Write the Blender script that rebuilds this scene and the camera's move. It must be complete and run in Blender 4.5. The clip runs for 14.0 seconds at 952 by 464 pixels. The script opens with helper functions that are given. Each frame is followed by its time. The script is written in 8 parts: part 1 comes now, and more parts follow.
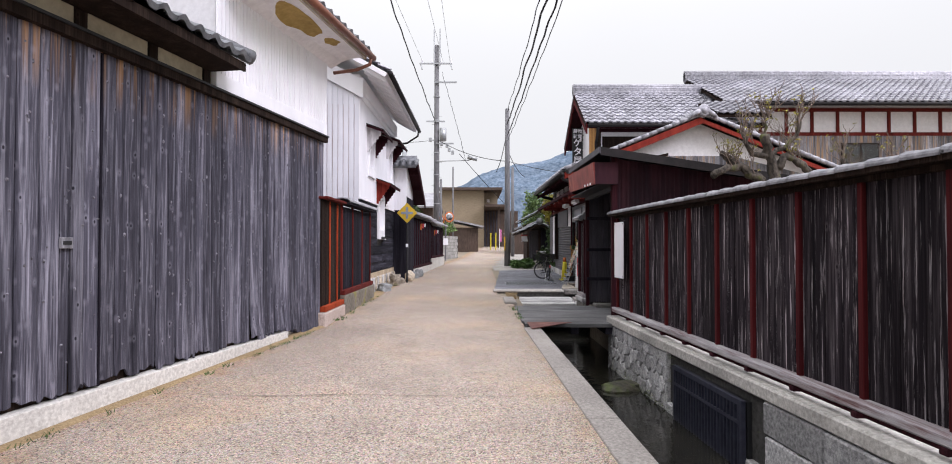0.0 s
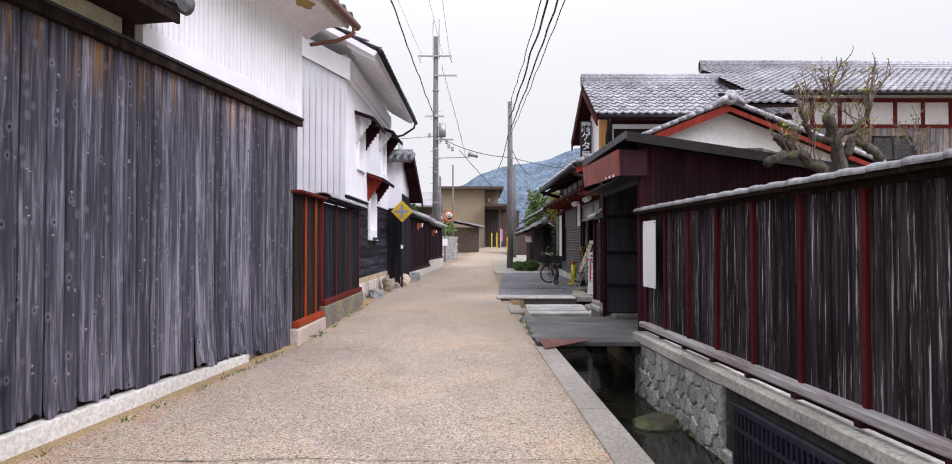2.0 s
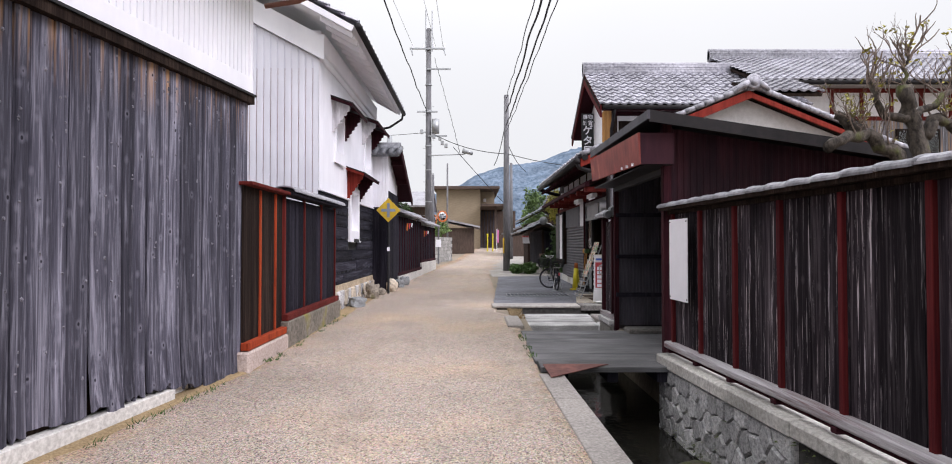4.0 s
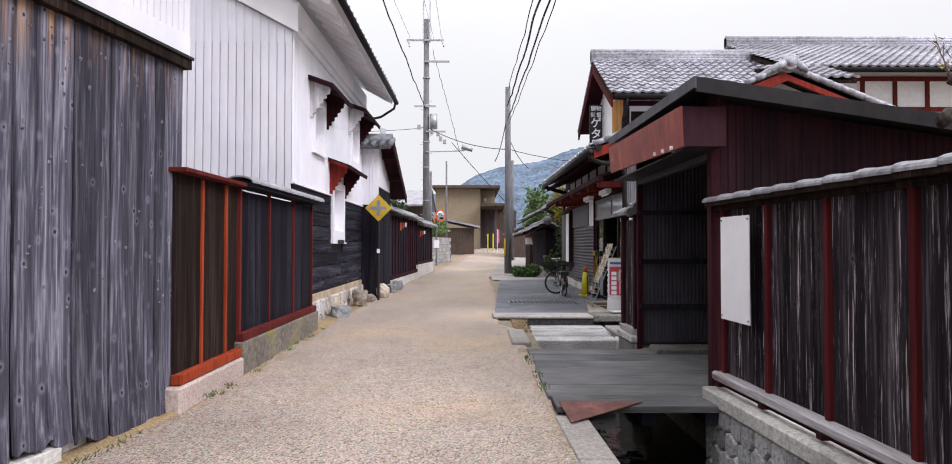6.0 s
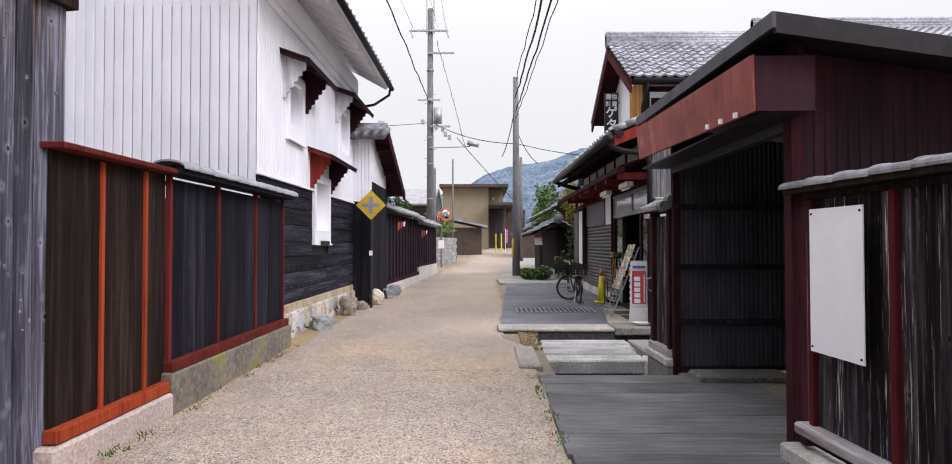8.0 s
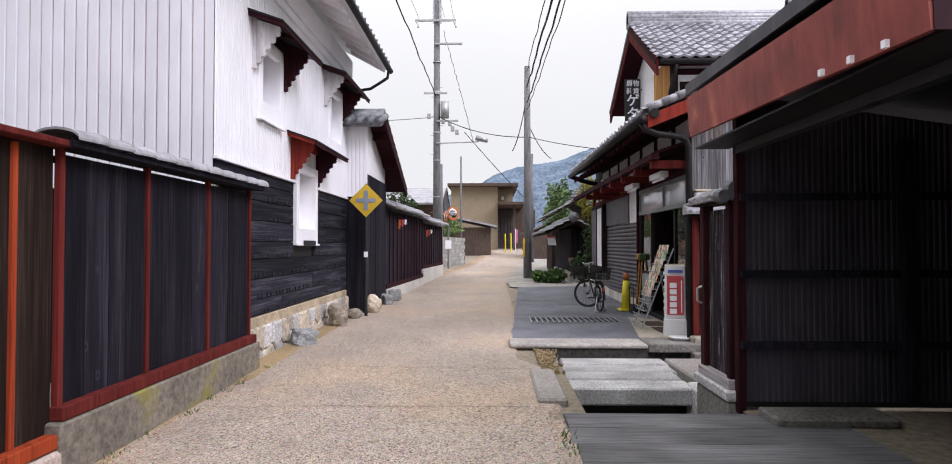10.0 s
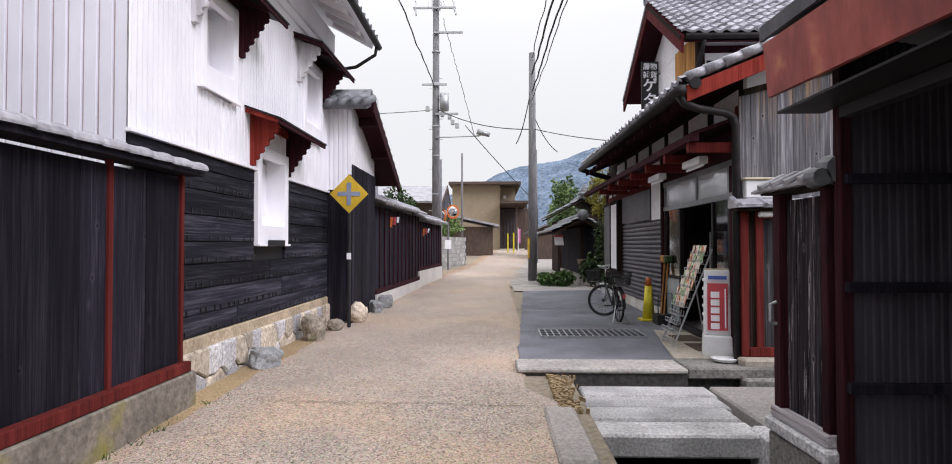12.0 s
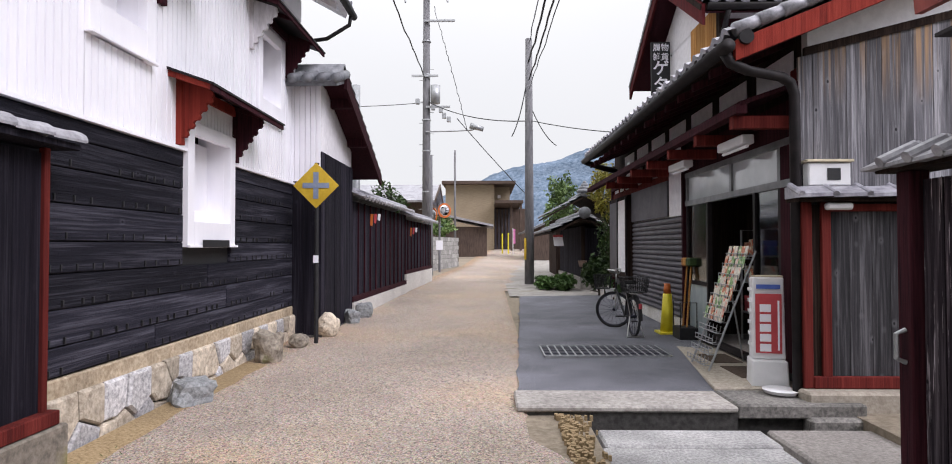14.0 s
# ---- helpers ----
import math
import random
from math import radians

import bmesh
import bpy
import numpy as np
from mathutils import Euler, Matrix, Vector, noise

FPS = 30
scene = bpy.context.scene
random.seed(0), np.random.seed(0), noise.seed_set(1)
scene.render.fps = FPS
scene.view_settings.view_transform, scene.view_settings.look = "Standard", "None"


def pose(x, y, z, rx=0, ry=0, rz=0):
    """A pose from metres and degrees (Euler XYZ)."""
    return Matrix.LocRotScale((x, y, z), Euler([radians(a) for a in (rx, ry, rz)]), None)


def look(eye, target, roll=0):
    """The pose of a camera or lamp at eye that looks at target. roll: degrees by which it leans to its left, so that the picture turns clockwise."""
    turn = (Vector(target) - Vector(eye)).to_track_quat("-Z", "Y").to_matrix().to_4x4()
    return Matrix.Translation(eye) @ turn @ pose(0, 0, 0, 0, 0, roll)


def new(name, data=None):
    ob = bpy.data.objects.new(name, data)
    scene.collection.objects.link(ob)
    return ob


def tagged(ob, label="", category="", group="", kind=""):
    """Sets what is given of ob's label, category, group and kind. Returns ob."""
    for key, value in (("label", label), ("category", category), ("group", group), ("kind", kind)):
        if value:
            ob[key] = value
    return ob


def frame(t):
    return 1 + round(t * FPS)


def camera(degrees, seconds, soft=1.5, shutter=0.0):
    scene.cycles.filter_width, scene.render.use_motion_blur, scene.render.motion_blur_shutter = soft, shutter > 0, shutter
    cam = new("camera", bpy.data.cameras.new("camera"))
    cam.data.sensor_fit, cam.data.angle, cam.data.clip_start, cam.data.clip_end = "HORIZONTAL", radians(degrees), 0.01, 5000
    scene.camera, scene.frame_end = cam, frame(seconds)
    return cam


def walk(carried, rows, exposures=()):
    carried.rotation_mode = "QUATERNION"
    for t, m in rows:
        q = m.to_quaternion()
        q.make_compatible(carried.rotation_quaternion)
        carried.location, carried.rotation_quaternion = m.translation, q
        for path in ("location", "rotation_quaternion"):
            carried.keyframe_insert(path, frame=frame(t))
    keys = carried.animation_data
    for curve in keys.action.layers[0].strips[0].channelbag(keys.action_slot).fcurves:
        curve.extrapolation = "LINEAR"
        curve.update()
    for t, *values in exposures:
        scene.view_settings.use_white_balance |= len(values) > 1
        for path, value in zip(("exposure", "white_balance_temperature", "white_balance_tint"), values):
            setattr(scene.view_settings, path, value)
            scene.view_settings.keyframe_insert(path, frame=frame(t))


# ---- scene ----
cam = camera(77.1, 14.0, soft=1.0)
METRES, EYE, TILT, LEAN, TURN = 10.204, 1.5, 0.0, 0.0, 0.1
ROWS = [
    (0.0, 0.0, 0.0, 0.0, -0.0, 1.14, -0.05),
    (0.5, -0.0011, 0.0374, -0.0002, 0.02, 1.14, -0.04),
    (1.0, -0.0022, 0.0741, 0.0015, 0.03, 1.15, -0.07),
    (1.5, -0.0003, 0.1114, 0.0035, 0.12, 1.12, -0.03),
    (2.0, -0.0027, 0.1491, 0.0037, 0.03, 1.13, -0.06),
    (2.5, -0.0002, 0.1859, 0.0047, -0.05, 1.14, -0.07),
    (3.0, 0.0005, 0.2215, 0.0055, -0.2, 1.18, -0.0),
    (5.5, 0.0087, 0.3969, 0.0095, -0.41, 1.19, -0.01),
    (6.0, 0.0067, 0.4323, 0.0103, -0.33, 1.19, -0.06),
    (6.5, 0.0106, 0.4682, 0.0104, -0.14, 1.19, -0.02),
    (7.0, 0.0118, 0.5043, 0.0101, 0.09, 1.19, 0.01),
    (7.5, 0.0134, 0.5389, 0.0117, 0.23, 1.15, 0.01),
    (8.0, 0.0182, 0.5738, 0.0125, 0.53, 1.18, 0.07),
    (10.5, 0.0187, 0.7481, 0.0126, 1.53, 1.21, -0.01),
    (11.0, 0.016, 0.7846, 0.0127, 1.6, 1.19, -0.02),
    (11.5, 0.0159, 0.821, 0.0128, 1.56, 1.16, -0.0),
    (12.0, 0.0181, 0.8567, 0.0135, 1.6, 1.18, 0.02),
    (12.5, 0.0174, 0.893, 0.0136, 1.45, 1.19, 0.0),
    (13.0, 0.0211, 0.9286, 0.0124, 1.34, 1.2, 0.09),
    (13.5, 0.021, 0.9631, 0.0127, 1.25, 1.24, 0.11),
    (14.0, 0.0196, 0.998, 0.0135, 1.05, 1.24, 0.07),
]
walk(cam, [(t, pose(0, 0, EYE, TILT, LEAN, TURN) @ pose(METRES * x, METRES * y, METRES * z, 90 + pitch, roll, yaw)) for t, x, y, z, yaw, pitch, roll in ROWS])


# ---- world and sun ----
def overcast():
    w = bpy.data.worlds.new("overcast_sky")
    scene.world = w
    w.use_nodes = True
    n, l = w.node_tree.nodes, w.node_tree.links
    n.clear()
    sky = n.new("ShaderNodeTexSky")
    sky.sky_type = "NISHITA"
    sky.sun_disc = False
    sky.sun_elevation = radians(52)
    sky.sun_rotation = radians(150)
    dim = n.new("ShaderNodeVectorMath")
    dim.operation = "SCALE"
    dim.inputs["Scale"].default_value = 0.1
    cloud = n.new("ShaderNodeTexNoise")
    cloud.inputs["Scale"].default_value = 1.6
    cloud.inputs["Detail"].default_value = 4
    ramp = n.new("ShaderNodeValToRGB")
    ramp.color_ramp.elements[0].position, ramp.color_ramp.elements[0].color = 0.3, (0.875, 0.87, 0.905, 1)
    ramp.color_ramp.elements[1].position, ramp.color_ramp.elements[1].color = 0.7, (0.91, 0.905, 0.935, 1)
    mix = n.new("ShaderNodeMix")
    mix.data_type = "RGBA"
    mix.inputs["Factor"].default_value = 0.93
    bg = n.new("ShaderNodeBackground")
    out = n.new("ShaderNodeOutputWorld")
    l.new(sky.outputs[0], dim.inputs[0])
    l.new(dim.outputs[0], mix.inputs["A"])
    l.new(cloud.outputs[0], ramp.inputs[0])
    l.new(ramp.outputs[0], mix.inputs["B"])
    # an overcast sky is brighter overhead than at the horizon
    way = n.new("ShaderNodeTexCoord")
    sep = n.new("ShaderNodeSeparateXYZ")
    up = n.new("ShaderNodeMath")
    up.operation, up.use_clamp = "MAXIMUM", False
    up.inputs[1].default_value = 0.0
    sq = n.new("ShaderNodeMath")
    sq.operation = "POWER"
    sq.inputs[1].default_value = 2.6
    gain = n.new("ShaderNodeMath")
    gain.operation = "MULTIPLY_ADD"
    gain.inputs[1].default_value, gain.inputs[2].default_value = 2.3, 1.0
    l.new(way.outputs["Generated"], sep.inputs[0])
    l.new(sep.outputs["Z"], up.inputs[0])
    l.new(up.outputs[0], sq.inputs[0])
    l.new(sq.outputs[0], gain.inputs[0])
    l.new(gain.outputs[0], bg.inputs["Strength"])
    l.new(mix.outputs["Result"], bg.inputs[0])
    l.new(bg.outputs[0], out.inputs[0])


overcast()
sun_data = bpy.data.lights.new("sun", "SUN")
sun_data.energy, sun_data.angle, sun_data.color = 2.3, radians(28), (1.0, 0.955, 1.09)
sun = new("sun", sun_data)
sun.matrix_world = look((13, -7, 13), (0, 2, 0))


# ---- materials ----
def material(name, dark, light, scale=(8, 8, 8), rough=0.7, bump=0.2, metal=0.0, vary=0.0, stain=0.25, stain_scale=0.7,
             third=None, third_at=0.68, gloss=0.4, detail=6.0, coord="world", soft=0.3):
    """Grain between two colours, broad stains over it, an optional third colour in patches, and relief."""
    m = bpy.data.materials.new(name)
    m.use_nodes = True
    n, l = m.node_tree.nodes, m.node_tree.links
    b = n["Principled BSDF"]
    b.inputs["Roughness"].default_value, b.inputs["Metallic"].default_value = rough, metal
    b.inputs["Specular IOR Level"].default_value = gloss
    if coord == "world":
        src = n.new("ShaderNodeNewGeometry").outputs["Position"]
    else:
        src = n.new("ShaderNodeTexCoord").outputs["Object"]
    info = n.new("ShaderNodeObjectInfo")
    shift = n.new("ShaderNodeVectorMath")
    shift.operation = "ADD"
    l.new(src, shift.inputs[0])
    if vary:
        mul = n.new("ShaderNodeMath")
        mul.operation = "MULTIPLY"
        mul.inputs[1].default_value = 37.0
        l.new(info.outputs["Random"], mul.inputs[0])
        l.new(mul.outputs[0], shift.inputs[1])
    mp = n.new("ShaderNodeMapping")
    mp.inputs["Scale"].default_value = scale
    l.new(shift.outputs[0], mp.inputs[0])
    grain = n.new("ShaderNodeTexNoise")
    grain.inputs["Scale"].default_value, grain.inputs["Detail"].default_value = 1.0, detail
    grain.inputs["Roughness"].default_value = 0.65
    l.new(mp.outputs[0], grain.inputs[0])
    ramp = n.new("ShaderNodeValToRGB")
    ramp.color_ramp.elements[0].position, ramp.color_ramp.elements[0].color = 0.5 - soft / 2, (*dark, 1)
    ramp.color_ramp.elements[1].position, ramp.color_ramp.elements[1].color = 0.5 + soft / 2, (*light, 1)
    l.new(grain.outputs[0], ramp.inputs[0])
    col = ramp.outputs[0]
    broad = n.new("ShaderNodeTexNoise")
    broad.inputs["Scale"].default_value, broad.inputs["Detail"].default_value = stain_scale, 5
    l.new(shift.outputs[0], broad.inputs[0])
    if third:
        edge = n.new("ShaderNodeMapRange")
        edge.inputs[1].default_value, edge.inputs[2].default_value = third_at - 0.06, third_at + 0.06
        l.new(broad.outputs[0], edge.inputs[0])
        mx = n.new("ShaderNodeMix")
        mx.data_type = "RGBA"
        mx.inputs["B"].default_value = (*third, 1)
        l.new(edge.outputs[0], mx.inputs["Factor"])
        l.new(col, mx.inputs["A"])
        col = mx.outputs["Result"]
    hsv = n.new("ShaderNodeHueSaturation")
    val = n.new("ShaderNodeMapRange")
    val.inputs[1].default_value, val.inputs[2].default_value = 0.3, 0.7
    val.inputs[3].default_value, val.inputs[4].default_value = 1 - stain, 1 + stain
    l.new(broad.outputs[0], val.inputs[0])
    value = val.outputs[0]
    if vary:
        vr = n.new("ShaderNodeMapRange")
        vr.inputs[3].default_value, vr.inputs[4].default_value = 1 - vary, 1 + vary
        l.new(info.outputs["Random"], vr.inputs[0])
        tw = n.new("ShaderNodeMath")
        tw.operation = "MULTIPLY"
        l.new(value, tw.inputs[0])
        l.new(vr.outputs[0], tw.inputs[1])
        value = tw.outputs[0]
    l.new(value, hsv.inputs["Value"])
    l.new(col, hsv.inputs["Color"])
    l.new(hsv.outputs[0], b.inputs["Base Color"])
    if bump:
        bp = n.new("ShaderNodeBump")
        bp.inputs["Strength"].default_value, bp.inputs["Distance"].default_value = bump, 0.02
        l.new(grain.outputs[0], bp.inputs["Height"])
        l.new(bp.outputs[0], b.inputs["Normal"])
    return m


def wood(name, dark, mid, light, axis="z", knots=0.5, vary=0.2, bleach=None, bleach_at=0.6, top=None, top_col=(0.3, 0.15, 0.05), rough=0.85, fine=70.0, bump=0.6, gloss=0.12, span=0.32, warp=0.0, dots=1.0):
    """Weathered timber: fine streaks along the grain, broad streaks, knots, an optional bleached streak colour, and raw wood under an upper edge."""
    m = bpy.data.materials.new(name)
    m.use_nodes = True
    n, l = m.node_tree.nodes, m.node_tree.links
    b = n["Principled BSDF"]
    b.inputs["Roughness"].default_value = rough
    b.inputs["Specular IOR Level"].default_value = gloss
    pos = n.new("ShaderNodeNewGeometry").outputs["Position"]
    info = n.new("ShaderNodeObjectInfo")
    mul = n.new("ShaderNodeMath")
    mul.operation = "MULTIPLY"
    mul.inputs[1].default_value = 41.0
    l.new(info.outputs["Random"], mul.inputs[0])
    add = n.new("ShaderNodeVectorMath")
    l.new(pos, add.inputs[0])
    l.new(mul.outputs[0], add.inputs[1])

    def stretched(across, along, detail, rough_=0.6):
        mp = n.new("ShaderNodeMapping")
        mp.inputs["Scale"].default_value = tuple(along if c == axis else across for c in "xyz")
        l.new(add.outputs[0], mp.inputs[0])
        t = n.new("ShaderNodeTexNoise")
        t.inputs["Scale"].default_value, t.inputs["Detail"].default_value, t.inputs["Roughness"].default_value = 1.0, detail, rough_
        t.inputs["Distortion"].default_value = warp
        l.new(mp.outputs[0], t.inputs[0])
        return t.outputs[0]

    def mixed(a, c, f):
        mx = n.new("ShaderNodeMix")
        mx.data_type = "RGBA"
        l.new(f, mx.inputs["Factor"])
        l.new(a, mx.inputs["A"])
        if isinstance(c, tuple):
            mx.inputs["B"].default_value = (*c, 1)
        else:
            l.new(c, mx.inputs["B"])
        return mx.outputs["Result"]

    def ranged(v, a, c, lo=0.0, hi=1.0):
        r = n.new("ShaderNodeMapRange")
        r.inputs[1].default_value, r.inputs[2].default_value, r.inputs[3].default_value, r.inputs[4].default_value = a, c, lo, hi
        l.new(v, r.inputs[0])
        return r.outputs[0]

    f1, f2 = stretched(fine, 1.4, 5, 0.7), stretched(11, 0.55, 3)
    mixf = n.new("ShaderNodeMix")
    mixf.inputs["Factor"].default_value = 0.45
    l.new(f1, mixf.inputs["A"])
    l.new(f2, mixf.inputs["B"])
    fac = mixf.outputs["Result"]
    ramp = n.new("ShaderNodeValToRGB")
    e = ramp.color_ramp.elements
    e[0].position, e[0].color = 0.5 - span / 2, (*dark, 1)
    e[1].position, e[1].color = 0.5 + span / 2, (*light, 1)
    x = e.new(0.5)
    x.color = (*mid, 1)
    l.new(fac, ramp.inputs[0])
    col = ramp.outputs[0]
    if bleach:
        col = mixed(col, bleach, ranged(stretched(34, 1.1, 5, 0.75), bleach_at, bleach_at + 0.07))
    if top is not None:
        sep = n.new("ShaderNodeSeparateXYZ")
        l.new(pos, sep.inputs[0])
        near = ranged(sep.outputs["Z"], top - 0.55, top)
        prod = n.new("ShaderNodeMath")
        prod.operation = "MULTIPLY"
        l.new(near, prod.inputs[0])
        l.new(ranged(stretched(14, 0.4, 3), 0.50, 0.66), prod.inputs[1])
        col = mixed(col, top_col, prod.outputs[0])
    if knots:
        mp = n.new("ShaderNodeMapping")
        mp.inputs["Scale"].default_value = tuple(3.0 * dots if c == axis else 4.5 * dots for c in "xyz")
        l.new(add.outputs[0], mp.inputs[0])
        v = n.new("ShaderNodeTexVoronoi")
        v.inputs["Scale"].default_value = 1.0
        l.new(mp.outputs[0], v.inputs[0])
        halo = ranged(v.outputs["Distance"], 0.05 * dots, 0.14 * dots, knots * 0.6, 0.0)
        col = mixed(col, light, halo)
        core = ranged(v.outputs["Distance"], 0.035 * dots, 0.055 * dots, 0.9, 0.0)
        col = mixed(col, dark, core)
    hsv = n.new("ShaderNodeHueSaturation")
    l.new(ranged(info.outputs["Random"], 0, 1, 1 - vary, 1 + vary), hsv.inputs["Value"])
    l.new(col, hsv.inputs["Color"])
    l.new(hsv.outputs[0], b.inputs["Base Color"])
    bp = n.new("ShaderNodeBump")
    bp.inputs["Strength"].default_value, bp.inputs["Distance"].default_value = bump, 0.015
    l.new(fac, bp.inputs["Height"])
    l.new(bp.outputs[0], b.inputs["Normal"])
    return m


def road_material():
    """Pale aggregate: pebbles of two sizes and several tints in a sandy binder, with worn and stained patches."""
    m = material("worn_road_aggregate", (0.11, 0.089, 0.073), (0.29, 0.241, 0.205), (75, 75, 75), 0.9, 0.3, stain=0.16, stain_scale=0.5, third=(0.205, 0.158, 0.12), third_at=0.57, soft=0.4, gloss=0.25)
    n, l = m.node_tree.nodes, m.node_tree.links
    b = n["Principled BSDF"]
    col = b.inputs["Base Color"].links[0].from_socket
    pos = n.new("ShaderNodeNewGeometry").outputs["Position"]
    height = None
    for scale, amount in ((85.0, 1.0), (180.0, 0.8)):
        v = n.new("ShaderNodeTexVoronoi")
        v.inputs["Scale"].default_value = scale
        l.new(pos, v.inputs[0])
        hsv = n.new("ShaderNodeHueSaturation")
        hsv.inputs["Saturation"].default_value = 0.2
        l.new(v.outputs["Color"], hsv.inputs["Color"])
        mx = n.new("ShaderNodeMix")
        mx.data_type, mx.blend_type = "RGBA", "OVERLAY"
        mx.inputs["Factor"].default_value = amount
        l.new(col, mx.inputs["A"])
        l.new(hsv.outputs[0], mx.inputs["B"])
        col = mx.outputs["Result"]
        height = v.outputs["Distance"] if height is None else height
    # smoother sandy patches where traffic has worn the pebbles down
    worn = n.new("ShaderNodeTexNoise")
    worn.inputs["Scale"].default_value, worn.inputs["Detail"].default_value = 1.7, 6
    l.new(pos, worn.inputs[0])
    edge = n.new("ShaderNodeMapRange")
    edge.inputs[1].default_value, edge.inputs[2].default_value, edge.inputs[4].default_value = 0.52, 0.68, 0.3
    l.new(worn.outputs[0], edge.inputs[0])
    mx = n.new("ShaderNodeMix")
    mx.data_type = "RGBA"
    mx.inputs["B"].default_value = (0.235, 0.193, 0.16, 1)
    l.new(edge.outputs[0], mx.inputs["Factor"])
    l.new(col, mx.inputs["A"])
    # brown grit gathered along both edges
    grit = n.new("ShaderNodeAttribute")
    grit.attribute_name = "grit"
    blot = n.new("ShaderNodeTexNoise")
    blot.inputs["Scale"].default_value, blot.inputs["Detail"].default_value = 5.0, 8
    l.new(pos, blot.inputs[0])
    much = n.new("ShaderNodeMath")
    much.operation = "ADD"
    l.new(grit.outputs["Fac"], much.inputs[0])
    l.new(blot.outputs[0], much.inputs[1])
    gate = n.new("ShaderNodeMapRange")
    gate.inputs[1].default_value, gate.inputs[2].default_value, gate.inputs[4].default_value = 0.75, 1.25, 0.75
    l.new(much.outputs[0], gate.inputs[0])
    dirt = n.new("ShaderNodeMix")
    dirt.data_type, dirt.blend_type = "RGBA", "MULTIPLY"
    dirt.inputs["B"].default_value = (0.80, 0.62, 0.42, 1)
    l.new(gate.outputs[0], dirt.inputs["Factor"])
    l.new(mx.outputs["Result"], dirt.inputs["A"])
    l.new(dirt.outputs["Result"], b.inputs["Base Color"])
    bp = n.new("ShaderNodeBump")
    bp.inputs["Strength"].default_value, bp.inputs["Distance"].default_value = 0.5, 0.005
    bp.invert = True
    l.new(height, bp.inputs["Height"])
    l.new(bp.outputs[0], b.inputs["Normal"])
    return m


UPGRAIN = (45, 45, 2.2)
M = {}
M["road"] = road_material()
M["ground"] = material("packed_earth", (0.17, 0.14, 0.10), (0.30, 0.25, 0.19), (14, 14, 14), 0.95, 0.4)
M["asphalt"] = material("grey_asphalt", (0.07, 0.071, 0.085), (0.235, 0.237, 0.265), (130, 130, 130), 0.85, 0.5, stain=0.32, soft=0.3, stain_scale=1.4)
M["concrete"] = material("old_concrete", (0.25, 0.23, 0.215), (0.46, 0.43, 0.395), (25, 25, 25), 0.9, 0.3, stain=0.3, third=(0.18, 0.165, 0.13), third_at=0.62, stain_scale=1.3)
M["curb"] = material("curb_concrete", (0.225, 0.205, 0.19), (0.41, 0.375, 0.35), (40, 40, 40), 0.9, 0.35, stain=0.25)
M["moss_concrete"] = material("mossy_concrete", (0.12, 0.104, 0.085), (0.25, 0.22, 0.18), (18, 18, 18), 0.95, 0.4, third=(0.19, 0.17, 0.035), third_at=0.63, stain_scale=1.6)
M["plinth"] = material("whitish_plinth", (0.48, 0.46, 0.43), (0.74, 0.72, 0.68), (30, 30, 30), 0.9, 0.3, stain=0.2, third=(0.32, 0.28, 0.22), third_at=0.62)
M["barnwood"] = wood("silvered_cedar", (0.010, 0.0095, 0.015), (0.076, 0.073, 0.094), (0.33, 0.32, 0.38), knots=0.5, vary=0.34, top=3.2, top_col=(0.40, 0.22, 0.10), span=0.38, fine=42.0, bump=1.0, warp=0.7, dots=2.0)
M["knotwood"] = material("silvered_knot", (0.035, 0.033, 0.04), (0.27, 0.26, 0.30), (60, 60, 60), 0.85, 0.3, stain=0.3, stain_scale=6.0)
M["blackwood"] = wood("charred_black_wood", (0.006, 0.0055, 0.0095), (0.0155, 0.0138, 0.0205), (0.046, 0.042, 0.056), knots=1.0, vary=0.35, gloss=0.1)
M["blackplank"] = wood("charred_plank", (0.006, 0.006, 0.010), (0.020, 0.0195, 0.028), (0.105, 0.102, 0.128), axis="y", knots=0.6, vary=0.4, gloss=0.12, bump=1.3, fine=60.0, span=0.42)
M["fencewood"] = wood("dark_weathered_fence", (0.006, 0.005, 0.007), (0.023, 0.0178, 0.022), (0.105, 0.089, 0.098), knots=0.9, vary=0.5, bleach=(0.40, 0.36, 0.38), bleach_at=0.575, gloss=0.08, fine=42.0)
M["brownwood"] = wood("dark_brown_board", (0.009, 0.006, 0.005), (0.021, 0.0135, 0.011), (0.058, 0.040, 0.031), knots=0.5, vary=0.2, gloss=0.08)
M["redwood"] = wood("bengara_red_wood", (0.055, 0.010, 0.009), (0.12, 0.018, 0.015), (0.19, 0.035, 0.028), knots=0.0, vary=0.15, bleach=(0.10, 0.05, 0.045), bleach_at=0.66)
M["brightred"] = wood("orange_red_painted_wood", (0.14, 0.022, 0.010), (0.32, 0.05, 0.018), (0.42, 0.075, 0.026), knots=0.0, vary=0.1, bleach=(0.20, 0.09, 0.055), bleach_at=0.64)
M["maroon"] = material("maroon_painted_wood", (0.018, 0.0055, 0.009), (0.052, 0.013, 0.018), UPGRAIN, 0.85, 0.3, vary=0.15, gloss=0.1)
M["darkred"] = material("maroon_sheet", (0.014, 0.005, 0.0095), (0.038, 0.0105, 0.016), (4, 4, 0.8), 0.7, 0.1, stain=0.45, gloss=0.15)
M["rust"] = material("rusted_red_sheet", (0.19, 0.032, 0.026), (0.28, 0.058, 0.044), (10, 10, 3), 0.6, 0.15, stain=0.35, third=(0.33, 0.12, 0.06), third_at=0.66, stain_scale=2.5)
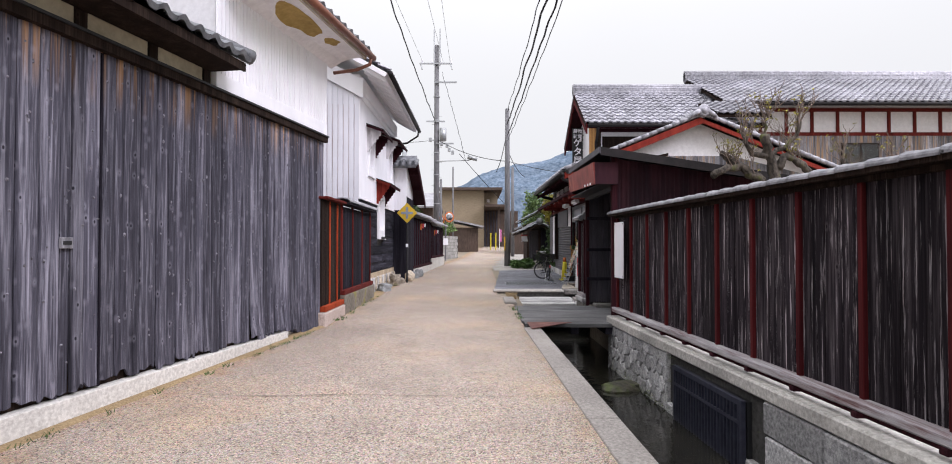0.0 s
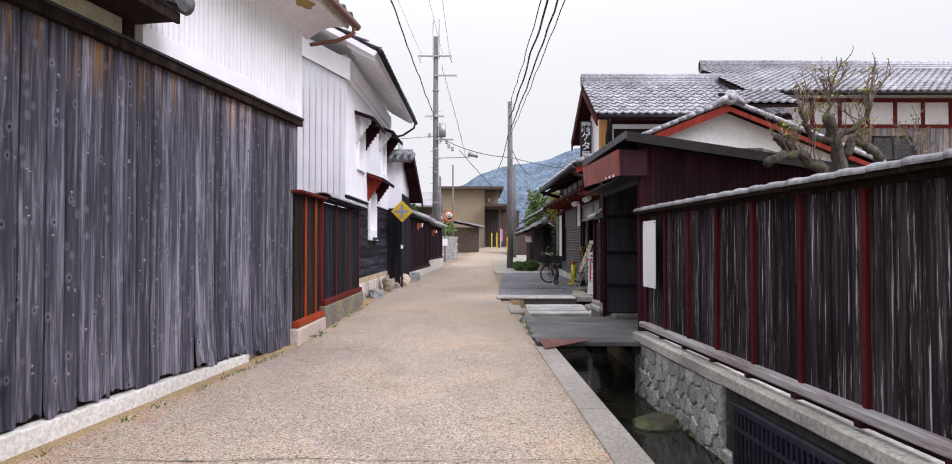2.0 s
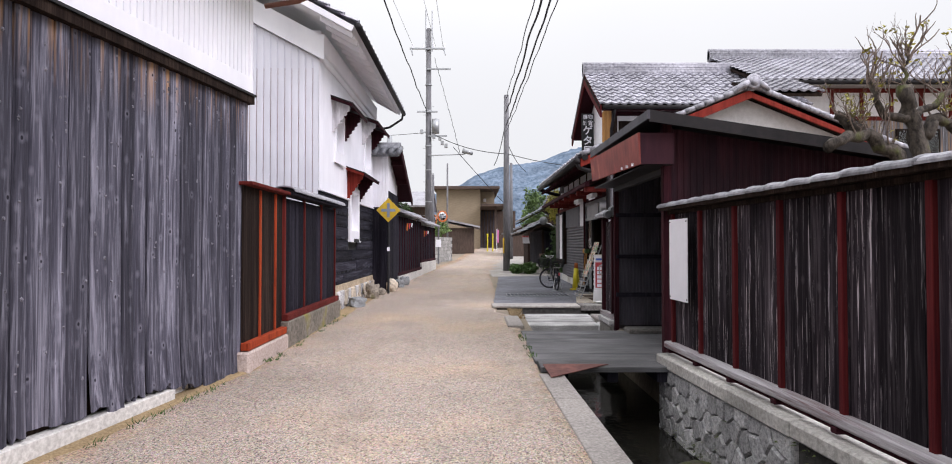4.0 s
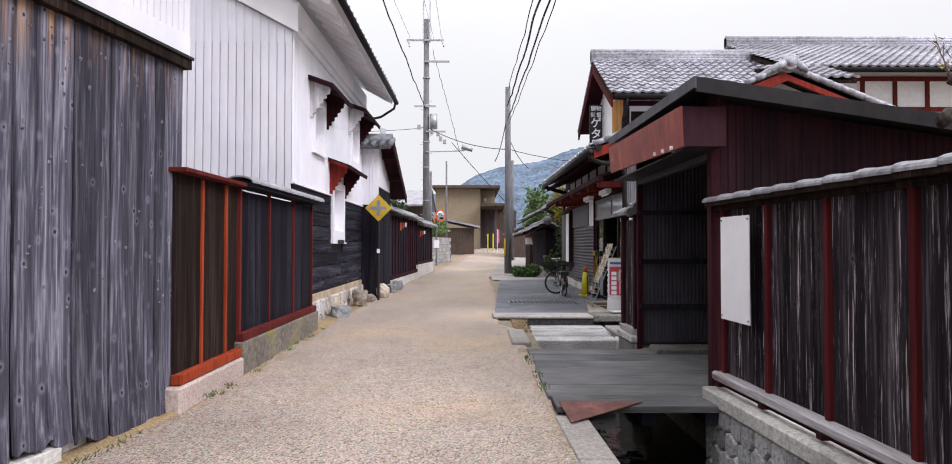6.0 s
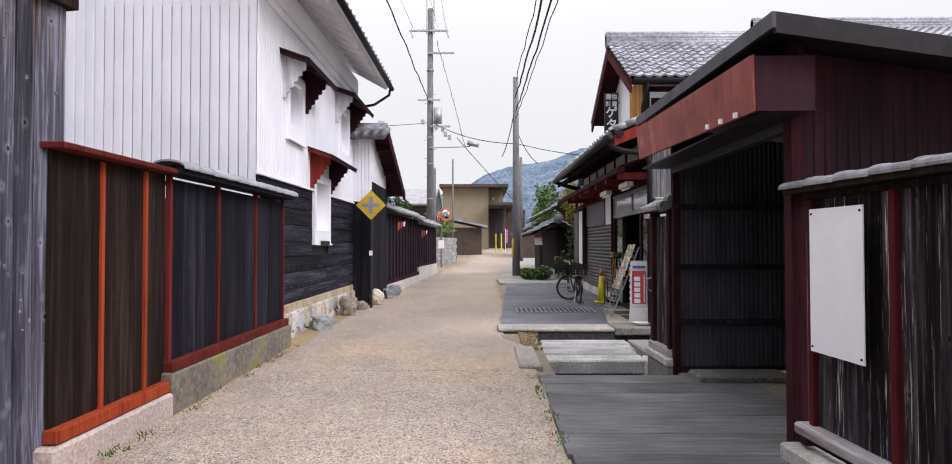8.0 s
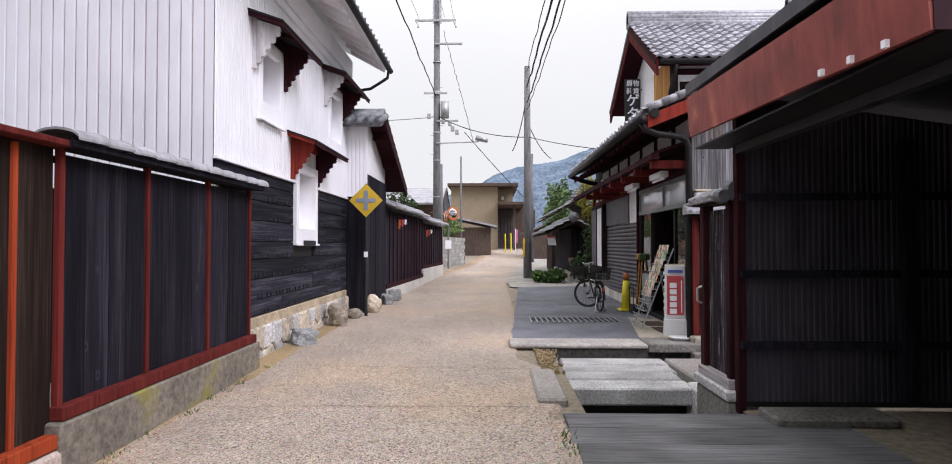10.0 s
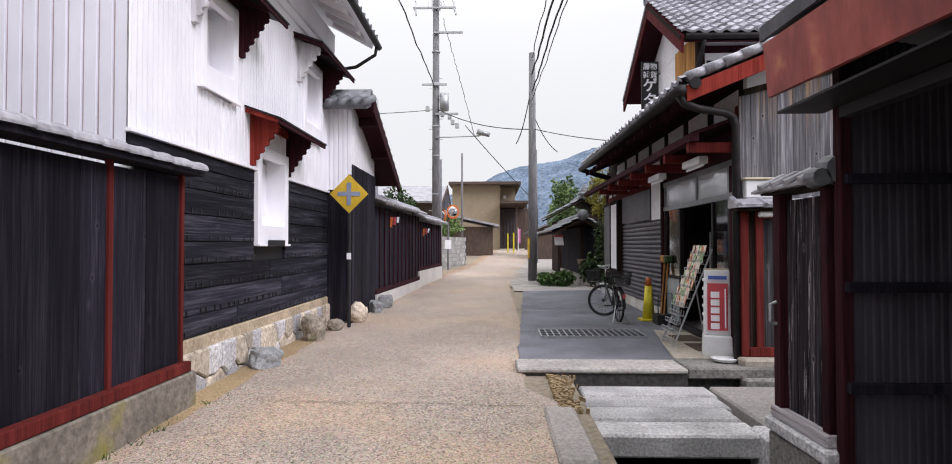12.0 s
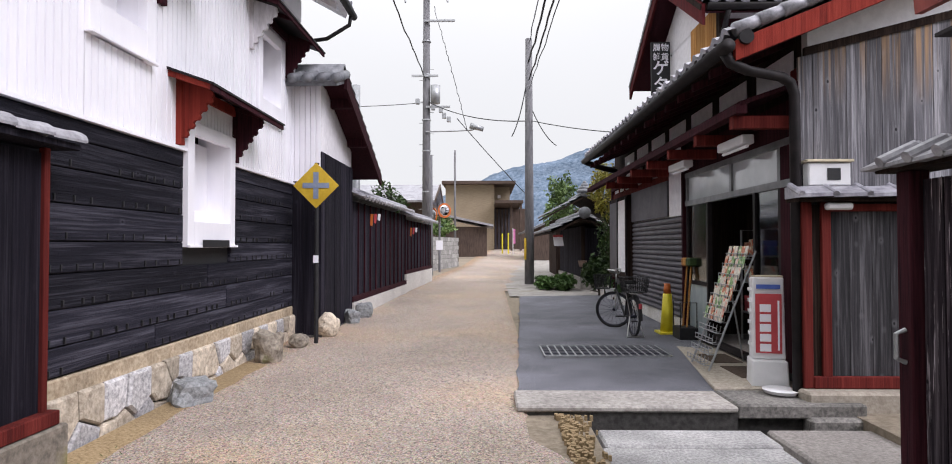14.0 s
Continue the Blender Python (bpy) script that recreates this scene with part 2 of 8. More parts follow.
M["white"] = material("white_painted_sheet", (0.83, 0.82, 0.86), (0.90, 0.89, 0.925), (3, 3, 1), 0.5, 0.02, stain=0.04)
M["plaster"] = material("white_plaster", (0.74, 0.72, 0.74), (0.85, 0.83, 0.85), (12, 12, 12), 0.9, 0.12, stain=0.06)
M["cream"] = material("cream_plaster", (0.46, 0.40, 0.28), (0.6, 0.54, 0.4), (9, 9, 9), 0.9, 0.15, stain=0.2)
M["ochre"] = material("bare_ochre_clay", (0.30, 0.20, 0.06), (0.42, 0.29, 0.10), (12, 12, 12), 0.95, 0.3, stain=0.2)
M["tile"] = material("silver_grey_clay_tile", (0.18, 0.177, 0.205), (0.46, 0.45, 0.50), (11, 11, 11), 0.42, 0.2, vary=0.22, stain=0.3, gloss=0.6)
M["darktile"] = material("dark_clay_tile", (0.08, 0.085, 0.095), (0.19, 0.195, 0.21), (9, 9, 9), 0.5, 0.15, vary=0.15, stain=0.3, gloss=0.5)
M["captile"] = material("pale_cap_tile", (0.22, 0.215, 0.235), (0.40, 0.395, 0.42), (14, 14, 14), 0.55, 0.2, vary=0.15, stain=0.25, stain_scale=2.0)
M["fencetile"] = material("weathered_cap_tile", (0.14, 0.138, 0.155), (0.30, 0.295, 0.32), (16, 16, 16), 0.6, 0.25, vary=0.2, stain=0.35, stain_scale=2.5)
M["stone"] = material("grey_granite", (0.24, 0.235, 0.24), (0.60, 0.585, 0.58), (34, 34, 34), 0.9, 0.45, vary=0.28, stain=0.25, coord="object")
M["tanstone"] = material("tan_field_stone", (0.28, 0.235, 0.18), (0.60, 0.525, 0.42), (22, 22, 22), 0.9, 0.5, vary=0.3, stain=0.3, coord="object")
M["tanplaster"] = material("tan_mortar", (0.30, 0.23, 0.15), (0.52, 0.43, 0.31), (26, 26, 26), 0.95, 0.5, stain=0.35, stain_scale=2.0)
M["mossrock"] = material("brown_rock", (0.15, 0.125, 0.10), (0.38, 0.335, 0.27), (18, 18, 18), 0.95, 0.5, third=(0.12, 0.13, 0.04), third_at=0.64, stain_scale=5, coord="object")
M["wetrock"] = material("wet_mossy_rock", (0.03, 0.027, 0.02), (0.10, 0.09, 0.065), (18, 18, 18), 0.6, 0.6, third=(0.06, 0.075, 0.02), third_at=0.54, stain_scale=6, coord="object")
M["joint"] = material("dark_joint", (0.04, 0.038, 0.035), (0.09, 0.085, 0.08), (20, 20, 20), 0.95, 0.2)
M["greyplank"] = material("weathered_grey_plank", (0.055, 0.054, 0.058), (0.20, 0.196, 0.20), (2.2, 55, 55), 0.8, 0.5, vary=0.16, stain=0.5, stain_scale=0.9, soft=0.45)
M["greyboard"] = wood("weathered_grey_board", (0.02, 0.0195, 0.023), (0.15, 0.146, 0.16), (0.50, 0.49, 0.52), knots=0.2, vary=0.35, fine=55.0, span=0.42, warp=0.6, top=3.4, top_col=(0.34, 0.22, 0.13))
M["honeywood"] = wood("honey_cedar", (0.16, 0.06, 0.015), (0.42, 0.2, 0.06), (0.62, 0.36, 0.13), knots=0.2, vary=0.15)
M["brownmetal"] = material("dark_gutter_metal", (0.010, 0.009, 0.010), (0.022, 0.018, 0.019), (6, 6, 6), 0.55, 0.02, gloss=0.2)
M["redgutter"] = material("red_brown_gutter", (0.16, 0.06, 0.035), (0.22, 0.09, 0.06), (6, 6, 6), 0.45, 0.02)
M["greymetal"] = material("galvanised_metal", (0.32, 0.33, 0.34), (0.45, 0.46, 0.47), (14, 14, 14), 0.45, 0.05, metal=0.6)
M["darkmetal"] = material("dark_blue_steel", (0.018, 0.019, 0.035), (0.035, 0.037, 0.055), (14, 14, 14), 0.6, 0.1)
M["black"] = material("black_rubber", (0.012, 0.012, 0.013), (0.02, 0.02, 0.022), (20, 20, 20), 0.6, 0.05)
M["poleconcrete"] = material("pole_concrete", (0.12, 0.118, 0.125), (0.20, 0.197, 0.205), (14, 14, 3), 0.9, 0.15, stain=0.15)
M["shedwall"] = material("dark_corrugated_sheet", (0.026, 0.024, 0.031), (0.066, 0.061, 0.076), (5, 5, 1), 0.55, 0.1, stain=0.35, gloss=0.35)
M["yellow"] = material("yellow_plastic", (0.62, 0.52, 0.02), (0.72, 0.62, 0.04), (9, 9, 9), 0.5, 0.03, stain=0.1)
M["signyellow"] = material("sign_yellow", (0.52, 0.33, 0.02), (0.62, 0.42, 0.04), (9, 9, 9), 0.5, 0.02, stain=0.15)
M["signblue"] = material("sign_faded_blue", (0.16, 0.20, 0.30), (0.24, 0.28, 0.36), (9, 9, 9), 0.5, 0.02)
M["signred"] = material("sign_red", (0.45, 0.05, 0.06), (0.55, 0.08, 0.09), (5, 5, 5), 0.5, 0.02, stain=0.1)
M["paper"] = material("white_paper", (0.84, 0.83, 0.88), (0.88, 0.87, 0.92), (5, 5, 5), 0.85, 0.05, stain=0.03)
M["tan"] = material("tan_siding", (0.23, 0.18, 0.12), (0.31, 0.25, 0.175), (2, 2, 20), 0.8, 0.05, stain=0.08)
M["leaf"] = material("leaf_green", (0.03, 0.07, 0.015), (0.09, 0.17, 0.04), (5, 5, 5), 0.6, 0.0, stain=0.35)
M["leafyellow"] = material("leaf_yellow_green", (0.2, 0.2, 0.03), (0.42, 0.36, 0.06), (5, 5, 5), 0.6, 0.0, stain=0.35)
M["twigbark"] = material("bare_twig", (0.10, 0.075, 0.06), (0.26, 0.20, 0.17), (30, 30, 30), 0.85, 0.2, stain=0.2)
M["bark"] = material("mossy_bark", (0.022, 0.018, 0.015), (0.115, 0.095, 0.078), (25, 25, 14), 0.9, 0.9, stain=0.35, third=(0.075, 0.08, 0.025), third_at=0.63, stain_scale=5.0)
# distance haze is mixed into the hill's blue-grey colour
M["hill"] = material("haze_blue_wooded_hill", (0.075, 0.11, 0.155), (0.19, 0.235, 0.30), (0.22, 0.10, 0.2), 1.0, 0.0, stain=0.3, stain_scale=0.03, gloss=0.0, detail=9.0)
M["brownshed"] = material("brown_siding", (0.055, 0.036, 0.028), (0.10, 0.07, 0.055), (12, 12, 2), 0.8, 0.1)
M["block"] = material("concrete_block", (0.24, 0.235, 0.22), (0.42, 0.41, 0.39), (22, 22, 22), 0.95, 0.3, vary=0.15, stain=0.25)
M["shutter"] = material("dark_ribbed_sheet", (0.06, 0.055, 0.066), (0.105, 0.098, 0.112), (5, 5, 5), 0.55, 0.05)


def glass(name, tint, rough=0.05):
    m = bpy.data.materials.new(name)
    m.use_nodes = True
    b = m.node_tree.nodes["Principled BSDF"]
    b.inputs["Base Color"].default_value = (*tint, 1)
    b.inputs["Roughness"].default_value = rough
    b.inputs["Transmission Weight"].default_value = 1.0
    b.inputs["IOR"].default_value = 1.45
    return m


M["glass"] = glass("window_glass", (0.85, 0.9, 0.9))


def water_material():
    m = material("canal_water", (0.010, 0.010, 0.009), (0.03, 0.028, 0.022), (3, 3, 3), 0.08, 0.0, gloss=0.5)
    n, l = m.node_tree.nodes, m.node_tree.links
    w = n.new("ShaderNodeTexNoise")
    w.inputs["Scale"].default_value = 6.0
    bp = n.new("ShaderNodeBump")
    bp.inputs["Strength"].default_value, bp.inputs["Distance"].default_value = 0.25, 0.02
    l.new(n.new("ShaderNodeNewGeometry").outputs["Position"], w.inputs[0])
    l.new(w.outputs[0], bp.inputs["Height"])
    l.new(bp.outputs[0], n["Principled BSDF"].inputs["Normal"])
    return m


M["water"] = water_material()


# ---- mesh helpers ----
def box(bm, x0, x1, y0, y1, z0, z1):
    v = [bm.verts.new((x, y, z)) for x in (x0, x1) for y in (y0, y1) for z in (z0, z1)]
    for f in ((0, 1, 3, 2), (4, 6, 7, 5), (0, 4, 5, 1), (2, 3, 7, 6), (0, 2, 6, 4), (1, 5, 7, 3)):
        bm.faces.new([v[i] for i in f])
    return v


def prism(bm, ring, push):
    """A solid from a ring of points and the vector by which it is drawn out."""
    a = [bm.verts.new(p) for p in ring]
    b = [bm.verts.new(Vector(p) + Vector(push)) for p in ring]
    n = len(ring)
    bm.faces.new(a)
    bm.faces.new(b[::-1])
    for i in range(n):
        bm.faces.new((a[i], b[i], b[(i + 1) % n], a[(i + 1) % n]))


def rod(bm, p, q, r0, r1=None, sides=8):
    """A tapered round bar from p to q."""
    p, q = Vector(p), Vector(q)
    r1 = r0 if r1 is None else r1
    m = (q - p).to_track_quat("Z", "Y").to_matrix()
    ra, rb = [], []
    for i in range(sides):
        a = 2 * math.pi * i / sides
        d = m @ Vector((math.cos(a), math.sin(a), 0))
        ra.append(bm.verts.new(p + d * r0))
        rb.append(bm.verts.new(q + d * r1))
    for i in range(sides):
        bm.faces.new((ra[i], ra[(i + 1) % sides], rb[(i + 1) % sides], rb[i]))
    bm.faces.new(ra[::-1])
    bm.faces.new(rb)


def tube(bm, pts, r0, r1=None, sides=8):
    """A bar bent along a run of points."""
    r1 = r0 if r1 is None else r1
    n = len(pts) - 1
    rings = []
    for k, p in enumerate(pts):
        p = Vector(p)
        d = (Vector(pts[min(k + 1, n)]) - Vector(pts[max(k - 1, 0)])).normalized()
        m = d.to_track_quat("Z", "Y").to_matrix()
        r = r0 + (r1 - r0) * k / n
        rings.append([bm.verts.new(p + m @ Vector((math.cos(a) * r, math.sin(a) * r, 0))) for a in [2 * math.pi * i / sides for i in range(sides)]])
    for a, b in zip(rings, rings[1:]):
        best = min(range(sides), key=lambda s: sum((a[i].co - b[(i + s) % sides].co).length for i in range(sides)))
        for i in range(sides):
            bm.faces.new((a[i], a[(i + 1) % sides], b[(i + 1 + best) % sides], b[(i + best) % sides]))
    bm.faces.new(rings[0][::-1])
    bm.faces.new(rings[-1])


def ring(bm, centre, normal, radius, thick, steps=28, sides=6):
    """A torus."""
    m = Vector(normal).to_track_quat("Z", "Y").to_matrix()
    c = Vector(centre)
    vs = []
    for i in range(steps):
        a = 2 * math.pi * i / steps
        d = Vector((math.cos(a), math.sin(a), 0))
        vs.append([bm.verts.new(c + m @ (d * (radius + thick * math.cos(b)) + Vector((0, 0, thick * math.sin(b))))) for b in [2 * math.pi * j / sides for j in range(sides)]])
    for i in range(steps):
        for j in range(sides):
            bm.faces.new((vs[i][j], vs[(i + 1) % steps][j], vs[(i + 1) % steps][(j + 1) % sides], vs[i][(j + 1) % sides]))


def part(name, bm, mat, parent=None, label="", bevel=0.0, smooth=False):
    if bevel:
        bmesh.ops.bevel(bm, geom=bm.edges[:], offset=bevel, segments=1, affect="EDGES")
    bmesh.ops.recalc_face_normals(bm, faces=bm.faces[:])
    me = bpy.data.meshes.new(name)
    bm.to_mesh(me)
    bm.free()
    me.materials.append(M[mat] if isinstance(mat, str) else mat)
    if smooth:
        for p in me.polygons:
            p.use_smooth = True
    ob = new(name, me)
    ob.parent = parent
    if label:
        tagged(ob, label)
    return ob


def slab(name, mat, parent, x0, x1, y0, y1, z0, z1, bevel=0.0, label=""):
    bm = bmesh.new()
    box(bm, x0, x1, y0, y1, z0, z1)
    return part(name, bm, mat, parent, label, bevel)


def mesh_part(name, verts, faces, mat, parent=None, label="", smooth=False):
    me = bpy.data.meshes.new(name)
    me.from_pydata(verts, [], faces)
    me.materials.append(M[mat])
    if smooth:
        for p in me.polygons:
            p.use_smooth = True
    ob = new(name, me)
    ob.parent = parent
    if label:
        tagged(ob, label)
    return ob


def thing(name, label, category, m=None, group="", kind=""):
    e = new(name)
    e.empty_display_size = 0.2
    if m is not None:
        e.matrix_world = m
    return tagged(e, label, category, group, kind)


TILE = ((0.0, 0.15), (0.14, 0.75), (0.28, 1.0), (0.42, 0.7), (0.6, 0.15), (0.8, 0.0), (1.0, 0.1))


def tile_roof(name, parent, corner, along, up, mat="tile", col=0.25, course=0.29, wave=0.045, label="", singles=0):
    """Courses of wavy clay tiles over a slope: corner at the eave, the run of the eave, the way up the slope. singles: the lowest courses whose tiles are objects of their own."""
    corner, along, up = Vector(corner), Vector(along), Vector(up)
    normal = along.cross(up).normalized()
    if normal.z < 0:
        normal = -normal
    nc, nr = max(1, round(along.length / col)), max(1, round(up.length / course))
    a, u = along / nc, up / nr

    def one(base, j, verts, faces):
        k = len(verts)
        for s, h in TILE:
            p = base + a * s * 1.02
            verts.append(p + normal * (wave * h) - u * 0.04)
            verts.append(p + normal * (wave * h + 0.052 + j) - u * 0.04)
            verts.append(p + u * 1.06 + normal * (wave * h + 0.006))
        for i in range(len(TILE) - 1):
            q = k + 3 * i
            faces.append((q, q + 3, q + 4, q + 1))
            faces.append((q + 1, q + 4, q + 5, q + 2))

    if singles:
        verts, faces = [], []
        one(Vector(), 0.0, verts, faces)
        me = bpy.data.meshes.new("tile")
        me.from_pydata(verts, [], faces)
        me.materials.append(M[mat])
        rnd = random.Random(nc * 7 + nr)
        for r in range(min(singles, nr)):
            for c in range(nc):
                t = new("tile", me)
                t.parent = parent
                t.matrix_local = Matrix.Translation(corner + a * c + u * (r + rnd.uniform(-0.03, 0.03)) + normal * rnd.uniform(-0.004, 0.006))
    if singles >= nr:
        return None
    verts, faces = [], []
    for r in range(singles, nr):
        for c in range(nc):
            one(corner + a * c + u * r, (noise.random() - 0.5) * 0.008, verts, faces)
    return tagged(mesh_part(name, verts, faces, mat, parent, label), kind="stuff")


def rubble(name, mats, parent, y0, y1, z0, z1, x, out, cell, seed, flat=0.75):
    """Fitted irregular stones over an upright strip along y, each an object; out: the side it faces, +1 or -1."""
    rnd = random.Random(seed)
    ny, nz = max(1, round((y1 - y0) / cell)), max(1, round((z1 - z0) / (cell * 0.85)))
    pts = []
    for r in range(nz):
        for c in range(ny + 1):
            pts.append((y0 + (c + 0.5 * (r % 2) + rnd.uniform(-0.33, 0.33)) * (y1 - y0) / ny, z0 + (r + 0.5 + rnd.uniform(-0.3, 0.3)) * (z1 - z0) / nz))
    for p in pts:
        poly = [(y0, z0), (y1, z0), (y1, z1), (y0, z1)]
        for q in pts:
            if q is p or abs(q[0] - p[0]) > cell * 4 or not poly:
                continue
            mx, mz, nx, nz_ = (p[0] + q[0]) / 2, (p[1] + q[1]) / 2, q[0] - p[0], q[1] - p[1]
            side = [(v[0] - mx) * nx + (v[1] - mz) * nz_ for v in poly]
            cut = []
            for k, v in enumerate(poly):
                w, a, b = poly[(k + 1) % len(poly)], side[k], side[(k + 1) % len(poly)]
                if a <= 0:
                    cut.append(v)
                if a * b < 0:
                    t = a / (a - b)
                    cut.append((v[0] + (w[0] - v[0]) * t, v[1] + (w[1] - v[1]) * t))
            poly = cut
        if len(poly) < 3:
            continue
        cy, cz = sum(v[0] for v in poly) / len(poly), sum(v[1] for v in poly) / len(poly)
        bm = bmesh.new()
        d = rnd.uniform(0.0, 0.025)
        grow = lambda f, e: [bm.verts.new((x + out * (e + 0.012 * noise.noise((v[0] * 9, v[1] * 9, seed))), cy + (v[0] - cy) * f, cz + (v[1] - cz) * f)) for v in poly]
        back, rim, face = grow(0.95, -0.05), grow(0.94, 0.008 + d * 0.7), grow(flat, 0.026 + d * 0.7)
        n = len(poly)
        for k in range(n):
            bm.faces.new((back[k], back[(k + 1) % n], rim[(k + 1) % n], rim[k]))
            bm.faces.new((rim[k], rim[(k + 1) % n], face[(k + 1) % n], face[k]))
        bm.faces.new(face)
        part(name, bm, rnd.choice(mats), parent)


def corrugated(name, mat, parent, p0, along, height, out, pitch=0.065, depth=0.012, top=None, label=""):
    """Ribbed sheet: from p0 along a run, up by height, ribs towards out. top(s): height at the share s of the run."""
    p0, along, out = Vector(p0), Vector(along), Vector(out).normalized()
    n = max(2, round(along.length / pitch))
    verts, faces = [], []
    groove = ((0.0, 0.0), (0.16, 0.0), (0.2, 1.0), (0.96, 1.0))
    shape = groove if depth > 0.015 else ((0.0, 0.0), (0.35, 0.0), (0.5, 1.0), (0.85, 1.0))
    for i in range(n):
        for s, h in shape:
            t = min(1.0, (i + s) / n)
            p = p0 + along * t + out * depth * h
            verts.append(p)
            verts.append(p + Vector((0, 0, height if top is None else top(t))))
    for i in range(len(verts) // 2 - 1):
        faces.append((2 * i, 2 * i + 2, 2 * i + 3, 2 * i + 1))
    return mesh_part(name, verts, faces, mat, parent, label)


def boards(name, mat, parent, x, y0, y1, z0, z1, width=0.2, thick=0.025, gap=0.004, rag=0.0, seed=1):
    """Upright boards side by side along y, each an object; rag: uneven feet."""
    rnd = random.Random(seed)
    y = y0
    while y < y1 - 0.03:
        w = min(width * rnd.uniform(0.8, 1.2), y1 - y)
        bm = bmesh.new()
        d = rnd.uniform(0, 0.008)
        v = box(bm, x - thick + d, x + d, y + gap / 2, y + w - gap / 2, z0, z1)
        for q in v:
            if q.co.z == z0:
                q.co.z += rnd.uniform(0, rag)
                q.co.x += rnd.uniform(0, rag * 0.25)
        part(name, bm, mat, parent)
        y += w


def arched_tile(y, dy, x, z, half, high, tilt=0.008):
    """One thin arched cap tile running along y with a raised lip at its end."""
    bm = bmesh.new()
    arc = [(x + half * math.cos(math.pi * k / 8), z + high * math.sin(math.pi * k / 8)) for k in range(9)]
    for ya, yb, zo, th in ((y, y + dy * 0.96, 0.0, 0.016), (y + dy * 0.94, y + dy * 1.05, 0.005, 0.018)):
        for k in range(8):
            (xa, za), (xb, zb) = arc[k], arc[k + 1]
            prism(bm, ((xa, ya, za + zo), (xb, ya, zb + zo), (xb, ya, zb + zo + th), (xa, ya, za + zo + th)), (0, yb - ya, tilt))
    return bm


def boards_x(name, mat, parent, y, x0, x1, z0, z1, width=0.2, thick=0.025, gap=0.004, top=None, seed=1):
    """The same along x, facing -y; top(x): upper end."""
    rnd = random.Random(seed)
    x = x0
    while x < x1 - 0.03:
        w = min(width * rnd.uniform(0.8, 1.2), x1 - x)
        bm = bmesh.new()
        d = rnd.uniform(0, 0.008)
        v = box(bm, x + gap / 2, x + w - gap / 2, y - d, y - d + thick, z0, z1)
        if top:
            for q in v:
                if q.co.z == z1:
                    q.co.z = top(q.co.x)
        part(name, bm, mat, parent)
        x += w


def roof_slab(name, mat, parent, corner, along, up, thick=0.08, label=""):
    """The boarded deck under a slope of tiles."""
    bm = bmesh.new()
    c, a, u = Vector(corner), Vector(along), Vector(up)
    n = a.cross(u).normalized()
    if n.z < 0:
        n = -n
    prism(bm, (c, c + a, c + a + u, c + u), -n * thick)
    return part(name, bm, mat, parent, label)


def rock(name, mat, label, at, size, seed, squash=1.0, parent=None, blocky=0.0):
    rnd = random.Random(seed)
    bm = bmesh.new()
    bmesh.ops.create_icosphere(bm, subdivisions=3, radius=1.0)
    off = Vector((seed * 3.1, seed * 1.7, seed * 0.9))
    for v in bm.verts:
        c = v.co.copy()
        if blocky:
            m = max(abs(c.x), abs(c.y), abs(c.z))
            c = c.lerp(c / m * 0.8, blocky)
        c *= 1 + 0.28 * noise.noise(v.co * 1.3 + off) + 0.1 * noise.noise(v.co * 3.5 + off)
        v.co = Vector((c.x * size[0], c.y * size[1], c.z * size[2]))
    low = min(v.co.z for v in bm.verts)
    for v in bm.verts:
        v.co.z -= low * 0.75
        v.co.z = max(v.co.z, -0.02)
    ob = part(name, bm, mat, parent, "")
    ob.matrix_world = pose(*at, 0, 0, rnd.uniform(0, 360))
    return tagged(ob, label, "stone", "stones along the wall") if parent is None else ob


def clamp01(t):
    return max(0.0, min(1.0, t))


# ---- lie of the land ----
def ground_z(y):
    if y < 12:
        return 0.02 * y
    return 0.24 + 0.0125 * (min(y, 90) - 12)


def kerb_x(y):
    return 1.175 - 0.034 * (min(max(y, -4), 10) - 3.86)


def bank_x(y):
    return 2.36 + 0.05 * (9.8 - min(max(y, -4), 9.8)) + 0.7 * clamp01((y - 13.2) / 1.0)


def left_x(y):
    """The street's left side."""
    if y < 9.5:
        return -2.45 - 0.157 * (9.6 - y)
    if y < 20:
        return -2.45
    return -2.45 + 0.085 * (min(y, 40) - 20)


M["peel"] = wood("peeling_rail", (0.15, 0.055, 0.055), (0.42, 0.385, 0.40), (0.66, 0.64, 0.66), axis="y", knots=0.0, vary=0.1)
M["pinkstone"] = material("pinkish_granite", (0.36, 0.28, 0.24), (0.6, 0.5, 0.45), (40, 40, 40), 0.9, 0.3, stain=0.15)
M["chrome"] = material("bare_steel", (0.5, 0.5, 0.5), (0.6, 0.6, 0.6), (9, 9, 9), 0.3, 0.0, metal=0.9)
M["orange"] = material("orange_plastic", (0.42, 0.10, 0.02), (0.52, 0.14, 0.03), (6, 6, 6), 0.5, 0.0)
M["mirror"] = material("mirror", (0.8, 0.8, 0.82), (0.85, 0.85, 0.87), (2, 2, 2), 0.05, 0.0, metal=1.0, stain=0.02)
M["terracotta"] = material("pot_clay", (0.16, 0.11, 0.09), (0.26, 0.18, 0.15), (9, 9, 9), 0.8, 0.1)
M["offwhite"] = material("offwhite_plastic", (0.68, 0.68, 0.69), (0.76, 0.76, 0.77), (5, 5, 5), 0.45, 0.0, stain=0.06)
M["blueprint"] = material("blue_print", (0.05, 0.09, 0.35), (0.08, 0.14, 0.45), (9, 9, 9), 0.5, 0.0)
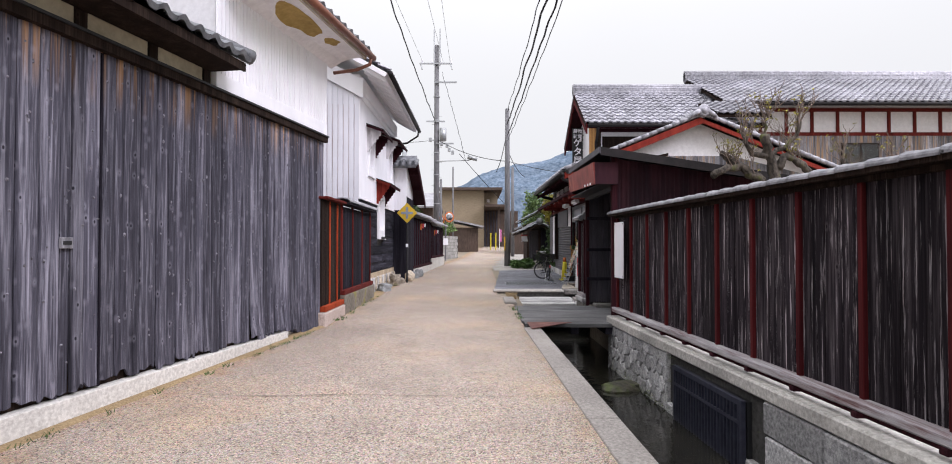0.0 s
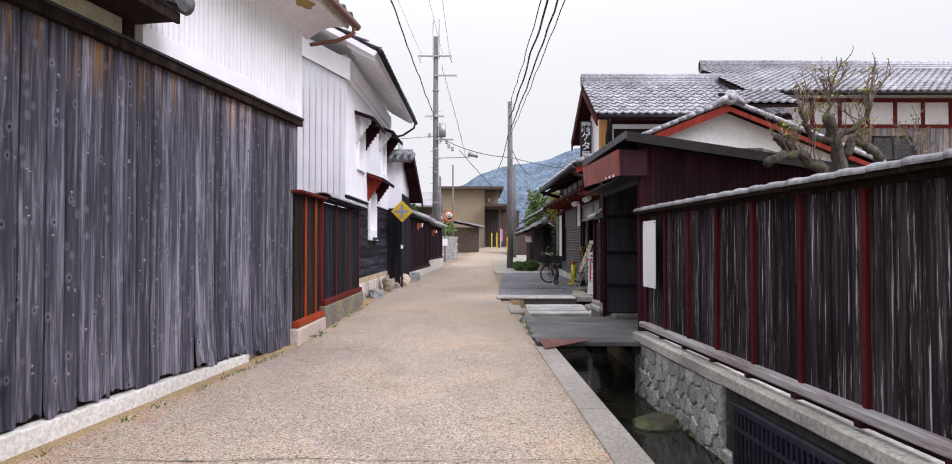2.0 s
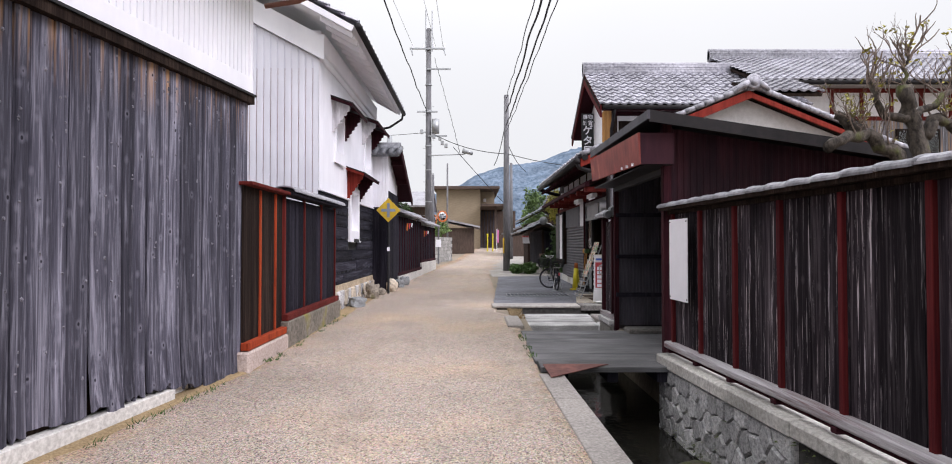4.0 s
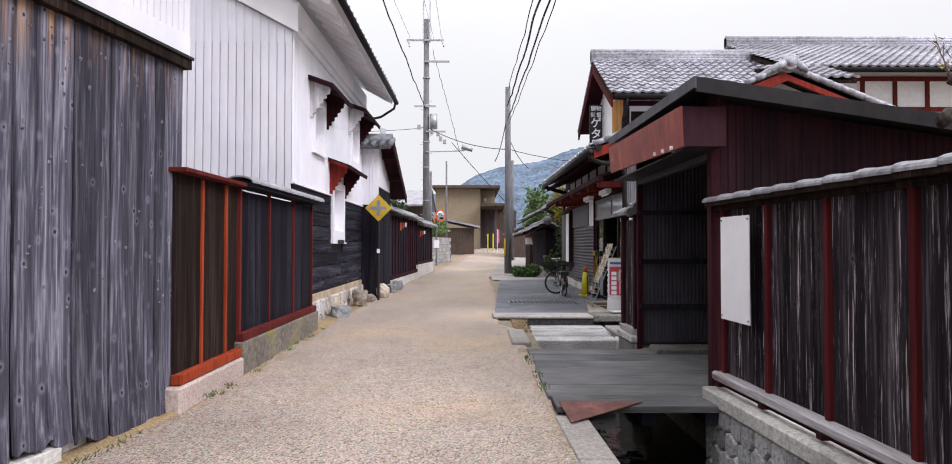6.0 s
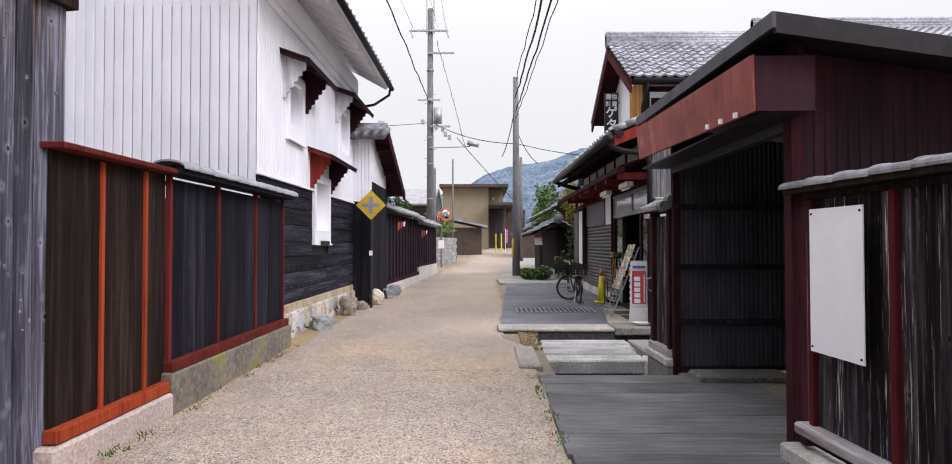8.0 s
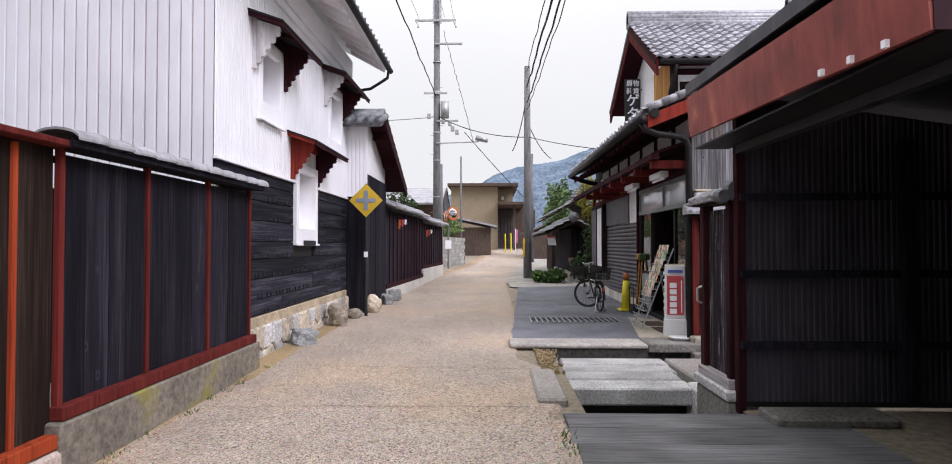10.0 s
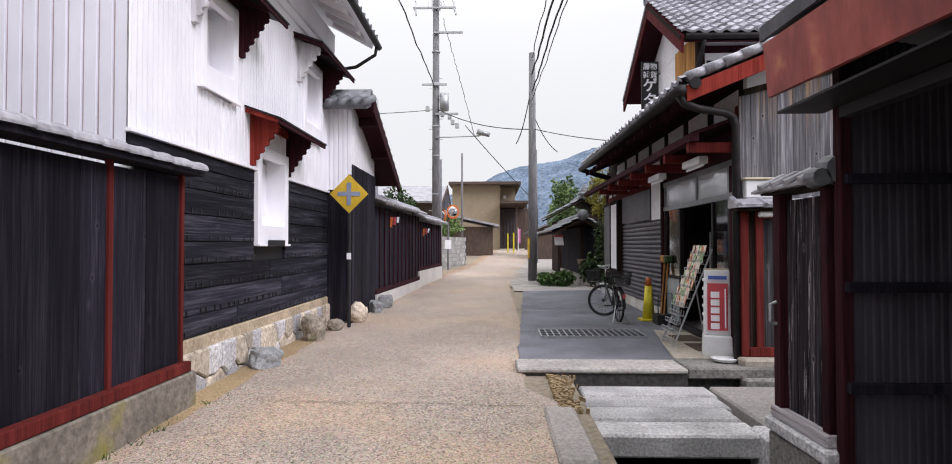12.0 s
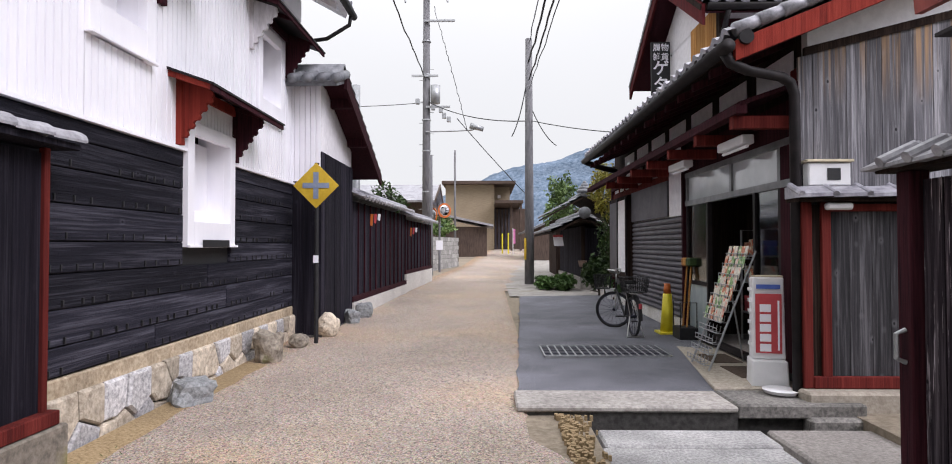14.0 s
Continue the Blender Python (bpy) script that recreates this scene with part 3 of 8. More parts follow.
M["packred"] = material("packet_red", (0.5, 0.1, 0.06), (0.75, 0.3, 0.15), (30, 30, 30), 0.5, 0.0, third=(0.7, 0.68, 0.5), third_at=0.55, stain_scale=18)
M["packgreen"] = material("packet_green", (0.08, 0.25, 0.08), (0.35, 0.5, 0.2), (30, 30, 30), 0.5, 0.0, third=(0.75, 0.72, 0.6), third_at=0.55, stain_scale=18)
M["packwhite"] = material("packet_pale", (0.6, 0.55, 0.45), (0.8, 0.76, 0.66), (30, 30, 30), 0.5, 0.0, third=(0.6, 0.15, 0.08), third_at=0.6, stain_scale=18)
M["doormat"] = material("brown_doormat", (0.05, 0.035, 0.025), (0.10, 0.07, 0.05), (60, 60, 60), 0.95, 0.3)
M["moss"] = material("moss_green", (0.06, 0.09, 0.02), (0.16, 0.19, 0.05), (30, 30, 30), 0.95, 0.4)
M["sand"] = material("brown_grit", (0.20, 0.14, 0.07), (0.38, 0.28, 0.16), (50, 50, 50), 0.95, 0.4)
M["crack"] = material("road_crack", (0.12, 0.10, 0.085), (0.2, 0.17, 0.14), (30, 30, 30), 0.95, 0.2)
M["pink"] = material("pink_banner", (0.5, 0.12, 0.3), (0.6, 0.2, 0.4), (3, 3, 3), 0.7, 0.0)

M["postred"] = wood("dark_red_post", (0.035, 0.006, 0.008), (0.075, 0.010, 0.012), (0.12, 0.018, 0.018), knots=0.0, vary=0.2, bleach=(0.07, 0.035, 0.03), bleach_at=0.66)
M["slabstone"] = material("worn_granite_slab", (0.27, 0.262, 0.262), (0.56, 0.55, 0.54), (45, 45, 45), 0.9, 0.5, vary=0.15, stain=0.35, stain_scale=2.0)
M["step"] = material("tan_step_concrete", (0.30, 0.26, 0.21), (0.46, 0.41, 0.34), (30, 30, 30), 0.85, 0.2, stain=0.25)
M["bluestone"] = material("blue_grey_granite", (0.17, 0.18, 0.185), (0.36, 0.37, 0.37), (30, 30, 30), 0.9, 0.35, stain=0.2, coord="object")
M["leafbright"] = material("leaf_light_green", (0.06, 0.11, 0.03), (0.17, 0.25, 0.08), (3, 3, 3), 0.6, 0.0, stain=0.35)
M["leafdark"] = material("leaf_dark_green", (0.012, 0.03, 0.008), (0.05, 0.09, 0.02), (5, 5, 5), 0.6, 0.0, stain=0.35)
M["frontred"] = wood("worn_red_bracket", (0.10, 0.014, 0.011), (0.21, 0.028, 0.02), (0.28, 0.045, 0.03), knots=0.0, vary=0.1, bleach=(0.32, 0.2, 0.18), bleach_at=0.68)
M["gablewhite"] = material("lavender_white_sheet", (0.71, 0.705, 0.765), (0.78, 0.775, 0.84), (3, 3, 1), 0.55, 0.03, stain=0.08)
M["seamrust"] = material("seam_rust", (0.34, 0.2, 0.18), (0.62, 0.52, 0.52), (40, 40, 3), 0.8, 0.1)
M["weatherwhite"] = material("weathered_white_paint", (0.42, 0.4, 0.42), (0.7, 0.68, 0.7), (14, 14, 3), 0.8, 0.2)
M["dampstone"] = material("damp_grey_stone", (0.10, 0.095, 0.088), (0.25, 0.235, 0.215), (30, 30, 30), 0.85, 0.4, vary=0.15, stain=0.3, stain_scale=2.0)
M["gateboard"] = wood("dark_grey_gate_board", (0.012, 0.0115, 0.013), (0.05, 0.048, 0.052), (0.16, 0.155, 0.165), knots=0.9, vary=0.25, fine=50.0, dots=1.5)
M["coping"] = material("pale_coping", (0.36, 0.34, 0.31), (0.62, 0.595, 0.56), (30, 30, 30), 0.9, 0.3, stain=0.3, stain_scale=1.5)
M["alu"] = material("grey_aluminium", (0.16, 0.165, 0.17), (0.24, 0.245, 0.25), (9, 9, 9), 0.4, 0.02, metal=0.4)
M["frosted"] = material("frosted_glass", (0.30, 0.36, 0.37), (0.4, 0.46, 0.47), (4, 4, 2), 0.25, 0.0, stain=0.1)
M["plate"] = material("brown_rust_plate", (0.10, 0.035, 0.03), (0.19, 0.075, 0.06), (14, 14, 14), 0.7, 0.2, stain=0.3, stain_scale=3.0)
# pale grey base colour stands in for sky reflected in the transom panes
M["transom"] = material("sky_pale_transom_glass", (0.42, 0.45, 0.47), (0.5, 0.53, 0.55), (2, 2, 2), 0.08, 0.0, stain=0.05, gloss=1.0)


# ---- ground, road, canal ----
WATER = -0.50
END = 26.0


def strip(name, mat, rows, label="", kind="structure", category=""):
    """A sheet through rows of points of equal length."""
    n = len(rows[0])
    verts = [p for r in rows for p in r]
    faces = [(i * n + j, i * n + j + 1, (i + 1) * n + j + 1, (i + 1) * n + j) for i in range(len(rows) - 1) for j in range(n - 1)]
    return tagged(mesh_part(name, verts, faces, mat), label, category, "", kind)


ys = [-60, -20, -8] + [-6 + i * 0.5 for i in range(65)] + [END + 0.4, 34, 40, 50, 60, 75, 90, 140, 400, 3000]
rows = []
for y in ys:
    g = ground_z(y) - 0.03
    k, b = kerb_x(y), bank_x(y)
    deep = WATER - 0.35 if y <= END else g
    rows.append([(-3000, y, g), (-60, y, g), (-4, y, g), (k, y, g), (k + 0.02, y, deep), (b + 0.08, y, deep), (b + 0.1, y, g), (60, y, g), (3000, y, g)])
strip("ground", "ground", rows, "packed earth ground under the whole village")

rows = []
for i in range(200):
    y = -10 + i * 0.5
    lx, rx = left_x(y) - 0.35, kerb_x(y) - (0.25 if y < 9.3 else 0.25 + 0.1 * min(1, (y - 9.3)))
    if 9.3 < y < 15.1:
        rx = 0.80 + 0.06 * noise.noise((y * 1.3, 7, 0)) + (0.08 if y > 12.4 else -0.03) - (0.3 if y > 14.4 else 0.0)
    if y > 26:
        rx = 0.85 + 0.10 * (y - 26)
    lx = lx + (0.03 * (y - 40) if y > 40 else 0)
    drop = 0.1 if 12.4 < y < 15.2 else 0.0
    rows.append([(lx + (rx - lx) * j / 24, y, ground_z(y) - (drop if j == 24 else 0.0) + 0.012 * math.sin(math.pi * j / 24) + 0.006 * noise.noise((j * 0.4, y * 0.7, 0))) for j in range(25)])
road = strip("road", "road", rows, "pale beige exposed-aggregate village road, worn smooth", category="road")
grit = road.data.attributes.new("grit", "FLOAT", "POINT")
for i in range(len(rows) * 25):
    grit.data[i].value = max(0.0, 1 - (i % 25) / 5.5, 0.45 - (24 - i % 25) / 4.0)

# far side ground past the driveway
strip("pavement", "concrete", [[(0.7, y, ground_z(y) + 0.005), (6, y, ground_z(y) + 0.005)] for y in (24.6, 30, 40, 60, 90)], "pale concrete verge beside the road")

kerb = thing("kerb", "grey concrete kerb along the open canal", "kerb", kind="structure")
y = -6.0
while y < 9.3:
    bm = bmesh.new()
    y1 = min(y + 1.8, 9.35)
    v = box(bm, 0, 1, y + 0.006, y1 - 0.006, 0, 1)
    for q in v:
        yy = q.co.y
        q.co = (kerb_x(yy) + (0.0 if q.co.x > 0.5 else -0.26), yy, ground_z(yy) + (0.014 if q.co.z > 0.5 else -0.45))
    part("kerb_stone", bm, "curb", kerb, bevel=0.008)
    y += 1.8

strip("canal_wall", "curb", [[(kerb_x(y) + 0.012, y, ground_z(y) - 0.05), (kerb_x(y) + 0.012, y, WATER - 0.3)] for y in (-8, -2, 2, 4, 6, 8, 9.3, 12, 16, 20, END)], "dark stained concrete canal side")
strip("water", "water", [[(kerb_x(y) - 0.02, y, WATER), (bank_x(y) + 0.1, y, WATER)] for y in (-8, -4, 0, 4, 8, 9.8, 14, 20, END)], "shallow dark canal water", category="water")


# ---- barn with silvered boards ----
def barn_boards(b, L):
    """Crowned, slightly bent boards with ragged feet, and the knots standing proud of them."""
    rnd = random.Random(3)
    across = ((0.0, -0.012), (0.06, -0.001), (0.3, 0.003), (0.7, 0.003), (0.94, -0.001), (1.0, -0.012))
    kv, kf = [], []
    y = L
    while y < -0.03:
        w = min(rnd.choice((0.13, 0.16, 0.18, 0.2)) * rnd.uniform(0.9, 1.1), -y)
        if -y - w < 0.06:
            w = -y
        gap = rnd.choice((0.003, 0.004, 0.006, 0.014))
        proud = rnd.uniform(-0.006, 0.012)
        low = 0.30 if y < -1.4 else 0.30 - 0.2 * clamp01((y + 1.4) / 0.7)
        foot = low + rnd.uniform(-0.03, 0.025)
        flare = rnd.uniform(0.0, 0.02) + (rnd.uniform(0.01, 0.05) if y > -2.2 else 0.0)
        bend, lean = rnd.uniform(-0.008, 0.008), rnd.uniform(-0.006, 0.006)
        levels = (0.0, 0.06, 0.16, 0.4, 0.7, 1.0)
        verts, faces = [], []
        rag = [rnd.uniform(0, 0.025) if rnd.random() < 0.7 else rnd.uniform(0.02, 0.07) for _ in across]
        n = len(across)
        for k, t in enumerate(levels):
            for j, (s, d) in enumerate(across):
                z = foot + (3.15 - foot) * t + (rag[j] if k == 0 else 0.0)
                x = proud + d + flare * max(0.0, 1 - t / 0.35) ** 2 + 0.004 * noise.noise((y * 7, t * 5, j))
                yy = y + gap / 2 + s * (w - gap) + bend * math.sin(math.pi * t) + lean * (1 - t)
                verts.append((x, yy, z))
        m = len(verts)
        verts += [(vx - 0.022, vy, vz) for vx, vy, vz in verts]
        for k in range(len(levels) - 1):
            for j in range(n - 1):
                q = k * n + j
                faces.append((q, q + 1, q + n + 1, q + n))
            for j in (0, n - 1):
                q = k * n + j
                faces.append((q, q + n, m + q + n, m + q))
        for j in range(n - 1):
            faces.append((j, j + 1, m + j + 1, m + j))
        mesh_part("board", verts, faces, "barnwood", b)
        for _ in range(rnd.randrange(3, 11)):
            cy, cz = y + w * rnd.uniform(0.2, 0.8), rnd.uniform(0.5, 3.1)
            ry, rz, up = rnd.uniform(0.005, 0.010), rnd.uniform(0.005, 0.014), rnd.uniform(0.006, 0.013)
            k0 = len(kv)
            for f, h in ((1.5, -0.004), (0.8, 0.8), (0.35, 1.0)):
                for i in range(7):
                    a = 2 * math.pi * i / 7
                    kv.append((proud + 0.003 + h * up, cy + math.cos(a) * ry * f, cz + math.sin(a) * rz * f))
            for r in range(2):
                for i in range(7):
                    p, q = k0 + r * 7 + i, k0 + r * 7 + (i + 1) % 7
                    kf.append((p, q, q + 7, p + 7))
            kf.append(tuple(range(k0 + 14, k0 + 21)))
        y += w
    tagged(mesh_part("knot_relief", kv, kf, "knotwood", b, "weathered knots standing proud of the boards"), kind="stuff")


def barn():
    b = thing("barn", "old barn in tall silver-grey boards with white ribbed upper storey", "barn", pose(-2.49, 9.61, 0, 0, 0, -8.93))
    L = -13.0
    barn_boards(b, L)
    slab("wall", "brownwood", b, -0.2, -0.05, L, -0.05, 0.2, 3.15)
    slab("end_wall", "brownwood", b, -3.5, -0.2, -0.16, -0.05, 0.2, 3.15)
    bm = bmesh.new()
    v = box(bm, -0.10, 0.05, L, -1.25, 0.0, 1.0)
    for q in v:
        q.co.z = (0.29 if q.co.z > 0.5 else -0.3)
        if q.co.z > 0 and q.co.x > 0:
            q.co.z = 0.28
    part("plinth", bm, "plinth", b, "whitish stone plinth with dark stains", 0.006)
    slab("plinth", "plinth", b, -0.10, -0.034, -1.25, -0.02, -0.3, 0.28, 0.006)
    slab("top_rail", "brownwood", b, -0.05, 0.075, L, 0.03, 3.13, 3.21)
    slab("rail_cap", "black", b, -0.02, 0.095, L, 0.035, 3.212, 3.235)
    slab("corner_post", "barnwood", b, -0.1, 0.012, -0.06, -0.002, 0.3, 3.13)
    # door in the boards
    slab("door_batten", "blackwood", b, 0.0, 0.018, -4.62, -4.6, 0.3, 3.12)
    plate = slab("latch_plate", "greyboard", b, 0.008, 0.03, -5.02, -4.9, 1.46, 1.55, 0.004, "small grey latch plate")
    slab("latch_slot", "black", plate, 0.03, 0.034, -5.0, -4.92, 1.49, 1.52)
    # white upper storey
    corrugated("siding", "white", b, (0.03, -3.0, 3.4), (0, 3.02, 0), 1.5, (1, 0, 0), 0.075, 0.018)
    slab("white_band", "white", b, -0.02, 0.06, -3.03, 0.03, 3.24, 3.42, 0.004, "white painted sheet band")
    slab("upper_wall", "plaster", b, -3.4, 0.02, -2.98, 0.0, 3.24, 4.95)
    slab("upper_corner", "white", b, 0.0, 0.052, 0.0, 0.03, 3.42, 4.9)
    # main roof
    u = Vector((-3.2, 0, 1.55))
    roof_slab("roof_deck", "cream", b, (0.62, -2.95, 4.62), (0, 3.3, 0), u, 0.07, "cream boarded eave underside")
    tile_roof("roof_tiles", b, (0.66, -2.98, 4.65), (0, 3.36, 0), u, "darktile")
    roof_slab("back_slope", "darktile", b, (-5.8, -2.95, 4.9), (0, 3.3, 0), (3.2, 0, 1.3), 0.07)
    slab("gable", "plaster", b, -3.4, 0.0, -0.08, -0.01, 4.9, 5.1)
    g = bmesh.new()
    tube(g, [(0.70, -3.0, 4.60), (0.70, 0.42, 4.60)], 0.055, sides=10)
    part("gutter", g, "redgutter", b, "red-brown gutter", smooth=True)
    g = bmesh.new()
    tube(g, [(0.70, 0.3, 4.57), (0.68, 0.3, 4.46), (0.45, 0.3, 4.38), (0.06, 0.28, 4.34)], 0.03)
    part("downpipe", g, "redgutter", b, smooth=True)
    # coved plaster soffit with bare ochre patches where the paint has fallen
    cove = [(0.03, 4.40), (0.10, 4.44), (0.2, 4.50), (0.34, 4.545), (0.5, 4.56), (0.6, 4.565)]
    bm = bmesh.new()
    prism(bm, [(x, -2.95, z) for x, z in cove] + [(0.6, -2.95, 4.6), (0.03, -2.95, 4.84)], (0, 3.2, 0))
    part("soffit", bm, "plaster", b)
    for cy, cx, ry, rx, seed in ((-1.55, 0.33, 0.62, 0.17, 1), (-0.62, 0.4, 0.16, 0.1, 2)):
        verts = [(cx, cy, 0)]
        for i in range(22):
            a = 2 * math.pi * i / 22
            r = 1 + 0.45 * noise.noise((math.cos(a) * 1.4, math.sin(a) * 1.4, seed))
            verts.append((min(0.58, max(0.12, cx + rx * r * math.cos(a))), cy + ry * r * math.sin(a), 0))
        def under(x):
            for (xa, za), (xb, zb) in zip(cove, cove[1:]):
                if x <= xb:
                    return za + (zb - za) * (x - xa) / (xb - xa) - 0.004
            return cove[-1][1] - 0.004
        verts = [(x, y, under(x)) for x, y, _ in verts]
        mesh_part("bare_patch", verts, [(0, i, i % 22 + 1) for i in range(1, 23)], "ochre", b, "bare ochre clay where plaster has fallen")
    # lower pent roof over the near bays
    u = Vector((-1.9, 0, 0.95))
    roof_slab("pent_deck", "brownwood", b, (0.42, L, 3.46), (0, -3.08 - L, 0), u, 0.06)
    tile_roof("pent_tiles", b, (0.46, -9.0, 3.49), (0, 5.95, 0), u, "darktile", 0.25, 0.24, 0.05, "", 3)
    rk = bmesh.new()
    for k in range(9):
        c = Vector((0.46, -3.0, 3.56)) + u * (k / 9.0)
        rod(rk, c, c + u * 0.115, 0.085, 0.075, 10)
    part("verge_tile", rk, "darktile", b, smooth=True)
    slab("pent_wall", "cream", b, -1.4, 0.0, L, -3.04, 3.236, 3.6)
    for i in range(12):
        slab("pent_stud", "brownwood", b, 0.0, 0.02, -3.2 - i * 0.85, -3.08 - i * 0.85, 3.236, 3.6)
    slab("pent_soffit", "brownwood", b, 0.02, 0.4, L, -3.08, 3.40, 3.43)
    slab("pent_fascia", "brownwood", b, 0.40, 0.43, L, -3.06, 3.39, 3.48)


# ---- board fences along the road ----
def road_fences():
    f = thing("red_fence", "dark brown board fence in a bright orange-red painted frame", "fence", pose(-2.42, 9.47, 0))
    boards("board", "brownwood", f, -0.05, 0.0, 1.33, 0.45, 2.22, 0.22, 0.02, 0.004, 0, 5)
    for y in (0.47, 1.0):
        slab("post", "brightred", f, -0.055, -0.022, y, y + 0.035, 0.45, 2.2, 0.004)
    slab("bottom_rail", "brightred", f, -0.06, 0.03, -0.02, 1.33, 0.42, 0.505, 0.006)
    slab("cap", "redwood", f, -0.1, 0.07, -0.04, 1.34, 2.215, 2.255, 0.006)
    slab("plinth", "pinkstone", f, -0.14, 0.05, -0.06, 1.36, -0.1, 0.41, 0.02, "pinkish granite plinth")

    f = thing("black_fence", "black board fence with red posts, pale tile cap, mossy concrete base", "fence", pose(-2.42, 10.82, 0))
    boards("board", "blackwood", f, -0.045, 0.0, 2.9, 0.63, 2.185, 0.24, 0.02, 0.004, 0, 6)
    for y in (0.0, 0.92, 1.9, 2.84):
        slab("post", "redwood", f, -0.06, -0.018, y, y + 0.045, 0.6, 2.22, 0.004)
    slab("bottom_rail", "redwood", f, -0.06, 0.035, -0.02, 2.92, 0.57, 0.655, 0.006)
    slab("top_rail", "blackwood", f, -0.09, -0.07, 0, 2.9, 2.13, 2.17)
    slab("concrete_base", "moss_concrete", f, -0.14, 0.055, -0.06, 2.97, -0.1, 0.565, 0.012, "mossy concrete base with a drain slot")
    slab("cap_board", "blackwood", f, -0.12, 0.10, -0.05, 2.98, 2.22, 2.255)
    # thin arched cap tiles, each lapping over the next
    for i in range(11):
        y = -0.05 + i * 0.276
        bm = arched_tile(y, 0.276, -0.02, 2.258, 0.15, 0.065)
        part("cap_tile", bm, "captile", f)


# ---- white storehouse ----
def canopy(parent, y0, y1, z, out=0.43, bright=False):
    """A sheet canopy on two scalloped wooden brackets."""
    red = "frontred" if bright else "maroon"
    drop = 0.15
    bm = bmesh.new()
    prism(bm, ((0.0, y0, z), (out, y0, z - drop), (out, y0, z - drop - 0.02), (0.0, y0, z - 0.025)), (0, y1 - y0, 0))
    c = part("canopy", bm, "brownmetal", parent, "small dark sheet canopy over the window")
    slab("fascia", "maroon", c, out - 0.035, out - 0.012, y0 + 0.01, y1 - 0.01, z - drop - 0.065, z - drop - 0.015)
    bm = bmesh.new()
    prism(bm, ((0.02, y0 + 0.015, z - 0.03), (out - 0.035, y0 + 0.015, z - drop - 0.012), (out - 0.035, y0 + 0.015, z - drop - 0.06), (0.02, y0 + 0.015, z - 0.085)), (0, 0.03, 0))
    part("end_batten", bm, red, c)
    for yb in (y0 + 0.5, y1 - 0.5):
        bm = bmesh.new()
        prism(bm, ((0.02, yb, z - 0.035), (out - 0.04, yb, z - drop - 0.02), (out - 0.04, yb, z - drop - 0.06), (0.02, yb, z - 0.09)), (0, 0.04, 0))
        part("purlin", bm, "maroon", c)
    wide = y1 - y0
    for k, y in enumerate((y0 + 0.09 * wide, y0 + 0.74 * wide)):
        mat = red if bright and k == 0 else ("weatherwhite" if k == 0 else "maroon")
        pts = [(0.05, z - 0.08), (0.33, z - 0.175), (0.345, z - 0.225)]
        for n in range(5):
            cx, cz = 0.30 - 0.055 * n, z - 0.25 - 0.078 * n
            for a in (40, -10, -60, -110):
                pts.append((cx + 0.036 * math.cos(math.radians(a)), cz + 0.036 * math.sin(math.radians(a))))
        pts.append((0.05, z - 0.62))
        bm = bmesh.new()
        prism(bm, [(px, y + 0.015, pz) for px, pz in pts], (0, 0.04, 0))
        part("bracket", bm, mat, c)
        slab("wall_post", mat, c, 0.0, 0.065, y, y + 0.07, z - 0.66, z - 0.06, 0.004)
    slab("lintel_beam", red, c, 0.0, 0.05, y0 + 0.09 * wide + 0.075, y0 + 0.74 * wide - 0.005, z - 0.16, z - 0.06)


def kura_window(parent, y0, y1, z0, z1):
    """A deep white framed opening with a dark grille set back."""
    w = new("window")
    w.parent = parent
    t, d = 0.12, 0.055
    slab("frame", "white", w, -0.02, d, y0, y0 + t, z0, z1, 0.004)
    slab("frame", "white", w, -0.02, d, y1 - t, y1, z0, z1, 0.004)
    slab("frame", "white", w, -0.02, d, y0 + t, y1 - t, z1 - t, z1, 0.004)
    bm = bmesh.new()
    prism(bm, ((-0.22, y0 + t, z0 + 0.38), (d, y0 + t, z0 + 0.24), (d, y0 + t, z0 + 0.02), (-0.22, y0 + t, z0 + 0.02)), (0, y1 - y0 - 2 * t, 0))
    part("sill", bm, "white", w)
    slab("reveal", "white", w, -0.3, -0.02, y0 + t - 0.03, y0 + t, z0, z1)
    slab("reveal", "white", w, -0.3, -0.02, y1 - t, y1 - t + 0.03, z0, z1)
    slab("shutter", "white", w, -0.24, -0.2, y0 + t, y1 - t, z0 + 0.3, z1 - t)
    slab("edge_stop", "black", w, -0.2, -0.19, y0 + t + 0.03, y0 + t + 0.075, z0 + 0.38, z1 - t - 0.02)
    for k in range(3):
        slab("hinge", "black", w, -0.19, -0.175, y0 + t + 0.07, y0 + t + 0.1, z0 + 0.48 + 0.17 * k, z0 + 0.51 + 0.17 * k)
    # black strip on the low window's front paints in a shaded slot
    if z0 < 2:
        slab("foot_slot_shade", "black", w, d + 0.032, d + 0.036, y0 + 0.22, y1 - 0.22, z0 - 0.003, z0 + 0.07)
    slab("drip_sill", "white", w, d, d + 0.03, y0 - 0.01, y1 + 0.01, z0 - 0.005, z0 + 0.02, 0.004)


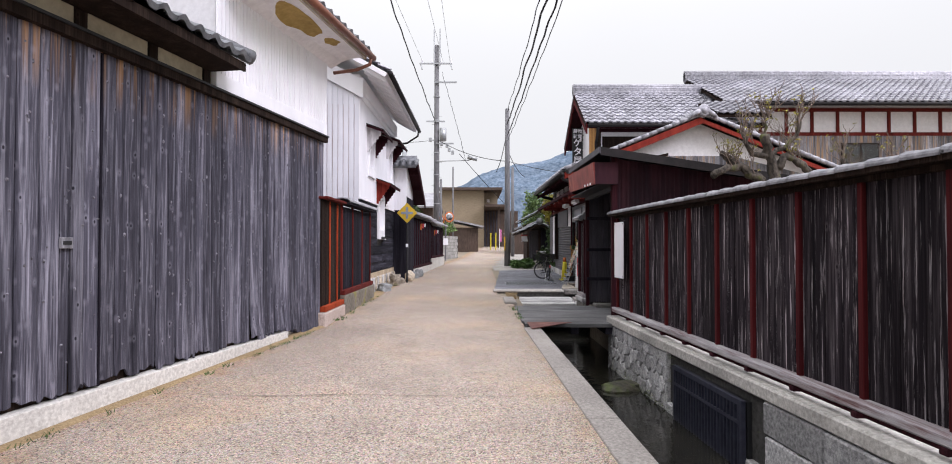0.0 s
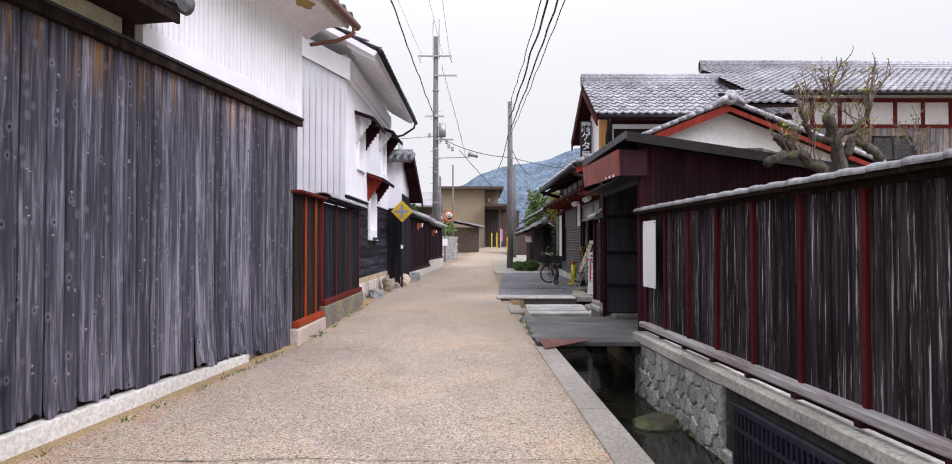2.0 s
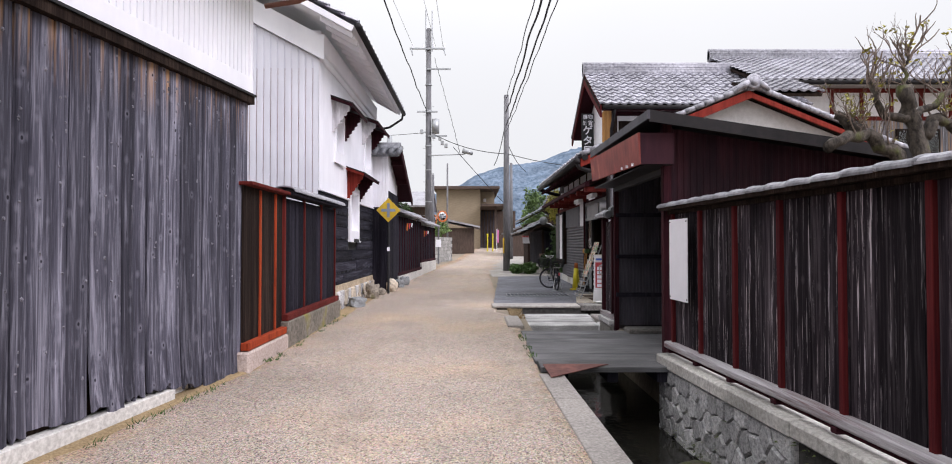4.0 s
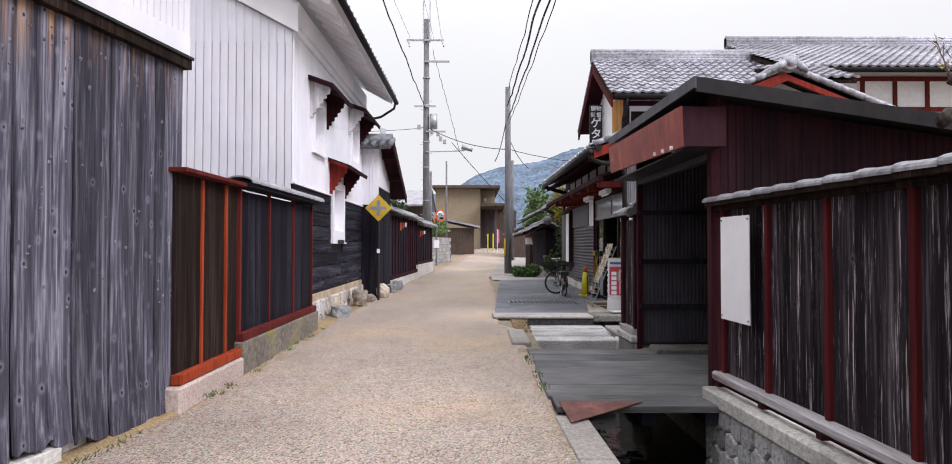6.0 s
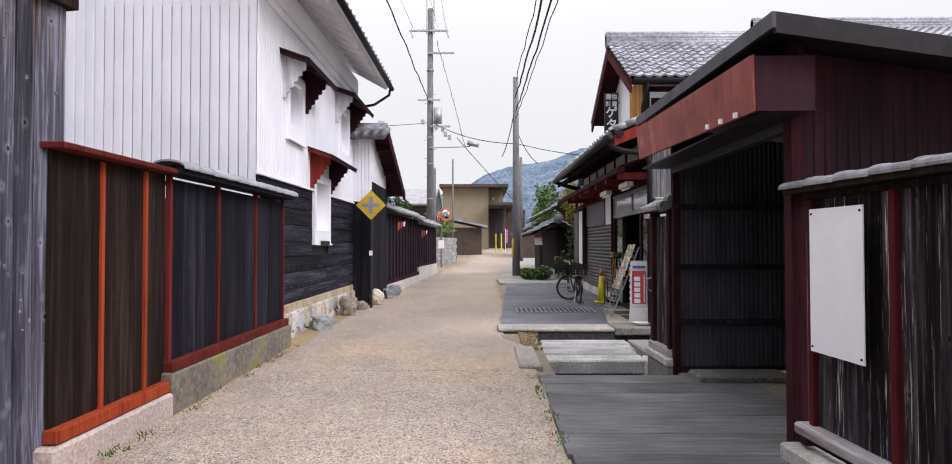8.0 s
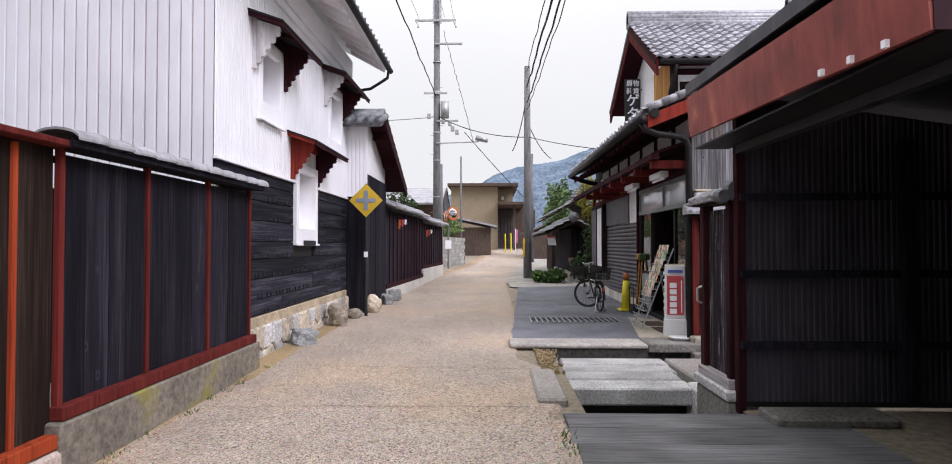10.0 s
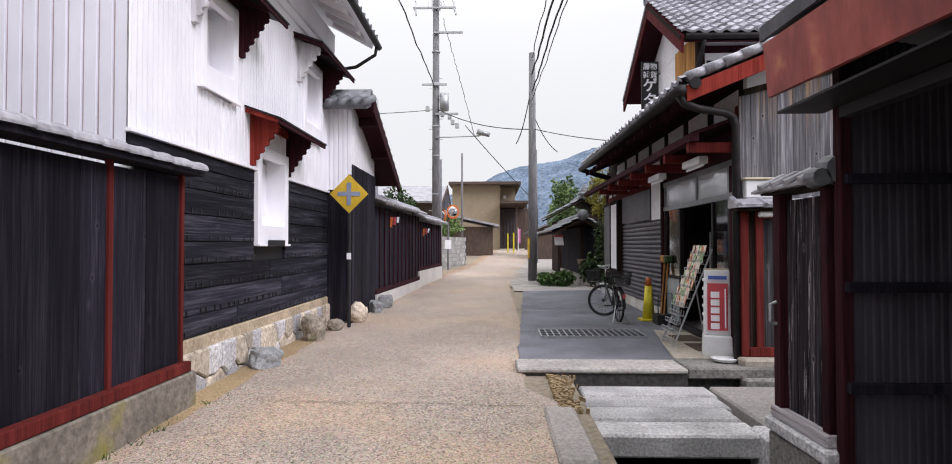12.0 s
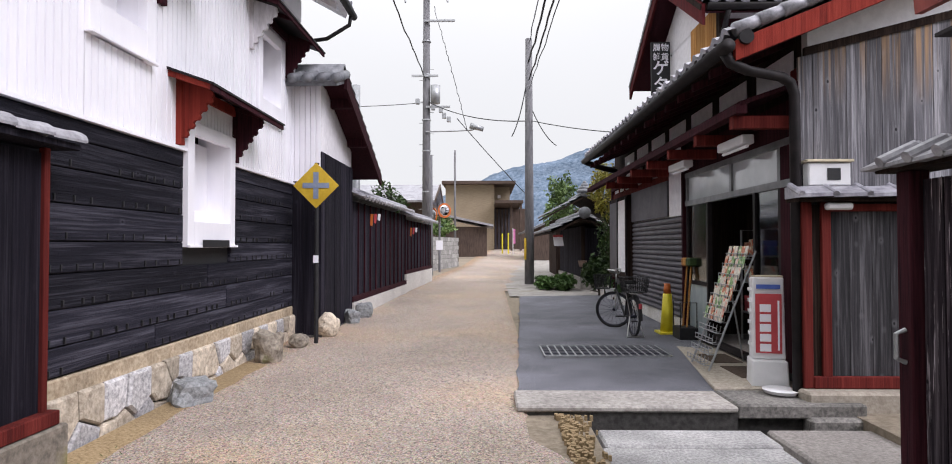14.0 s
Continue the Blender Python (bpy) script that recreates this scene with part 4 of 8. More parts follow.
def storehouse():
    s = thing("storehouse", "white ribbed-metal storehouse with charred plank walls on a stone footing", "storehouse", pose(-2.62, 13.2, 0))
    D = 5.55
    W = 6.0
    # wall core with the window openings left free
    wins = ((1.02, 1.84, 3.12, 4.12), (4.08, 4.96, 3.2, 4.36), (2.4, 3.42, 1.62, 2.8))
    slab("wall_core", "black", s, -W, -0.33, 0.06, D, 0.2, 4.9)
    for y0, y1, z0, z1 in ((0.03, 2.4, 0.75, 2.5), (3.42, D, 0.75, 2.5), (2.4, 3.42, 0.75, 1.62)):
        slab("wall", "black", s, -0.33, -0.03, y0, y1, z0, z1)
    # charred planks in level courses
    rnd = random.Random(4)
    z = 0.78
    i = 0
    while z < 2.48:
        h = min(rnd.uniform(0.17, 0.27), 2.5 - z)
        for y0, y1 in (((0.0, 2.4), (3.42, D)) if z + h > 1.64 else ((0.0, rnd.uniform(1.8, 3.4)), (None, D))):
            if y0 is None:
                y0 = last
            last = y1
            bm = bmesh.new()
            box(bm, -0.035, rnd.uniform(0.0, 0.012), y0 + 0.003, y1 - 0.003, z + 0.004, z + h - 0.004)
            p = part("plank", bm, "blackplank", s, bevel=0.006)
            if h > 0.19:
                ticks = bmesh.new()
                yy = y0 + 0.1
                while yy < y1 - 0.05:
                    if rnd.random() < 0.75:
                        box(ticks, 0.005, 0.02, yy, yy + 0.012, z + 0.015, z + 0.06)
                    yy += rnd.uniform(0.1, 0.2)
                if ticks.verts:
                    tagged(part("nail_strip", ticks, "black", p), kind="stuff")
                else:
                    ticks.free()
        z += h
    # stone footing: tan mortar band, field stones and granite
    slab("mortar_band", "tanplaster", s, -0.3, 0.018, -0.1, D, 0.55, 0.77, 0.012)
    slab("footing", "joint", s, -0.3, -0.01, -0.1, D, 0.0, 0.56)
    rubble("footing_stone", ("tanstone", "tanstone", "stone"), s, -0.1, D, 0.12, 0.66, 0.02, 1, 0.27, 5, 0.82)
    # white ribbed upper walls
    def strip_sheet(y0, y1, z0, z1):
        corrugated("siding", "white", s, (0.0, y0, z0), (0, y1 - y0, 0), z1 - z0, (1, 0, 0), 0.075, 0.018)
        slab("upper_wall", "plaster", s, -0.33, -0.003, max(y0, 0.13), y1, z0, z1)
    foot = 2.53
    ya = 0.0
    for y0, y1, z0, z1 in ((1.02, 1.84, 3.12, 4.12), (2.4, 3.42, foot, 2.8), (4.08, 4.96, 3.2, 4.36)):
        strip_sheet(ya, y0, foot, 4.75)
        if z0 > foot:
            strip_sheet(y0, y1, foot, z0)
        strip_sheet(y0, y1, z1, 4.75)
        ya = y1
    strip_sheet(ya, D, foot, 4.75)
    slab("wall_head", "plaster", s, -0.33, 0.0, 0.13, D, 4.75, 5.3)
    slab("drip_edge", "white", s, 0.0, 0.045, -0.03, 2.4, 2.5, 2.53)
    slab("drip_edge", "white", s, 0.0, 0.045, 3.42, D, 2.5, 2.53)
    slab("drip_edge", "white", s, -W, 0.05, -0.035, 0.0, 2.2, 2.24)
    pitch = 0.55
    corrugated("gable_siding", "gablewhite", s, (-W, 0.0, 2.24), (W, 0, 0), 2.4, (0, -1, 0), 0.12, 0.0155, top=lambda t: 2.5 + pitch * W * min(1 - t, t))
    rusty = bmesh.new()
    for i in range(16):
        x = -0.12 - i * 0.12 + 0.0135
        box(rusty, x - 0.003, x + 0.003, -0.006, -0.001, 2.245, 4.6)
    tagged(part("seam_rust", rusty, "seamrust", s, "rusty seams between the sheets"), kind="stuff")
    slab("gable_base", "blackwood", s, -W, -0.04, 0.015, 0.06, 0.3, 2.24)
    bm = bmesh.new()
    prism(bm, ((-W, 0.02, 2.2), (0, 0.02, 2.2), (0, 0.02, 5.1), (-W / 2, 0.02, 5.1 + pitch * W / 2), (-W, 0.02, 5.1)), (0, 0.1, 0))
    part("gable_wall", bm, "plaster", s)
    # plaster cornice along the rake and the eave
    for side in (0, 1):
        bm = bmesh.new()
        a = (0.1, -0.08, 4.72) if side == 0 else (-W - 0.1, -0.08, 4.72)
        m = (-W / 2, -0.08, 4.72 + pitch * W / 2)
        prism(bm, (a, m, (m[0], m[1], m[2] + 0.4), (a[0], a[1], a[2] + 0.4)), (0, 0.08, 0))
        part("rake_cornice", bm, "white", s)
    slab("eave_cornice", "white", s, 0.0, 0.1, 0.0, D, 4.86, 5.2, 0.02)
    slab("eave_cornice", "white", s, 0.0, 0.055, 0.0, D, 4.74, 4.86, 0.01)
    u = Vector((-(W / 2 + 0.75), 0, pitch * (W / 2 + 0.75)))
    roof_slab("roof_deck", "white", s, (0.69, -0.45, 5.17), (0, D + 0.85, 0), u, 0.1, "white painted eave underside")
    tile_roof("roof_tiles", s, (0.72, -0.47, 5.20), (0, D + 0.9, 0), u, "tile")
    roof_slab("back_slope", "darktile", s, (-W - 0.75, -0.45, 5.12), (0, D + 0.75, 0), (W / 2 + 0.75, 0, pitch * (W / 2 + 0.75)), 0.1)
    for i in range(15):
        y = -0.35 + i * 0.41
        bm = bmesh.new()
        prism(bm, ((0.64, y, 5.09), (0.1, y, 5.09 + pitch * 0.54), (0.1, y, 5.0 + pitch * 0.54), (0.64, y, 5.0)), (0, 0.07, 0))
        part("rafter", bm, "white", s)
    g = bmesh.new()
    tube(g, [(0.76, -0.5, 5.15), (0.76, D + 0.45, 5.12)], 0.055, sides=10)
    part("gutter", g, "brownmetal", s, "dark brown gutter", smooth=True)
    g = bmesh.new()
    tube(g, [(0.75, D + 0.3, 5.1), (0.72, D + 0.32, 4.95), (0.4, D + 0.25, 4.72), (0.05, D + 0.1, 4.62)], 0.03)
    part("downpipe", g, "brownmetal", s, smooth=True)
    for y0, y1, z0, z1 in wins:
        kura_window(s, y0, y1, z0, z1)
    canopy(s, 0.75, 2.34, 4.34)
    canopy(s, 3.68, 5.62, 4.6)
    canopy(s, 2.08, 3.9, 3.2, bright=True)


def annex():
    a = thing("annex", "low annex with white gable, black vertical boards and dark tiles", "outbuilding", pose(-2.2, 18.66, 0))
    D = 1.96
    boards("board", "blackwood", a, 0.0, 0.0, D, 0.35, 2.98, 0.2, 0.025, 0.004, 0, 9)
    boards_x("board", "blackwood", a, 0.0, -0.9, 0.0, 0.35, 2.55, 0.2, 0.025, 0.004, None, 10)
    slab("wall", "black", a, -3, -0.03, 0.03, D, 0.2, 2.6)
    corrugated("siding", "white", a, (-1.0, -0.005, 2.55), (1.0, 0, 0), 1.36, (0, -1, 0), 0.075, 0.018)
    bm = bmesh.new()
    prism(bm, ((-0.02, 0.0, 2.97), (-0.02, D, 2.97), (-0.02, D, 3.3), (-0.02, 0.35, 3.95), (-0.02, 0.0, 3.95)), (-0.2, 0, 0))
    part("gable", bm, "plaster", a)
    up = Vector((0, -2.75, 1.14))
    roof_slab("roof_deck", "maroon", a, (0.3, 2.92, 2.98), (-3.2, 0, 0), up, 0.1)
    tile_roof("roof_tiles", a, (0.32, 2.94, 3.02), (-3.2, 0, 0), up, "darktile")
    roof_slab("front_slope", "darktile", a, (0.3, -0.35, 3.9), (-3.2, 0, 0), (0, 0.6, 0.2), 0.07)
    for i in range(6):
        bm = bmesh.new()
        rod(bm, (0.3 - i * 0.2, -0.4, 3.92), (0.3 - i * 0.2, 0.2, 4.14), 0.07, 0.07, 10)
        part("eave_tile", bm, "darktile", a, smooth=True)
    bm = bmesh.new()
    for k in range(3):
        rod(bm, (0.3, 0.15, 4.12 + k * 0.05), (-3, 0.15, 4.12 + k * 0.05), 0.1 - 0.02 * k, sides=10)
    part("ridge", bm, "darktile", a, smooth=True)
    bm = bmesh.new()
    prism(bm, ((0.3, 0.1, 3.9), (0.3, 2.95, 2.78), (0.3, 2.95, 2.98), (0.3, 0.1, 4.13)), (0.04, 0, 0))
    part("bargeboard", bm, "maroon", a)
    for y, z in ((0.5, 3.72), (1.55, 3.3)):
        slab("purlin", "maroon", a, 0.0, 0.32, y, y + 0.12, z, z + 0.13)
    slab("footing", "joint", a, -0.2, 0.02, -0.02, D, 0.0, 0.36)


barn()
road_fences()
storehouse()
annex()


# ---- long black fence up the road ----
def far_fence(x0, y0, x1, y1, z0, ztop, seed):
    run = Vector((x1 - x0, y1 - y0, 0))
    ang = math.degrees(math.atan2(-run.x, run.y))
    f = thing("tiled_fence", "black board fence with a tiled cap on a pale concrete footing", "fence", pose(x0, y0, 0, 0, 0, ang), "black fences")
    L = run.length
    boards("board", "blackwood", f, 0.0, 0, L, z0, ztop, 0.2, 0.02, 0.004, 0, seed)
    n = int(L / 0.42)
    for i in range(n + 1):
        slab("batten", "maroon", f, 0.0, 0.03, i * L / n, i * L / n + 0.035, z0, ztop)
    slab("bottom_rail", "maroon", f, -0.03, 0.06, 0, L, z0 - 0.05, z0 + 0.05)
    bm = bmesh.new()
    box(bm, -0.15, 0.08, -0.02, L, ground_z(y0) - 0.3, z0 - 0.052)
    part("footing", bm, "plinth", f)
    tile_roof("cap_tiles", f, (0.24, -0.1, ztop + 0.02), (0, L + 0.15, 0), (-0.26, 0, 0.14), "captile", 0.25, 0.2)
    tile_roof("cap_tiles", f, (-0.28, -0.1, ztop + 0.02), (0, L + 0.15, 0), (0.26, 0, 0.14), "captile", 0.25, 0.2)
    bm = bmesh.new()
    rod(bm, (-0.02, -0.12, ztop + 0.19), (-0.02, L + 0.1, ztop + 0.19), 0.07, sides=8)
    part("ridge", bm, "tile", f, smooth=True)
    return f


far_fence(-2.24, 20.64, -1.98, 25.6, 0.68, 2.42, 21)
far_fence(-2.0, 25.62, -1.72, 29.7, 0.93, 2.3, 22)


# ---- canal-side fence on the stone wall ----
def canal_fence():
    f = thing("canal_fence", "weathered dark board fence with red posts under a pale tile cap", "fence", pose(2.25, 9.78, 0, 0, 0, 2.86))
    L = -13.0
    boards("board", "fencewood", f, 0.06, L, 0.0, 0.47, 1.98, 0.21, 0.02, 0.009, 0, 12)
    n = 18
    for i in range(n):
        y = -0.06 - i * 0.715
        slab("post", "postred", f, 0.008, 0.045, y - 0.047, y, 0.45, 1.95, 0.004)
        slab("foot_block", "maroon", f, -0.052, 0.03, y - 0.06, y + 0.005, 0.355, 0.398, 0.006)
    slab("bottom_rail", "peel", f, -0.05, 0.06, L, 0.02, 0.40, 0.475, 0.014, "peeling grey bottom rail")
    slab("under_rail", "maroon", f, 0.0, 0.05, L, 0.0, 0.36, 0.398)
    slab("top_rail", "brownwood", f, 0.0, 0.08, L, 0.02, 1.91, 1.95, 0.004)
    slab("cap_board", "brownwood", f, -0.09, 0.13, L, 0.04, 1.952, 1.985)
    k = 0
    y = 0.06
    while y > L:
        bm = arched_tile(y, -0.29, 0.02, 1.985, 0.13, 0.042, -0.006)
        part("cap_tile", bm, "fencetile", f)
        y -= 0.29
        k += 1
    bm = bmesh.new()
    box(bm, -0.1, 0.14, L, 0.05, 1.986, 2.005)
    part("cap_bed", bm, "fencetile", f)


def canal_stone_wall():
    w = thing("stone_wall", "grey rubble and granite block wall rising from the canal", "wall", pose(2.25, 9.78, 0, 0, 0, 2.86), kind="structure")
    slab("core", "joint", w, -0.055, 0.25, -14.0, 0.04, WATER - 0.4, 0.28)
    rnd = random.Random(31)
    slab("coping", "coping", w, -0.125, 0.25, -2.55, 0.06, 0.2, 0.33, 0.015)
    slab("coping", "coping", w, -0.12, 0.25, -7.2, -2.56, 0.205, 0.325, 0.015)
    slab("coping", "coping", w, -0.125, 0.25, -13.5, -7.21, 0.2, 0.33, 0.015)
    rubble("stone", ("stone",), w, -2.58, 0.04, WATER - 0.15, 0.2, -0.07, -1, 0.19, 31, 0.8)
    # dressed granite courses
    z = WATER - 0.2
    for r, h in enumerate((0.32, 0.3, 0.28)):
        y = -2.58
        while y > -13:
            wd = rnd.uniform(0.55, 0.95)
            if not (z > -0.55 and z < 0.05 and -4.55 < y - wd / 2 < -2.85):
                bm = bmesh.new()
                d = rnd.uniform(0, 0.014)
                box(bm, -0.11 - d, 0.0, y - wd + 0.008, y - 0.008, z + 0.006, z + h - 0.006)
                part("granite_block", bm, "stone", w, bevel=0.014)
            y -= wd
        z += h
    # iron grille in the wall
    g = thing("canal_grille", "dark blue steel grille set in the canal wall", "grille", pose(2.25, 9.78, 0, 0, 0, 2.86))
    y0, y1, z0, z1 = -4.5, -2.9, WATER - 0.2, 0.12
    for nm, b in (("frame", (y0, y0 + 0.05, z0, z1)), ("frame", (y1 - 0.05, y1, z0, z1)), ("frame", (y0 + 0.05, y1 - 0.05, z1 - 0.05, z1)), ("crossbar", (y0 + 0.05, y1 - 0.05, -0.1, -0.07))):
        slab(nm, "darkmetal", g, -0.155, -0.115, *b)
    n = 22
    for i in range(n):
        y = y0 + 0.08 + i * (y1 - y0 - 0.16) / (n - 1)
        slab("bar", "darkmetal", g, -0.15, -0.125, y - 0.011, y + 0.011, z0, z1 - 0.05)
    slab("backing", "black", g, -0.1, -0.06, y0, y1, z0, z1 - 0.01)


# ---- open shed over the canal ----
def shed():
    s = thing("open_shed", "maroon corrugated-metal shed with a rusty fascia, open to the street", "shed", pose(0, 0, 0))
    y0, y1, x0, x1 = 9.86, 12.42, 2.28, 6.0
    z_at = lambda x: 3.02 - 0.15 * (x - 1.98)
    corrugated("front_sheet", "darkred", s, (x0, y0, 1.7), (x1 - x0, 0, 0), 1.0, (0, -1, 0), 0.076, 0.008, top=lambda t: z_at(x0 + t * (x1 - x0)) - 1.76)
    corrugated("inner_sheet", "shedwall", s, (x0, y0 + 0.06, 0.2), (x1 - x0, 0, 0), 1.0, (0, 1, 0), 0.076, 0.014, top=lambda t: z_at(x0 + t * (x1 - x0)) - 0.26)
    corrugated("side_sheet", "shedwall", s, (x0, y1, 0.3), (x1 - x0, 0, 0), 1.0, (0, -1, 0), 0.05, 0.012, top=lambda t: z_at(x0 + t * (x1 - x0)) - 0.36)
    slab("side_backing", "black", s, x0, x1, y1 + 0.015, y1 + 0.05, 0.25, 2.4)
    corrugated("back_sheet", "shedwall", s, (x1, y0, 0.2), (0, y1 - y0, 0), 2.2, (-1, 0, 0), 0.076, 0.014)
    slab("stud", "maroon", s, x0 - 0.06, x0 + 0.04, y0 - 0.03, y0 + 0.07, 0.2, 2.98, 0.006)
    slab("stud", "maroon", s, x0 - 0.02, x0 + 0.05, y1 - 0.02, y1 + 0.06, 0.2, 2.98, 0.006)
    for x in (3.6, 4.8):
        slab("stud", "blackwood", s, x, x + 0.09, y1 - 0.10, y1 - 0.015, 0.3, 2.5)
    for z in (0.75, 1.35, 2.0):
        slab("girt", "blackwood", s, x0, x1, y1 - 0.06, y1 - 0.016, z, z + 0.06)
    slab("lintel", "black", s, x0 - 0.03, x0 + 0.05, y0 + 0.08, y1 - 0.03, 2.4, 2.47)
    # roof sheet sloping back from the street
    bm = bmesh.new()
    prism(bm, ((1.97, y0 - 0.33, z_at(1.9) + 0.02), (x1 + 0.2, y0 - 0.33, z_at(x1 + 0.2) + 0.02), (x1 + 0.2, y0 - 0.33, z_at(x1 + 0.2) - 0.03), (1.97, y0 - 0.33, z_at(1.9) - 0.03)), (0, y1 - y0 + 0.65, 0.04))
    part("roof_sheet", bm, "brownmetal", s)
    bm = bmesh.new()
    prism(bm, ((1.97, y0 - 0.36, z_at(1.97) + 0.03), (x1 + 0.2, y0 - 0.36, z_at(x1 + 0.2) + 0.03), (x1 + 0.2, y0 - 0.36, z_at(x1 + 0.2) - 0.10), (1.97, y0 - 0.36, z_at(1.97) - 0.10)), (0, 0.03, 0))
    part("verge_board", bm, "brownmetal", s, "peeling dark verge board")
    bm = bmesh.new()
    prism(bm, ((1.945, y0 - 0.365, 2.95), (1.97, y0 - 0.365, 2.95), (1.97, y0 - 0.365, 3.05), (1.945, y0 - 0.365, 3.05)), (0.02, y1 - y0 + 0.75, 0.05))
    part("eave_board", bm, "shedwall", s)
    # rusty fascia box
    bm = bmesh.new()
    prism(bm, ((1.87, y0 - 0.22, 2.82), (1.9, y0 - 0.22, 2.47), (1.93, y0 - 0.22, 2.47), (1.9, y0 - 0.22, 2.83)), (0.07, y1 - y0 + 0.5, 0.13))
    part("fascia_sheet", bm, "rust", s, "rusty red painted fascia sheet")
    bm = bmesh.new()
    prism(bm, ((1.9, y0 - 0.225, 2.82), (1.91, y0 - 0.225, 2.47), (x0, y0 - 0.225, 2.47), (x0, y0 - 0.225, 2.82)), (0, 0.02, 0))
    part("fascia_end", bm, "darkred", s)
    slab("soffit", "brownmetal", s, 1.99, x0, y0 - 0.2, y1 + 0.2, 2.475, 2.49)
    slab("fascia_top", "shedwall", s, 1.97, x0, y0 - 0.2, y1 + 0.2, 2.80, 2.82)
    for i in range(3):
        slab("clip", "paper", s, 1.865, 1.885, y0 + 0.0 + i * 0.25, y0 + 0.03 + i * 0.25, 2.475 + 0.01 * i, 2.51 + 0.01 * i)
    slab("shed_floor", "ground", s, 2.3, x1, y0, y1, 0.1, 0.225)
    slab("door_stone", "dampstone", s, 2.36, 3.3, y1 - 0.5, y1 - 0.15, 0.22, 0.3, 0.02)


def plank_bridge():
    b = thing("plank_bridge", "weathered grey plank bridge over the canal before the shed", "bridge", pose(0, 0, 0))
    rnd = random.Random(8)
    y = 9.5
    while y < 12.1:
        w = rnd.uniform(0.34, 0.46)
        bm = bmesh.new()
        box(bm, 0.74 + rnd.uniform(0, 0.03), 2.9, y + 0.003, y + w - 0.003, 0.175, 0.232 + rnd.uniform(0, 0.008))
        part("plank", bm, "greyplank", b, bevel=0.005)
        y += w
    for x in (0.95, 1.5, 2.05):
        slab("beam", "blackwood", b, x, x + 0.12, 9.55, 12.15, 0.06, 0.174)
    p = bmesh.new()
    prism(p, ((0.80, 9.62, 0.24), (1.52, 9.58, 0.246), (0.83, 9.12, 0.205)), (0, 0, 0.008))
    tagged(part("steel_plate", p, "plate", None), "bent rusty steel plate over the bridge edge", "steel plate")


def stone_bridge():
    b = thing("stone_bridge", "worn granite slabs laid side by side across the canal", "bridge", pose(0, 0, 0))
    for i in range(4):
        slab("granite_slab", "slabstone", b, 0.9 + 0.045 * i, 2.2 + (0.05, 0.03, 0.1, 0.12)[i], 13.4 + i * 0.39, 13.772 + i * 0.39, -0.01, 0.17 + (0.0, 0.012, 0.004, 0.014)[i], 0.018)
    slab("side_slab", "curb", b, 2.36, 3.9, 13.6, 14.95, -0.02, 0.185, 0.02)
    slab("bank_stone", "stone", b, 2.2, 2.5, 13.25, 13.6, -0.3, 0.2, 0.03)
    bm = bmesh.new()
    rnd = random.Random(21)
    for i in range(260):
        gx, gy = 0.72 + abs(rnd.gauss(0, 0.11)), rnd.uniform(13.7, 15.0)
        r = rnd.uniform(0.006, 0.016)
        box(bm, gx - r, gx + r, gy - r, gy + r * 1.3, ground_z(gy) - 0.03, ground_z(gy) + r * rnd.uniform(0.4, 1.0))
    tagged(part("gravel", bm, "sand"), "loose brown gravel spilling from the road edge", "gravel", "", "stuff")
    k = slab("kerb_block", "curb", None, 0.58, 0.84, 12.5, 13.75, 0.0, 0.292, 0.02)
    tagged(k, "grey kerb block at the end of the stone bridge", "kerb stone")


